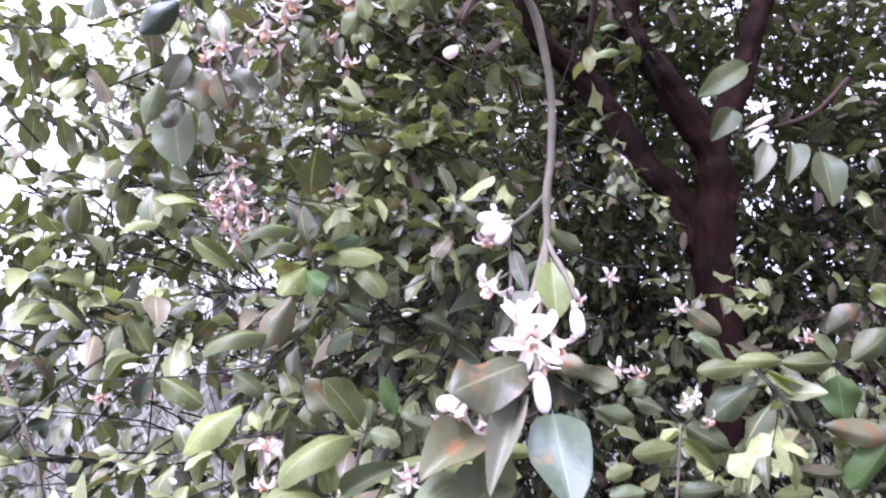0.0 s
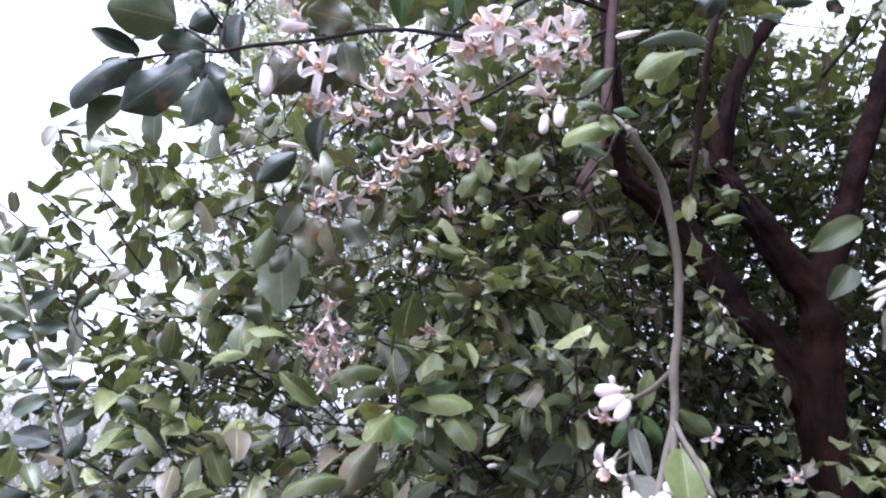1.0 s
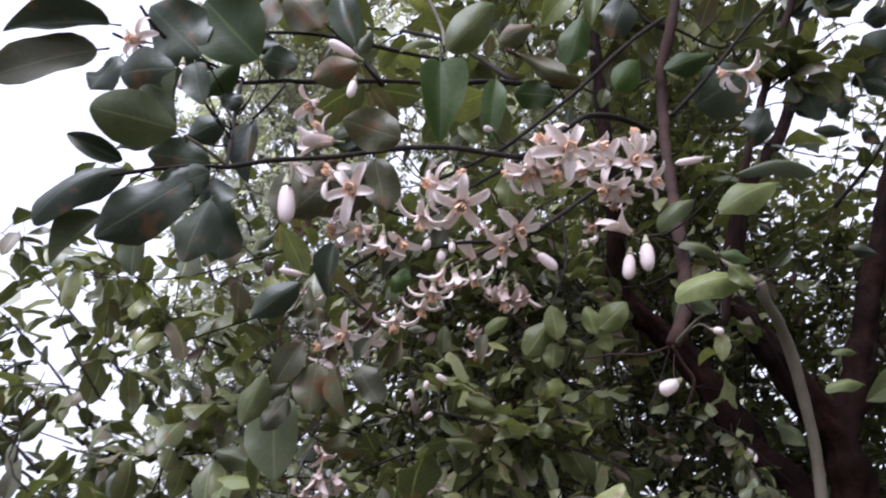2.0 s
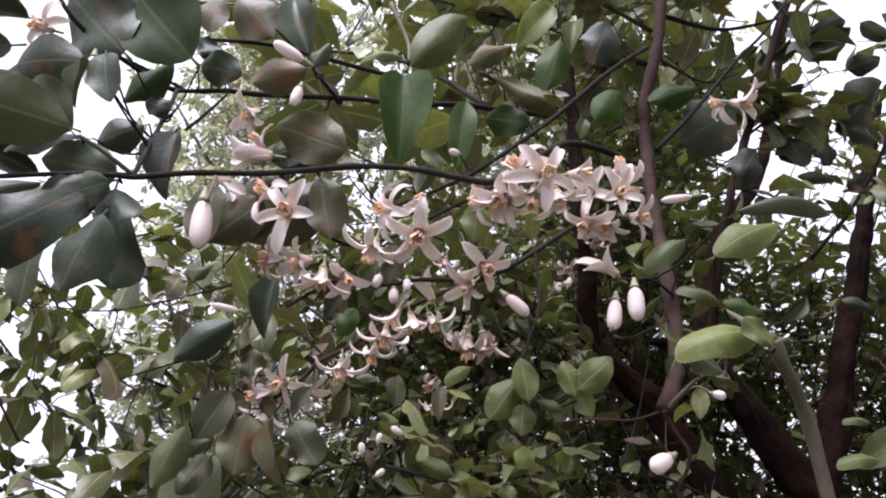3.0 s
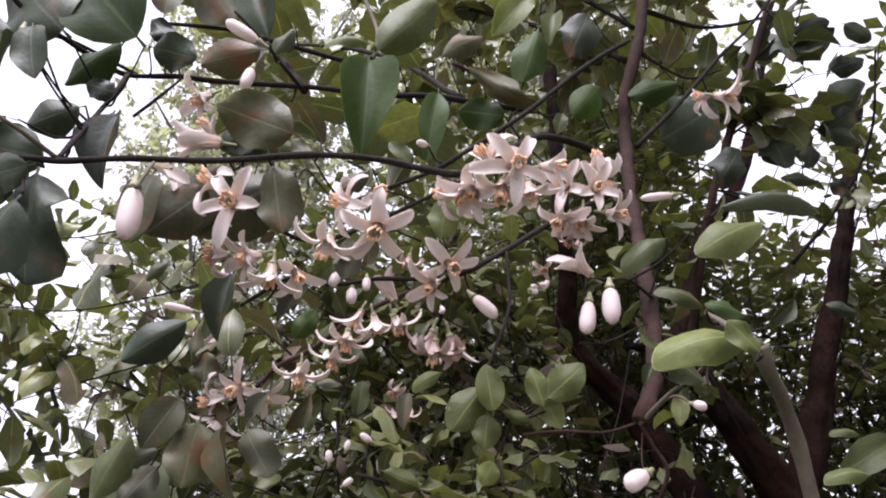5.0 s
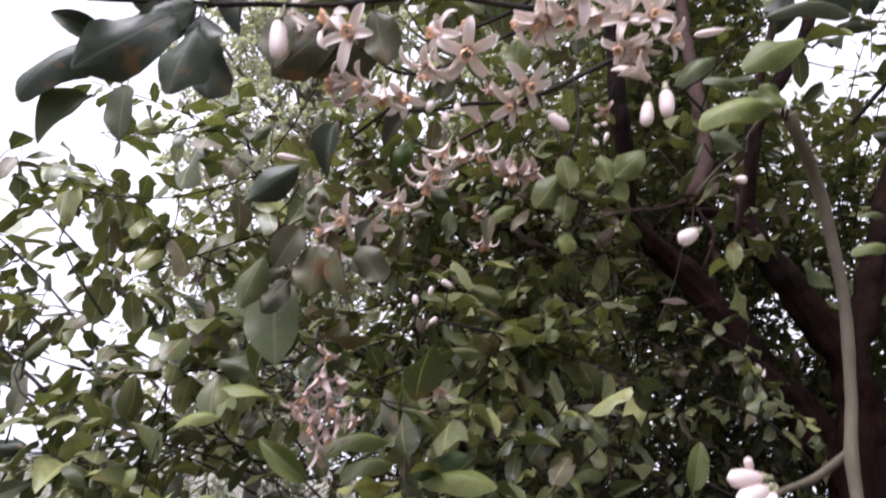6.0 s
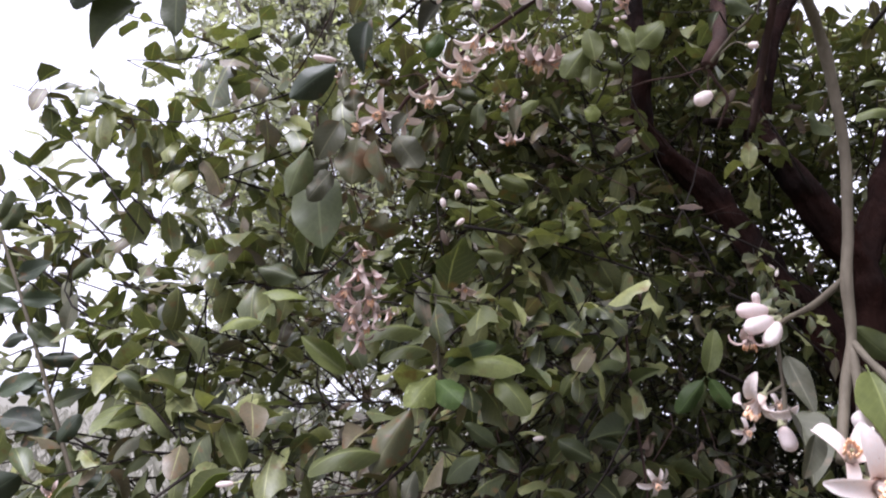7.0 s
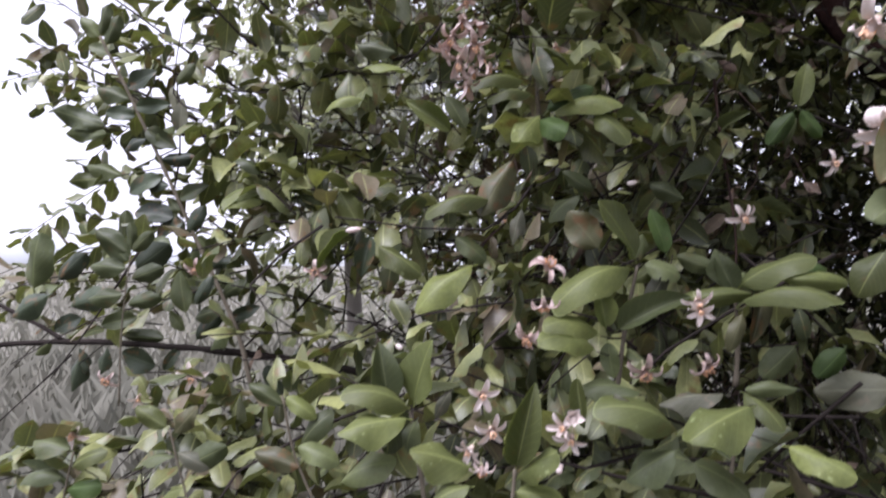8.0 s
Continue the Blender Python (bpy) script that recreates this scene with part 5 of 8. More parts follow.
flower(tree, (-0.004, 0.750, 1.810), (-0.30, -0.60, -0.60), 0.015, "dry", 231, 1)
flower(tree, (-0.017, 0.550, 1.712), (-0.80, -0.40, 0.35), 0.0225, "cup", 232, 2)
flower(tree, (-0.145, 0.690, 1.721), (0.00, 0.10, -0.97), 0.0245, "back", 233)
flower(tree, (-0.151, 0.690, 1.708), (-0.12, 0.20, -0.98), 0.023, "back", 234)
flower(tree, (-0.177, 0.714, 1.701), (0.05, 0.00, -0.95), 0.0255, "back", 235)
flower(tree, (-0.128, 0.670, 1.726), (0.30, 0.20, -0.90), 0.021, "half", 236)
flower(tree, (-0.115, 0.665, 1.725), (0.40, 0.40, -0.90), 0.021, "back", 237, 1)
flower(tree, (-0.136, 0.670, 1.728), (-0.30, 0.10, -0.90), 0.02, "half", 238, 1)
flower(tree, (-0.089, 0.665, 1.717), (-0.25, 0.30, -0.96), 0.026, "dry", 239)
flower(tree, (-0.078, 0.670, 1.717), (0.35, 0.35, -0.93), 0.026, "faded", 240)
flower(tree, (-0.087, 0.665, 1.711), (-0.05, 0.10, -0.97), 0.026, "faded", 241)
flower(tree, (-0.217, 0.735, 1.689), (-0.45, -0.60, -0.50), 0.024, "open", 242)
flower(tree, (-0.233, 0.740, 1.678), (-0.90, -0.30, -0.25), 0.024, "back", 243)
flower(tree, (-0.230, 0.745, 1.675), (-0.20, 0.25, -0.97), 0.025, "half", 244)
flower(tree, (-0.207, 0.735, 1.686), (0.60, -0.30, -0.50), 0.022, "half", 245, 1)
flower(tree, (-0.109, 0.720, 1.694), (-0.40, -0.10, -0.60), 0.014, "dry", 246, 1)
flower(tree, (-0.258, 0.735, 1.727), (-0.30, 0.30, -0.95), 0.018, "dry", 247)
flower(tree, (-0.232, 0.580, 1.819), (-0.50, -0.30, -0.70), 0.022, "half", 248, 1)
flower(tree, (-0.213, 0.565, 1.776), (-0.93, -0.25, -0.10), 0.025, "cup", 249, 1)
flower(tree, (-0.221, 0.575, 1.786), (-0.60, -0.50, 0.50), 0.02, "half", 250, 2)
flower(tree, (-0.235, 0.550, 1.748), (0.90, -0.30, -0.20), 0.02, "cup", 251, 3)
flower(tree, (-0.343, 0.530, 1.826), (-0.40, -0.70, -0.40), 0.02, "back", 252)
flower(tree, (0.085, 0.615, 1.886), (0.75, -0.40, -0.40), 0.023, "half", 253)
flower(tree, (0.083, 0.620, 1.889), (-0.85, -0.20, -0.30), 0.02, "back", 254, 2)
bud(tree, (-0.219, 0.505, 1.710), (-0.215, 0.502, 1.685), 0.0101)
bud(tree, (-0.306, 0.520, 1.801), (-0.301, 0.517, 1.780), 0.0077)
bud(tree, (-0.199, 0.545, 1.812), (-0.200, 0.542, 1.797), 0.0068)
bud(tree, (-0.203, 0.555, 1.840), (-0.223, 0.552, 1.850), 0.0078)
stalk = twig(tree, "twig", 0.0005, 0.0008, "twig", (-0.069, 0.600, 1.716), (-0.072, 0.604, 1.723), (-0.075, 0.600, 1.730))
bud(tree, (-0.069, 0.600, 1.716), (-0.056, 0.597, 1.704), 0.0078)
stalk = twig(tree, "twig", 0.0005, 0.0008, "twig", (0.077, 0.680, 1.846), (0.061, 0.689, 1.843), (0.049, 0.689, 1.844))
bud(tree, (0.077, 0.680, 1.846), (0.052, 0.677, 1.838), 0.0066)
bud(tree, (-0.144, 0.600, 1.722), (-0.146, 0.597, 1.713), 0.0060)
bud(tree, (-0.135, 0.600, 1.714), (-0.134, 0.597, 1.704), 0.0062)
bud(tree, (-0.128, 0.600, 1.721), (-0.127, 0.597, 1.712), 0.0050)
bud(tree, (-0.267, 0.740, 1.742), (-0.289, 0.737, 1.744), 0.0059)
stalk = twig(tree, "twig", 0.0005, 0.0008, "twig", (-0.018, 0.548, 1.697), (-0.019, 0.553, 1.704), (-0.020, 0.551, 1.711))
bud(tree, (-0.018, 0.548, 1.697), (-0.020, 0.545, 1.680), 0.0080)
stalk = twig(tree, "twig", 0.0005, 0.0008, "twig", (-0.008, 0.548, 1.705), (-0.009, 0.555, 1.708), (-0.010, 0.554, 1.712))
bud(tree, (-0.008, 0.548, 1.705), (-0.008, 0.545, 1.686), 0.0089)
bud(tree, (0.008, 0.555, 1.623), (-0.002, 0.552, 1.616), 0.0088)
bud(tree, (0.030, 0.555, 1.655), (0.035, 0.552, 1.653), 0.0046)
stalk = twig(tree, "twig", 0.0005, 0.0008, "twig", (-0.104, 0.620, 1.826), (-0.098, 0.626, 1.820), (-0.092, 0.624, 1.816))
bud(tree, (-0.104, 0.620, 1.826), (-0.111, 0.617, 1.826), 0.0051)
bud(tree, (-0.011, 0.750, 1.793), (-0.015, 0.747, 1.792), 0.0045)
bud(tree, (-0.009, 0.750, 1.796), (-0.004, 0.747, 1.794), 0.0040)

# leaves at the bend of the hanging shoot
flower(tree, (-0.107, 0.800, 1.701), (0.19, 0.26, -0.94), .02, "dry", 56)
stalk = twig(tree, "twig", 0.0009, 0.0008, "green", (-0.227, 0.530, 1.738), (-0.219, 0.510, 1.720), (-0.216, 0.500, 1.707))
bud(tree, (-0.142, 1.000, 1.709), (-0.155, 1.000, 1.716), 0.008)
bud(tree, (-0.183, 1.000, 1.684), (-0.186, 1.000, 1.696), 0.008)
bud(tree, (-0.168, 1.000, 1.697), (-0.166, 1.000, 1.708), 0.007)
bud(tree, (-0.166, 1.000, 1.662), (-0.157, 1.000, 1.670), 0.007)
bud(tree, (0.021, 0.900, 1.859), (0.024, 0.900, 1.870), 0.006)
bud(tree, (0.008, 0.900, 1.861), (0.013, 0.900, 1.853), 0.006)

# hanging shoot
twig(tree, "twig", 0.0009, 0.0020, "green", (0.029, 0.530, 1.689), (0.032, 0.515, 1.677), (0.036, 0.500, 1.664))
hanging = twig(tree, "shoot", 0.0032, 0.0027, "green", (0.036, 0.500, 1.664), (0.041, 0.505, 1.656), (0.061, 0.530, 1.640), (0.075, 0.545, 1.591), (0.076, 0.550, 1.544), (0.073, 0.550, 1.515), (0.073, 0.550, 1.482), (0.065, 0.545, 1.452), (0.054, 0.530, 1.420))
leaf(hanging, (0.071, 0.545, 1.594), (0.050, 0.530, 1.599), .7, "g", 10, 2, 0.7)
stalk = twig(tree, "twig", 0.0005, 0.0008, "twig", (0.023, 0.515, 1.683), (0.027, 0.521, 1.681), (0.031, 0.519, 1.680))
leaf(hanging, (0.023, 0.515, 1.683), (0.002, 0.515, 1.690), 0.45, "b", 0, 5, 0.8)
stalk = twig(tree, "twig", 0.0005, 0.0008, "twig", (0.029, 0.490, 1.661), (0.033, 0.500, 1.662), (0.036, 0.500, 1.664))
leaf(hanging, (0.029, 0.490, 1.661), (-0.009, 0.490, 1.650), 0.42, "b", 0, 5, 0.8)
stalk = twig(tree, "twig", 0.0005, 0.0008, "twig", (0.023, 0.520, 1.653), (0.026, 0.527, 1.660), (0.028, 0.526, 1.667))
leaf(hanging, (0.023, 0.520, 1.653), (0.006, 0.520, 1.664), 0.6, "g", 0, 4, 0.5)
stalk = twig(tree, "twig", 0.0005, 0.0008, "twig", (0.024, 0.475, 1.651), (0.031, 0.493, 1.656), (0.036, 0.500, 1.664))
leaf(hanging, (0.024, 0.475, 1.651), (0.013, 0.475, 1.663), 0.66, "b", 0, 2, 0.5)
stalk = twig(tree, "twig", 0.0005, 0.0008, "twig", (0.008, 0.530, 1.667), (0.019, 0.535, 1.665), (0.027, 0.531, 1.666))
leaf(hanging, (0.008, 0.530, 1.667), (0.000, 0.530, 1.675), 0.5, "b", 10, 0, 0.5)
stalk = twig(tree, "twig", 0.0005, 0.0008, "twig", (0.048, 0.530, 1.688), (0.038, 0.533, 1.686), (0.029, 0.528, 1.687))
leaf(hanging, (0.048, 0.530, 1.688), (0.029, 0.530, 1.693), 0.45, "v", 10, 3, 0.5)
stalk = twig(tree, "twig", 0.0005, 0.0008, "twig", (0.049, 0.520, 1.680), (0.040, 0.522, 1.678), (0.032, 0.517, 1.679))
leaf(hanging, (0.049, 0.520, 1.680), (0.064, 0.520, 1.695), 0.34, "g", 20, 1, 0.5)
stalk = twig(tree, "twig", 0.0005, 0.0008, "twig", (0.009, 0.540, 1.668), (0.016, 0.547, 1.663), (0.022, 0.546, 1.660))
leaf(hanging, (0.009, 0.540, 1.668), (0.004, 0.540, 1.655), 0.4, "g", 40, 1)
leaf(hanging, (0.146, 0.620, 1.665), (0.129, 0.620, 1.664), 0.4, "b", 10, 5, 0.8)
leaf(hanging, (0.148, 0.620, 1.644), (0.122, 0.620, 1.639), 0.4, "b", 10, 5, 0.8)
twig(tree, "twig", 0.0018, 0.0012, "green", (0.073, 0.550, 1.515), (0.062, 0.565, 1.502), (0.052, 0.580, 1.495), (0.049, 0.585, 1.488), (0.051, 0.585, 1.459), (0.049, 0.580, 1.433))
bud(tree, (0.045, 0.585, 1.501), (0.025, 0.577, 1.499), 0.0100)
bud(tree, (0.047, 0.585, 1.496), (0.028, 0.573, 1.488), 0.0108)
bud(tree, (0.050, 0.585, 1.494), (0.039, 0.572, 1.480), 0.0098)
bud(tree, (0.039, 0.585, 1.504), (0.036, 0.580, 1.510), 0.005)
flower(tree, (0.033, 0.580, 1.487), (-0.14, 0.03, -0.99), .0165, "dry", 58)
flower(tree, (0.039, 0.583, 1.452), (-0.53, -0.06, -0.85), .026, "back", 59, 1)
stalk = twig(tree, "twig", 0.0009, 0.0008, "green", (0.051, 0.585, 1.459), (0.045, 0.584, 1.455), (0.039, 0.583, 1.452))
bud(tree, (0.047, 0.580, 1.436), (0.050, 0.575, 1.423), 0.0095)
leaf(stalk, (0.052, 0.585, 1.478), (0.061, 0.570, 1.443), .32, "p", 20, 0, 0.7)
leaf(stalk, (0.050, 0.580, 1.446), (0.049, 0.550, 1.407), .45, "p", -20, 1, 0.7)
twig(tree, "twig", 0.0022, 0.002, "green", (0.073, 0.550, 1.481), (0.076, 0.540, 1.470), (0.081, 0.530, 1.458), (0.089, 0.520, 1.437))
bud(tree, (0.076, 0.535, 1.435), (0.062, 0.530, 1.442), 0.011)
bud(tree, (0.079, 0.535, 1.429), (0.072, 0.530, 1.436), 0.010)
flower(tree, (0.074, 0.530, 1.413), (0.38, -0.19, -0.90), .024, "open", 60)

# blossom at the tip of the hanging shoot
flower(tree, (0.055, 0.505, 1.413), (-0.00, -0.97, -0.26), .030, "open", 61)
flower(tree, (0.051, 0.515, 1.421), (-0.31, -0.84, 0.45), .024, "back", 62, 1)
flower(tree, (0.060, 0.512, 1.401), (0.31, -0.25, -0.92), .022, "half", 63)
bud(tree, (0.060, 0.505, 1.393), (0.063, 0.495, 1.367), 0.0115)
bud(tree, (0.087, 0.520, 1.433), (0.089, 0.515, 1.414), 0.0105)
stalk = twig(tree, "twig", 0.001, 0.0009, "green", (0.072, 0.550, 1.471), (0.084, 0.540, 1.454), (0.087, 0.520, 1.433))
tip = twig(tree, "twig", 0.0026, 0.0016, "green", (0.073, 0.550, 1.479), (0.068, 0.535, 1.442), (0.059, 0.515, 1.416), (0.052, 0.505, 1.398))
leaf(tip, (0.074, 0.540, 1.468), (0.075, 0.520, 1.425), .55, "b", 0, 0)
leaf(tip, (0.056, 0.505, 1.398), (0.003, 0.460, 1.384), .6, "o", 15, 2, 0.9)
leaf(tip, (0.068, 0.500, 1.370), (0.070, 0.440, 1.324), .5, "d", 10, 0)
leaf(tip, (0.050, 0.500, 1.381), (0.026, 0.460, 1.325), .28, "p", 35, 1)
leaf(tip, (0.067, 0.510, 1.400), (0.110, 0.500, 1.382), .42, "o", 10, 6)
leaf(tip, (0.064, 0.510, 1.394), (0.098, 0.530, 1.373), .4, "d", 20, 1)
leaf(tip, (0.041, 0.520, 1.341), (0.020, 0.480, 1.313), .7, "b", 20, 3)
leaf(tip, (0.043, 0.530, 1.434), (0.036, 0.530, 1.411), .4, "p", 10, 1)
leaf(tip, (0.072, 0.550, 1.491), (0.100, 0.560, 1.473), .4, "g", 20, 3)
flower(tree, (0.013, 0.500, 1.371), (-0.46, -0.50, -0.73), .023, "half", 64)
flower(tree, (0.023, 0.505, 1.361), (0.26, -0.15, -0.95), .016, "dry", 65)
bud(tree, (0.009, 0.500, 1.373), (-0.005, 0.495, 1.371), 0.011)
leaf(tip, (0.023, 0.500, 1.353), (-0.014, 0.460, 1.334), .6, "o", 10, 1, 0.9)
leaf(tip, (0.025, 0.500, 1.330), (-0.017, 0.460, 1.317), .42, "g", 10, 3, 0.9)
leaf(tip, (0.038, 0.500, 1.324), (-0.001, 0.460, 1.303), .6, "g", 10, 1, 0.9)

# young spray in the middle
young = twig(tree, "twig", 0.0026, 0.0016, "green", (-0.168, 1.020, 1.442), (-0.178, 1.000, 1.493), (-0.183, 0.980, 1.544), (-0.186, 0.980, 1.571))
leafy(8, .085, (-0.168, 1.020, 1.442), (-0.178, 1.000, 1.493), (-0.183, 0.980, 1.544), (-0.186, 0.980, 1.571))
stalk = twig(tree, "twig", 0.0005, 0.0008, "twig", (-0.190, 0.990, 1.527), (-0.185, 0.992, 1.528), (-0.182, 0.986, 1.529))
leaf(young, (-0.190, 0.990, 1.527), (-0.207, 0.990, 1.581), 0.42, "p", 0, 0, 0.5)
leaf(young, (-0.187, 0.990, 1.522), (-0.191, 0.990, 1.597), 0.36, "b", 30, 1, 0.6)
stalk = twig(tree, "twig", 0.0005, 0.0008, "twig", (-0.180, 0.970, 1.507), (-0.180, 0.986, 1.510), (-0.180, 0.991, 1.515))
leaf(young, (-0.180, 0.970, 1.507), (-0.163, 0.970, 1.548), 0.42, "p", 5, 0, 0.5)
stalk = twig(tree, "twig", 0.0005, 0.0008, "twig", (-0.192, 0.990, 1.522), (-0.186, 0.993, 1.521), (-0.181, 0.989, 1.522))
leaf(young, (-0.192, 0.990, 1.522), (-0.265, 0.960, 1.509), 0.39, "b", 0, 5, 1.6)
stalk = twig(tree, "twig", 0.0005, 0.0008, "twig", (-0.183, 0.960, 1.499), (-0.181, 0.981, 1.505), (-0.180, 0.991, 1.515))
leaf(young, (-0.183, 0.960, 1.499), (-0.237, 0.930, 1.486), 0.42, "b", 0, 5, 1.6)
leaf(young, (-0.178, 0.950, 1.469), (-0.146, 0.910, 1.445), 0.6, "v", 0, 4, 0.6)
stalk = twig(tree, "twig", 0.0005, 0.0008, "twig", (-0.176, 0.960, 1.477), (-0.177, 0.986, 1.483), (-0.178, 1.000, 1.493))
leaf(young, (-0.176, 0.960, 1.477), (-0.201, 0.920, 1.438), 0.6, "b", 0, 4, 0.6)
stalk = twig(tree, "twig", 0.0005, 0.0008, "twig", (-0.173, 0.990, 1.485), (-0.175, 1.001, 1.485), (-0.177, 1.003, 1.486))
leaf(young, (-0.173, 0.990, 1.485), (-0.112, 0.990, 1.517), 0.44, "v", 20, 3, 1.6)
stalk = twig(tree, "twig", 0.0005, 0.0008, "twig", (-0.165, 0.990, 1.480), (-0.171, 1.001, 1.482), (-0.177, 1.003, 1.486))
leaf(young, (-0.165, 0.990, 1.480), (-0.081, 0.960, 1.485), 0.39, "b", 10, 5, 1.6)
leaf(young, (-0.114, 0.970, 1.479), (-0.074, 0.940, 1.437), 0.55, "b", 5, 3, 1.6)
leaf(young, (-0.293, 1.050, 1.472), (-0.362, 1.050, 1.520), 0.34, "b", 0, 1, 0.5)
leaf(young, (-0.277, 1.060, 1.478), (-0.306, 1.060, 1.528), 0.45, "g", 10, 0, 0.6)
leaf(young, (-0.211, 1.060, 1.443), (-0.254, 1.030, 1.360), 0.46, "o", 0, 4, 0.5)
leaf(young, (-0.236, 1.040, 1.378), (-0.325, 1.010, 1.358), 0.39, "b", 0, 5, 1.6)
leaf(young, (-0.253, 0.980, 1.296), (-0.323, 0.940, 1.236), 0.44, "b", 0, 3, 1.6)
leaf(young, (-0.405, 1.050, 1.322), (-0.337, 1.050, 1.280), 0.52, "b", 0, 4, 1.6)
leaf(young, (-0.440, 1.120, 1.342), (-0.476, 1.120, 1.404), 0.5, "b", 0, 4, 0.6)
leaf(young, (-0.444, 1.100, 1.347), (-0.502, 1.100, 1.285), 0.39, "b", 10, 1, 1.6)
leaf(young, (-0.443, 1.150, 1.546), (-0.510, 1.150, 1.533), 0.44, "b", 0, 5, 1.6)
leaf(young, (-0.400, 1.020, 1.336), (-0.414, 1.020, 1.277), 0.45, "d", 0, 1)
leaf(young, (-0.120, 1.050, 1.390), (-0.165, 1.050, 1.353), 0.55, "g", 0, 3, 1.6)
stalk = twig(tree, "twig", 0.0005, 0.0008, "twig", (-0.087, 1.100, 1.647), (-0.081, 1.104, 1.661), (-0.077, 1.100, 1.676))
leaf(young, (-0.087, 1.100, 1.647), (-0.142, 1.100, 1.654), 0.4, "b", 10, 4, 0.6)
leaf(young, (-0.011, 1.000, 1.659), (-0.034, 1.000, 1.657), 0.8, "b", 0, 2, 0.5)
leaf(young, (-0.383, 1.100, 1.602), (-0.447, 1.100, 1.618), 0.5, "g", 10, 4, 0.5)
leaf(young, (-0.365, 1.100, 1.572), (-0.436, 1.100, 1.583), 0.59, "b", 20, 3, 1.6)
leaf(young, (-0.024, 1.100, 1.461), (-0.011, 1.100, 1.493), 0.52, "b", 20, 3, 1.6)
stalk = twig(tree, "twig", 0.0005, 0.0008, "twig", (0.020, 1.130, 1.496), (0.048, 1.139, 1.496), (0.071, 1.140, 1.502))
leaf(young, (0.020, 1.130, 1.496), (0.057, 1.130, 1.506), 0.3, "g", 20, 3, 0.6)
leaf(young, (0.021, 1.100, 1.385), (-0.028, 1.100, 1.408), 0.5, "g", 0, 4, 0.5)
stalk = twig(tree, "twig", 0.0005, 0.0008, "twig", (0.064, 1.120, 1.403), (0.074, 1.128, 1.401), (0.082, 1.127, 1.401))
leaf(young, (0.064, 1.120, 1.403), (0.025, 1.120, 1.412), 0.4, "g", 10, 3, 0.5)
stalk = twig(tree, "twig", 0.0005, 0.0008, "twig", (0.084, 1.120, 1.581), (0.074, 1.141, 1.578), (0.066, 1.150, 1.580))
leaf(young, (0.084, 1.120, 1.581), (0.019, 1.120, 1.592), 0.35, "p", 20, 3, 1.6)
leaf(young, (0.146, 1.050, 1.494), (0.157, 1.050, 1.554), 0.42, "b", 0, 0, 0.4)
leaf(young, (0.141, 1.040, 1.494), (0.108, 1.040, 1.449), 0.45, "v", 0, 4, 0.4)
leaf(young, (0.144, 1.040, 1.495), (0.171, 1.040, 1.458), 0.45, "v", 0, 4, 0.4)
leaf(young, (0.147, 1.060, 1.490), (0.135, 1.060, 1.446), 0.3, "g", 30, 1)
leaf(young, (-0.291, 1.020, 1.332), (-0.246, 1.020, 1.299), 0.52, "g", 20, 3, 1.6)
leaf(young, (-0.326, 1.000, 1.262), (-0.284, 1.000, 1.251), 0.4, "o", 20, 6)
leaf(young, (-0.199, 1.020, 1.371), (-0.211, 1.020, 1.321), 0.4, "p", 20, 7)
leaf(young, (-0.151, 1.080, 1.426), (-0.106, 1.080, 1.397), 0.4, "g", 20, 3, 0.6)
twig(tree, "twig", 0.0016, 0.001, "green", (-0.178, 1.020, 1.457), (-0.182, 1.020, 1.508), (-0.190, 1.020, 1.544))
hangtwig = twig(tree, "twig", 0.0022, 0.0014, "brown", (0.066, 1.150, 1.580), (0.071, 1.140, 1.502), (0.080, 1.130, 1.421), (0.088, 1.120, 1.352), (0.090, 1.120, 1.291))
leafy(4, .07, (0.066, 1.150, 1.580), (0.071, 1.140, 1.502), (0.080, 1.130, 1.421), (0.088, 1.120, 1.352), (0.090, 1.120, 1.291))
leaf(hangtwig, (0.068, 1.150, 1.510), (0.009, 1.100, 1.492), 0.32, "g", 30, 5, 0.9)
leaf(hangtwig, (0.073, 1.140, 1.487), (0.103, 1.100, 1.505), 0.37, "g", 20, 1, 0.9)
leaf(hangtwig, (0.078, 1.140, 1.424), (0.010, 1.100, 1.410), 0.46, "g", 10, 1, 0.9)
flower(tree, (0.103, 1.140, 1.368), (0.41, -0.46, -0.78), .024, "back", 66)

# leafy twigs beside the limbs
twig(tree, "twig", 0.0026, 0.0014, "twig", (-0.179, 1.120, 1.533), (-0.112, 1.120, 1.599), (-0.035, 1.130, 1.669), (0.079, 1.150, 1.755))
leafy(26, .06, (-0.179, 1.120, 1.533), (-0.112, 1.120, 1.599), (-0.035, 1.130, 1.669), (0.079, 1.150, 1.755))
twig(tree, "twig", 0.0026, 0.0014, "twig", (-0.163, 1.100, 1.689), (-0.077, 1.100, 1.676), (0.011, 1.120, 1.660), (0.107, 1.140, 1.636))
leafy(26, .06, (-0.163, 1.100, 1.689), (-0.077, 1.100, 1.676), (0.011, 1.120, 1.660), (0.107, 1.140, 1.636))
twig(tree, "twig", 0.0024, 0.0014, "twig", (-0.124, 1.100, 1.504), (-0.050, 1.100, 1.537), (0.027, 1.120, 1.551))
leafy(16, .06, (-0.124, 1.100, 1.504), (-0.050, 1.100, 1.537), (0.027, 1.120, 1.551))

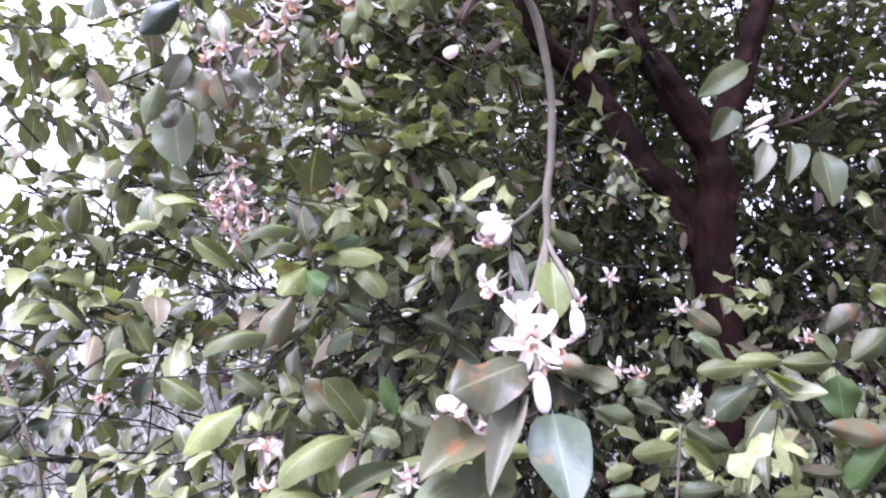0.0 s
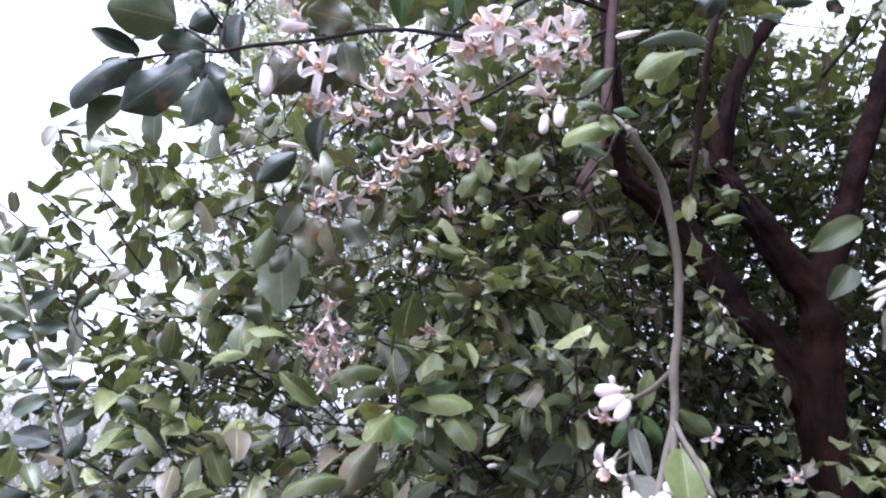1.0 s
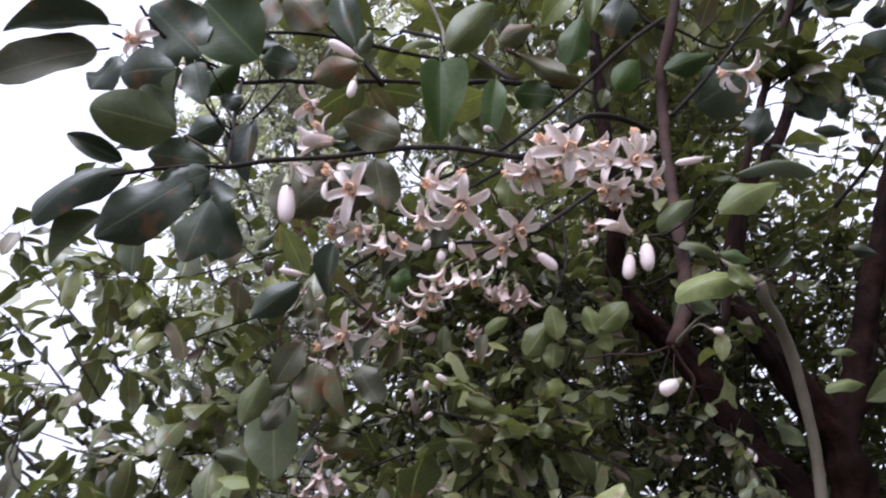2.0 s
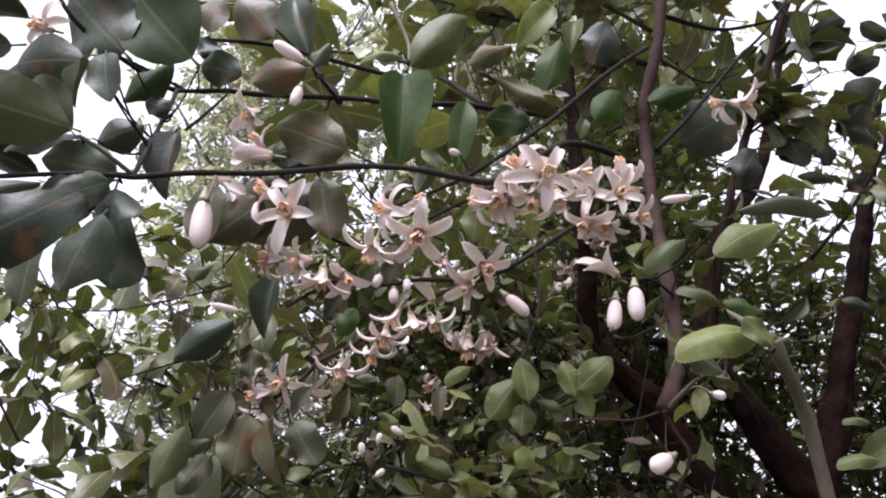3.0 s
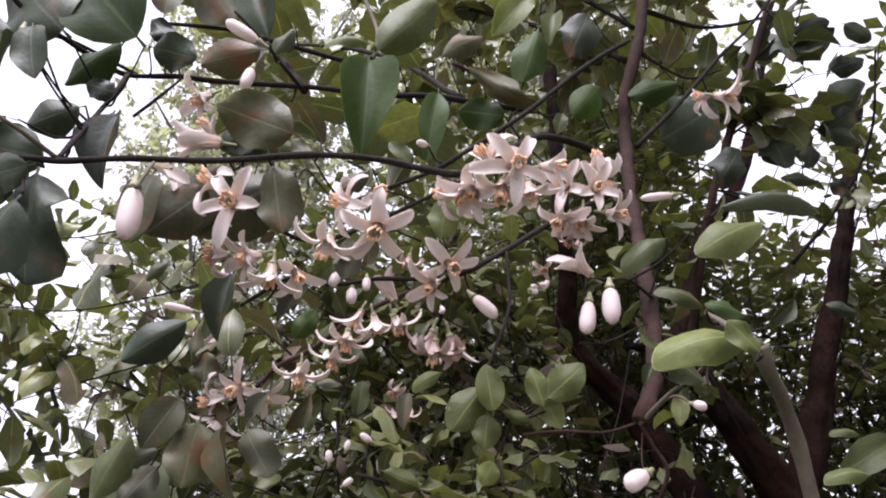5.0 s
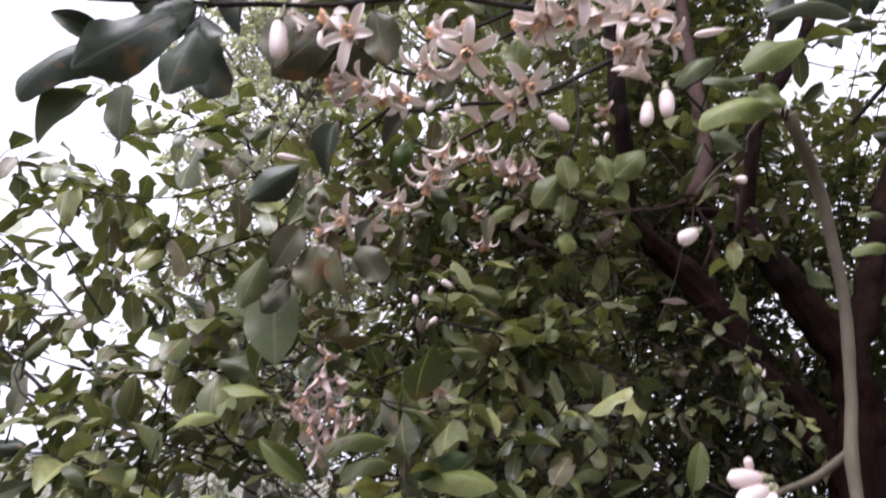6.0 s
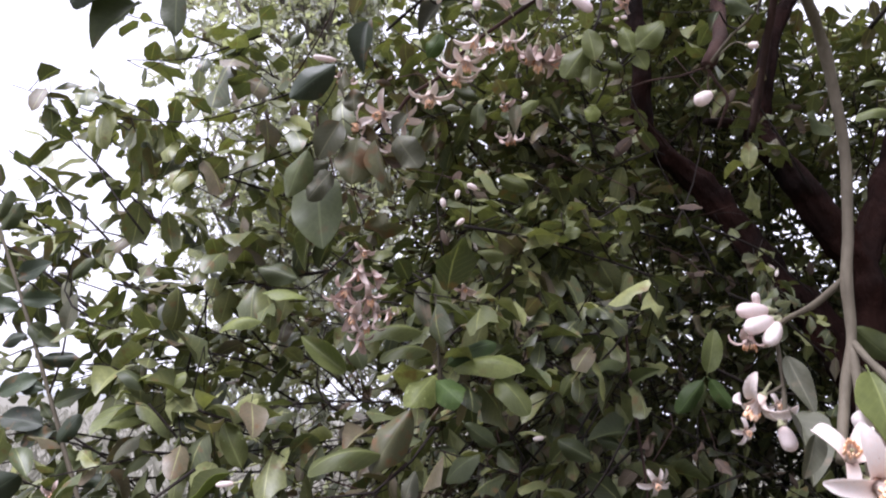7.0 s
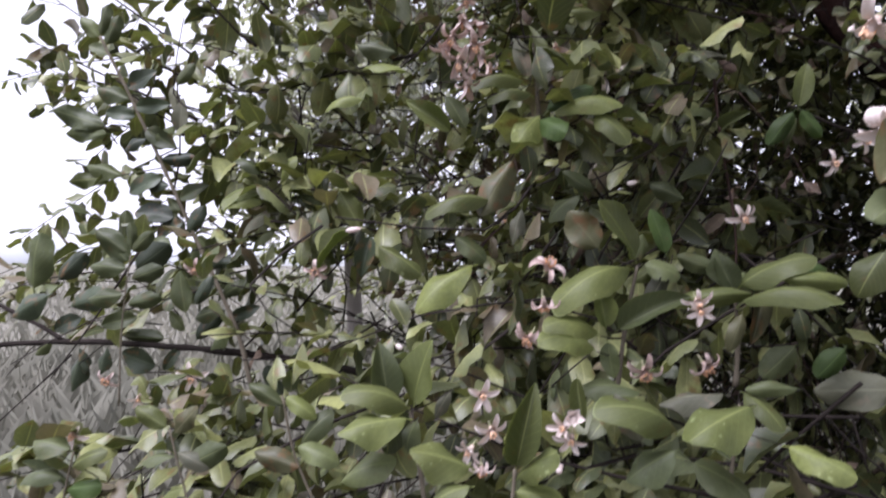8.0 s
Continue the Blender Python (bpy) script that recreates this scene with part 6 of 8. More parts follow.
# leaves before the limbs
twig(tree, "twig", 0.0022, 0.0014, "twig", (0.189, 1.200, 1.730), (0.277, 1.220, 1.703), (0.368, 1.250, 1.643))
twig(tree, "twig", 0.0022, 0.0014, "twig", (0.226, 1.200, 1.628), (0.304, 1.220, 1.601), (0.386, 1.250, 1.542))
twig(tree, "twig", 0.0022, 0.0014, "twig", (0.168, 1.150, 1.523), (0.260, 1.180, 1.491), (0.336, 1.200, 1.488))

# dry hanging leaves
dry = twig(tree, "twig", 0.0013, 0.0010, "brown", (-0.287, 0.760, 1.699), (-0.281, 0.760, 1.665), (-0.282, 0.760, 1.643), (-0.277, 0.750, 1.618))
leaf(dry, (-0.279, 0.760, 1.643), (-0.263, 0.740, 1.564), .6, "g", 5, 0)
leaf(dry, (-0.265, 0.770, 1.614), (-0.282, 0.760, 1.574), .4, "o", -20, 3)
leaf(dry, (-0.244, 0.800, 1.602), (-0.198, 0.780, 1.598), .5, "o", 30, 7)
leaf(dry, (-0.282, 0.780, 1.600), (-0.285, 0.770, 1.550), .3, "b", 20, 1)

# withered blossoms
flower(tree, (-0.265, 0.920, 1.589), (0.07, -0.18, -0.98), .03, "faded", 67)
flower(tree, (-0.276, 0.920, 1.569), (-0.31, -0.19, -0.93), .028, "faded", 68)
flower(tree, (-0.256, 0.920, 1.560), (0.38, -0.19, -0.90), .03, "faded", 69)
flower(tree, (-0.270, 0.920, 1.541), (-0.03, -0.15, -0.99), .03, "faded", 70)
flower(tree, (-0.258, 0.930, 1.530), (0.25, -0.04, -0.97), .026, "faded", 71)
flower(tree, (-0.282, 0.925, 1.554), (-0.43, -0.23, -0.88), .024, "faded", 72)
flower(tree, (-0.249, 0.925, 1.543), (0.55, -0.16, -0.82), .024, "faded", 73)
flower(tree, (-0.263, 0.930, 1.514), (0.06, -0.05, -1.00), .024, "faded", 74)
flower(tree, (-0.266, 0.920, 1.608), (0.44, -0.53, -0.73), .02, "faded", 75)
flower(tree, (-0.245, 1.000, 1.551), (0.38, -0.19, -0.90), .02, "faded", 76)
flower(tree, (-0.159, 1.100, 1.605), (0.33, -0.56, -0.76), .022, "faded", 77)
flower(tree, (-0.253, 0.930, 1.585), (0.60, -0.33, -0.72), .02, "faded", 78)

# leafy branches on the field side
leftbranch = twig(tree, "branch", 0.0009, 0.002, "twig", (-0.806, 1.300, 1.926), (-0.667, 1.280, 1.914), (-0.540, 1.250, 1.934), (-0.403, 1.220, 1.974))
leafy(15, .085, (-0.806, 1.300, 1.926), (-0.667, 1.280, 1.914), (-0.540, 1.250, 1.934), (-0.403, 1.220, 1.974))
leftbranch = twig(tree, "branch", 0.0009, 0.002, "twig", (-0.696, 1.300, 1.775), (-0.583, 1.280, 1.815), (-0.466, 1.250, 1.852), (-0.351, 1.220, 1.889))
leafy(15, .085, (-0.696, 1.300, 1.775), (-0.583, 1.280, 1.815), (-0.466, 1.250, 1.852), (-0.351, 1.220, 1.889))
leftbranch = twig(tree, "branch", 0.0009, 0.002, "twig", (-0.850, 1.350, 2.070), (-0.705, 1.320, 2.060), (-0.565, 1.300, 2.098))
leafy(6, .085, (-0.850, 1.350, 2.070), (-0.705, 1.320, 2.060), (-0.565, 1.300, 2.098))

# dark twigs against the sky
leftbranch = twig(tree, "branch", 0.0009, 0.003, "twig", (-1.198, 1.500, 2.087), (-0.951, 1.460, 2.001), (-0.858, 1.450, 1.954), (-0.711, 1.400, 1.878), (-0.567, 1.360, 1.823), (-0.442, 1.340, 1.788))
leafy(18, .075, (-1.198, 1.500, 2.087), (-0.951, 1.460, 2.001), (-0.858, 1.450, 1.954), (-0.711, 1.400, 1.878), (-0.567, 1.360, 1.823), (-0.442, 1.340, 1.788))
leftbranch = twig(tree, "branch", 0.0009, 0.003, "twig", (-0.801, 1.350, 1.630), (-0.683, 1.330, 1.611), (-0.572, 1.300, 1.626), (-0.497, 1.280, 1.634), (-0.386, 1.250, 1.647))
leafy(26, .085, (-0.801, 1.350, 1.630), (-0.683, 1.330, 1.611), (-0.572, 1.300, 1.626), (-0.497, 1.280, 1.634), (-0.386, 1.250, 1.647))
leftbranch = twig(tree, "branch", 0.0009, 0.003, "twig", (-0.768, 1.300, 1.487), (-0.638, 1.250, 1.446), (-0.548, 1.220, 1.416), (-0.452, 1.200, 1.397))
leafy(26, .085, (-0.768, 1.300, 1.487), (-0.638, 1.250, 1.446), (-0.548, 1.220, 1.416), (-0.452, 1.200, 1.397))
leftbranch = twig(tree, "branch", 0.0009, 0.0024, "twig", (-0.925, 0.950, 0.991), (-0.829, 1.000, 1.012), (-0.740, 1.050, 1.027), (-0.643, 1.100, 1.036))
leafy(15, .075, (-0.925, 0.950, 0.991), (-0.829, 1.000, 1.012), (-0.740, 1.050, 1.027), (-0.643, 1.100, 1.036))
leftbranch = twig(tree, "branch", 0.0009, 0.0024, "twig", (-0.751, 0.900, 0.961), (-0.677, 0.950, 0.991), (-0.593, 1.000, 1.002), (-0.484, 1.050, 1.008))
leafy(30, .075, (-0.751, 0.900, 0.961), (-0.677, 0.950, 0.991), (-0.593, 1.000, 1.002), (-0.484, 1.050, 1.008))
leftbranch = twig(tree, "branch", 0.0009, 0.0024, "twig", (-0.734, 1.100, 1.040), (-0.635, 1.120, 1.057), (-0.537, 1.150, 1.037), (-0.455, 1.180, 1.052))
leafy(9, .075, (-0.734, 1.100, 1.040), (-0.635, 1.120, 1.057), (-0.537, 1.150, 1.037), (-0.455, 1.180, 1.052))
leftbranch = twig(tree, "branch", 0.0026, 0.0046, "green", (-1.020, 1.320, 1.727), (-0.951, 1.320, 1.602), (-0.881, 1.320, 1.467), (-0.825, 1.320, 1.356), (-0.725, 1.300, 1.177), (-0.684, 1.280, 1.073))
leftbranch = twig(tree, "twig", 0.0013, 0.0022, "twig", (-0.860, 1.320, 1.645), (-0.851, 1.320, 1.509), (-0.862, 1.320, 1.426))
leaf(leftbranch, (-0.996, 1.320, 1.548), (-1.118, 1.320, 1.588), 0.36, "g", 5, 2, 0.5)
leaf(leftbranch, (-0.994, 1.320, 1.538), (-1.089, 1.320, 1.541), 0.36, "g", 5, 2, 0.5)
leaf(leftbranch, (-0.951, 1.320, 1.600), (-1.025, 1.320, 1.629), 0.5, "g", 20, 4, 0.5)
leaf(leftbranch, (-0.965, 1.320, 1.623), (-0.901, 1.320, 1.656), 0.5, "d", 10, 0, 0.5)
stalk = twig(tree, "twig", 0.0005, 0.0008, "twig", (-0.948, 1.320, 1.589), (-0.944, 1.324, 1.585), (-0.941, 1.320, 1.583))
leaf(leftbranch, (-0.948, 1.320, 1.589), (-0.872, 1.320, 1.592), 0.4, "d", 22, 0, 0.5)
leaf(leftbranch, (-0.915, 1.320, 1.528), (-0.963, 1.320, 1.507), 0.5, "d", 15, 3, 0.5)
leaf(leftbranch, (-0.902, 1.320, 1.503), (-0.863, 1.320, 1.550), 0.5, "g", 25, 2, 0.5)
leaf(leftbranch, (-0.985, 1.320, 1.454), (-1.081, 1.320, 1.448), 0.36, "b", 5, 2, 0.5)
leaf(leftbranch, (-0.961, 1.320, 1.455), (-1.043, 1.320, 1.480), 0.42, "g", 26, 4, 0.5)
stalk = twig(tree, "twig", 0.0005, 0.0008, "twig", (-0.880, 1.320, 1.456), (-0.876, 1.324, 1.453), (-0.873, 1.320, 1.451))
leaf(leftbranch, (-0.880, 1.320, 1.456), (-0.953, 1.320, 1.424), 0.5, "d", 10, 0, 0.5)
leaf(leftbranch, (-0.960, 1.320, 1.330), (-0.959, 1.320, 1.393), 0.5, "g", 14, 4, 0.5)
stalk = twig(tree, "twig", 0.0005, 0.0008, "twig", (-0.854, 1.320, 1.376), (-0.847, 1.324, 1.381), (-0.841, 1.320, 1.388))
leaf(leftbranch, (-0.854, 1.320, 1.376), (-0.941, 1.320, 1.387), 0.56, "d", 26, 0, 0.5)
stalk = twig(tree, "twig", 0.0005, 0.0008, "twig", (-0.831, 1.320, 1.344), (-0.827, 1.324, 1.350), (-0.825, 1.320, 1.356))
leaf(leftbranch, (-0.831, 1.320, 1.344), (-0.801, 1.320, 1.399), 0.5, "d", 15, 3, 0.5)
leaf(leftbranch, (-0.846, 1.320, 1.386), (-0.876, 1.320, 1.416), 0.5, "g", 5, 2, 0.5)
leaf(leftbranch, (-0.814, 1.320, 1.332), (-0.833, 1.320, 1.257), 0.45, "g", 0, 4, 0.5)
stalk = twig(tree, "twig", 0.0005, 0.0008, "twig", (-0.801, 1.320, 1.308), (-0.798, 1.321, 1.306), (-0.796, 1.314, 1.305))
leaf(leftbranch, (-0.801, 1.320, 1.308), (-0.752, 1.320, 1.349), 0.45, "g", 10, 0, 0.5)
stalk = twig(tree, "twig", 0.0005, 0.0008, "twig", (-0.783, 1.320, 1.259), (-0.775, 1.318, 1.255), (-0.768, 1.309, 1.254))
leaf(leftbranch, (-0.783, 1.320, 1.259), (-0.860, 1.320, 1.266), 0.5, "b", 22, 0, 0.5)
stalk = twig(tree, "twig", 0.0005, 0.0008, "twig", (-0.767, 1.320, 1.231), (-0.763, 1.330, 1.228), (-0.761, 1.331, 1.228))
leaf(leftbranch, (-0.767, 1.320, 1.231), (-0.712, 1.320, 1.262), 0.45, "g", 5, 2, 0.5)
stalk = twig(tree, "twig", 0.0005, 0.0008, "twig", (-0.754, 1.320, 1.207), (-0.752, 1.327, 1.211), (-0.749, 1.326, 1.215))
leaf(leftbranch, (-0.754, 1.320, 1.207), (-0.815, 1.320, 1.190), 0.5, "g", 15, 3, 0.5)
leaf(leftbranch, (-0.859, 1.320, 1.624), (-0.825, 1.320, 1.667), 0.45, "g", 15, 3, 0.5)
leaf(leftbranch, (-0.855, 1.320, 1.571), (-0.870, 1.320, 1.624), 0.4, "p", 14, 4, 0.5)
leaf(leftbranch, (-0.853, 1.320, 1.529), (-0.846, 1.320, 1.603), 0.4, "p", 12, 0, 0.5)
leaf(leftbranch, (-0.995, 1.320, 1.688), (-1.043, 1.320, 1.710), 0.5, "g", 20, 0, 0.5)
leaf(leftbranch, (-1.008, 1.320, 1.705), (-0.981, 1.320, 1.765), 0.5, "g", 10, 4, 0.5)
leaf(leftbranch, (-1.019, 1.320, 1.721), (-1.062, 1.320, 1.766), 0.5, "g", 2, 4, 0.5)
leaf(leftbranch, (-1.020, 1.320, 1.725), (-1.006, 1.320, 1.788), 0.45, "g", 2, 4, 0.5)
stalk = twig(tree, "twig", 0.0005, 0.0008, "twig", (-0.937, 1.320, 1.570), (-0.934, 1.324, 1.566), (-0.931, 1.320, 1.563))
leaf(leftbranch, (-0.937, 1.320, 1.570), (-1.005, 1.320, 1.580), 0.45, "d", 0, 0, 0.5)
leaf(leftbranch, (-0.925, 1.320, 1.549), (-0.858, 1.320, 1.509), 0.45, "g", 8, 0, 0.5)
leaf(leftbranch, (-0.894, 1.320, 1.487), (-0.818, 1.320, 1.489), 0.4, "d", 0, 4, 0.5)
leaf(leftbranch, (-0.867, 1.320, 1.436), (-0.923, 1.320, 1.445), 0.5, "d", 20, 4, 0.5)
stalk = twig(tree, "twig", 0.0005, 0.0008, "twig", (-0.854, 1.320, 1.411), (-0.851, 1.324, 1.406), (-0.849, 1.320, 1.404))
leaf(leftbranch, (-0.854, 1.320, 1.411), (-0.792, 1.320, 1.438), 0.45, "g", 0, 0, 0.5)
leaf(leftbranch, (-0.837, 1.320, 1.371), (-0.895, 1.320, 1.344), 0.5, "d", 12, 0, 0.5)
stalk = twig(tree, "twig", 0.0005, 0.0008, "twig", (-0.817, 1.320, 1.347), (-0.821, 1.324, 1.351), (-0.825, 1.320, 1.356))
leaf(leftbranch, (-0.817, 1.320, 1.347), (-0.759, 1.320, 1.309), 0.4, "g", 28, 0, 0.5)
stalk = twig(tree, "twig", 0.0005, 0.0008, "twig", (-0.793, 1.320, 1.288), (-0.787, 1.319, 1.283), (-0.782, 1.311, 1.280))
leaf(leftbranch, (-0.793, 1.320, 1.288), (-0.737, 1.320, 1.300), 0.4, "d", 15, 2, 0.5)
stalk = twig(tree, "twig", 0.0005, 0.0008, "twig", (-0.774, 1.320, 1.250), (-0.771, 1.318, 1.251), (-0.768, 1.309, 1.254))
leaf(leftbranch, (-0.774, 1.320, 1.250), (-0.829, 1.320, 1.218), 0.4, "g", 0, 0, 0.5)
stalk = twig(tree, "twig", 0.0005, 0.0008, "twig", (-0.748, 1.320, 1.193), (-0.742, 1.324, 1.198), (-0.738, 1.320, 1.203))
leaf(leftbranch, (-0.748, 1.320, 1.193), (-0.688, 1.320, 1.215), 0.4, "d", 20, 0, 0.5)
stalk = twig(tree, "twig", 0.0005, 0.0008, "twig", (-0.740, 1.320, 1.179), (-0.739, 1.324, 1.191), (-0.738, 1.320, 1.203))
leaf(leftbranch, (-0.740, 1.320, 1.179), (-0.784, 1.320, 1.134), 0.5, "g", 26, 4, 0.5)
stalk = twig(tree, "twig", 0.0005, 0.0008, "twig", (-0.635, 1.220, 1.412), (-0.623, 1.236, 1.423), (-0.612, 1.241, 1.437))
leaf(leftbranch, (-0.635, 1.220, 1.412), (-0.718, 1.220, 1.393), 0.42, "b", 5, 5, 1.6)
stalk = twig(tree, "twig", 0.0005, 0.0008, "twig", (-0.630, 1.220, 1.395), (-0.620, 1.236, 1.415), (-0.612, 1.241, 1.437))
leaf(leftbranch, (-0.630, 1.220, 1.395), (-0.712, 1.220, 1.384), 0.42, "b", 5, 5, 1.6)
leaf(leftbranch, (-0.619, 1.220, 1.379), (-0.677, 1.220, 1.336), 0.44, "p", 5, 5, 1.6)
stalk = twig(tree, "twig", 0.0005, 0.0008, "twig", (-0.609, 1.220, 1.425), (-0.604, 1.233, 1.428), (-0.599, 1.237, 1.433))
leaf(leftbranch, (-0.609, 1.220, 1.425), (-0.584, 1.220, 1.472), 0.52, "b", 5, 5, 1.6)
stalk = twig(tree, "twig", 0.0005, 0.0008, "twig", (-0.644, 1.220, 1.438), (-0.641, 1.240, 1.440), (-0.638, 1.250, 1.446))
leaf(leftbranch, (-0.644, 1.220, 1.438), (-0.690, 1.220, 1.469), 0.52, "g", 5, 5, 1.6)
leaf(leftbranch, (-0.611, 1.220, 1.352), (-0.658, 1.220, 1.315), 0.52, "b", 5, 5, 1.6)
stalk = twig(tree, "twig", 0.0005, 0.0008, "twig", (-0.603, 1.220, 1.402), (-0.594, 1.231, 1.415), (-0.587, 1.233, 1.429))
leaf(leftbranch, (-0.603, 1.220, 1.402), (-0.540, 1.220, 1.390), 0.47, "g", 5, 5, 1.6)
leftbranch = twig(tree, "twig", 0.0022, 0.0016, "twig", (-0.526, 1.220, 1.319), (-0.587, 1.220, 1.380), (-0.636, 1.220, 1.424))
leftbranch = twig(tree, "twig", 0.0013, 0.0009, "green", (-0.719, 0.950, 1.106), (-0.717, 0.950, 1.210), (-0.706, 0.950, 1.305))
leaf(leftbranch, (-0.706, 0.950, 1.304), (-0.757, 0.950, 1.337), 0.42, "g", 10, 4, 0.5)
leaf(leftbranch, (-0.706, 0.950, 1.305), (-0.676, 0.950, 1.334), 0.5, "g", 10, 4, 0.5)
leaf(leftbranch, (-0.707, 0.950, 1.285), (-0.764, 0.950, 1.289), 0.5, "g", 10, 4, 0.5)
stalk = twig(tree, "twig", 0.0005, 0.0008, "twig", (-0.708, 0.950, 1.271), (-0.709, 0.954, 1.275), (-0.709, 0.950, 1.278))
leaf(leftbranch, (-0.708, 0.950, 1.271), (-0.660, 0.950, 1.287), 0.5, "g", 10, 4, 0.5)
leaf(leftbranch, (-0.712, 0.950, 1.251), (-0.766, 0.950, 1.245), 0.5, "g", 10, 4, 0.5)
leaf(leftbranch, (-0.713, 0.950, 1.237), (-0.663, 0.950, 1.250), 0.45, "g", 10, 4, 0.5)
leaf(leftbranch, (-0.705, 0.950, 1.309), (-0.707, 0.950, 1.347), 0.42, "g", 10, 4, 0.5)
leftbranch = twig(tree, "branch", 0.004, 0.0016, "twig", (-0.807, 1.550, 1.773), (-1.070, 1.680, 1.961), (-1.250, 1.680, 2.104))
leafy(14, 0.085, (-0.807, 1.550, 1.773), (-1.070, 1.680, 1.961), (-1.250, 1.680, 2.104))
leftbranch = twig(tree, "branch", 0.004, 0.0016, "twig", (-0.849, 1.500, 1.648), (-1.188, 1.680, 1.818), (-1.417, 1.680, 1.965))
leafy(13, 0.085, (-0.849, 1.500, 1.648), (-1.188, 1.680, 1.818), (-1.417, 1.680, 1.965))
leftbranch = twig(tree, "branch", 0.004, 0.0016, "twig", (-0.825, 1.500, 1.666), (-1.104, 1.680, 1.854), (-1.314, 1.680, 2.001))
leafy(13, 0.085, (-0.825, 1.500, 1.666), (-1.104, 1.680, 1.854), (-1.314, 1.680, 2.001))
leftbranch = twig(tree, "branch", 0.004, 0.0016, "twig", (-0.890, 1.450, 1.590), (-1.239, 1.680, 1.747), (-1.472, 1.680, 1.855))
leafy(12, 0.085, (-0.890, 1.450, 1.590), (-1.239, 1.680, 1.747), (-1.472, 1.680, 1.855))
leftbranch = twig(tree, "branch", 0.004, 0.0016, "twig", (-0.738, 1.500, 1.813), (-0.960, 1.680, 2.033), (-1.059, 1.680, 2.152))
leafy(12, 0.085, (-0.738, 1.500, 1.813), (-0.960, 1.680, 2.033), (-1.059, 1.680, 2.152))
leftbranch = twig(tree, "branch", 0.004, 0.0016, "twig", (-0.811, 1.400, 1.543), (-1.093, 1.680, 1.609), (-1.241, 1.680, 1.635))
leafy(10, 0.085, (-0.811, 1.400, 1.543), (-1.093, 1.680, 1.609), (-1.241, 1.680, 1.635))
leftbranch = twig(tree, "branch", 0.0085, 0.0055, "twig", (-0.462, 1.450, 1.072), (-0.589, 1.450, 1.088), (-0.719, 1.450, 1.105), (-0.941, 1.450, 1.120), (-1.174, 1.450, 1.124), (-1.418, 1.450, 1.106))
leftbranch = twig(tree, "branch", 0.0055, 0.004, "twig", (-1.185, 1.450, 1.127), (-1.262, 1.450, 1.166), (-1.422, 1.450, 1.232))
leftbranch = twig(tree, "twig", 0.0022, 0.0014, "twig", (-1.165, 1.450, 1.096), (-1.252, 1.450, 1.019), (-1.372, 1.450, 0.915))
leftbranch = twig(tree, "twig", 0.0018, 0.001, "twig", (-1.004, 1.450, 1.064), (-0.865, 1.450, 1.066), (-0.706, 1.450, 1.037))
stalk = twig(tree, "twig", 0.0005, 0.0008, "twig", (-1.132, 1.450, 1.116), (-1.137, 1.454, 1.120), (-1.141, 1.450, 1.123))
leaf(leftbranch, (-1.132, 1.450, 1.116), (-1.164, 1.450, 1.018), 0.4, "d", 12, 4, 0.2)
stalk = twig(tree, "twig", 0.0005, 0.0008, "twig", (-1.147, 1.450, 1.116), (-1.144, 1.454, 1.119), (-1.141, 1.450, 1.123))
leaf(leftbranch, (-1.147, 1.450, 1.116), (-1.133, 1.450, 1.055), 0.5, "d", 0, 4, 0.2)
leaf(leftbranch, (-1.079, 1.450, 1.118), (-1.099, 1.450, 1.056), 0.5, "d", 12, 4, 0.2)
stalk = twig(tree, "twig", 0.0005, 0.0008, "twig", (-0.963, 1.450, 1.077), (-0.964, 1.454, 1.069), (-0.964, 1.450, 1.064))
leaf(leftbranch, (-0.963, 1.450, 1.077), (-1.048, 1.450, 1.105), 0.62, "d", 2, 0, 0.2)
leaf(leftbranch, (-0.914, 1.450, 1.122), (-0.953, 1.450, 1.070), 0.4, "d", 2, 0, 0.2)
stalk = twig(tree, "twig", 0.0005, 0.0008, "twig", (-0.885, 1.450, 1.130), (-0.881, 1.454, 1.121), (-0.878, 1.450, 1.116))
leaf(leftbranch, (-0.885, 1.450, 1.130), (-0.824, 1.450, 1.198), 0.4, "d", 5, 3, 0.2)
stalk = twig(tree, "twig", 0.0005, 0.0008, "twig", (-0.731, 1.450, 1.095), (-0.725, 1.454, 1.100), (-0.719, 1.450, 1.105))
leaf(leftbranch, (-0.731, 1.450, 1.095), (-0.694, 1.450, 1.028), 0.5, "d", 10, 0, 0.2)
stalk = twig(tree, "twig", 0.0005, 0.0008, "twig", (-0.942, 1.450, 1.136), (-0.941, 1.454, 1.126), (-0.941, 1.450, 1.120))
leaf(leftbranch, (-0.942, 1.450, 1.136), (-1.049, 1.450, 1.142), 0.3, "g", 0, 4, 0.2)
stalk = twig(tree, "twig", 0.0005, 0.0008, "twig", (-0.904, 1.450, 1.148), (-0.907, 1.454, 1.130), (-0.910, 1.450, 1.118))
leaf(leftbranch, (-0.904, 1.450, 1.148), (-0.943, 1.450, 1.196), 0.4, "g", 10, 0, 0.2)
stalk = twig(tree, "twig", 0.0005, 0.0008, "twig", (-0.780, 1.450, 1.140), (-0.782, 1.454, 1.121), (-0.783, 1.450, 1.109))
leaf(leftbranch, (-0.780, 1.450, 1.140), (-0.787, 1.450, 1.195), 0.35, "p", 10, 0, 0.2)
stalk = twig(tree, "twig", 0.0005, 0.0008, "twig", (-1.206, 1.450, 1.129), (-1.208, 1.454, 1.124), (-1.209, 1.450, 1.121))
leaf(leftbranch, (-1.206, 1.450, 1.129), (-1.251, 1.450, 1.094), 0.5, "g", 16, 4, 0.2)
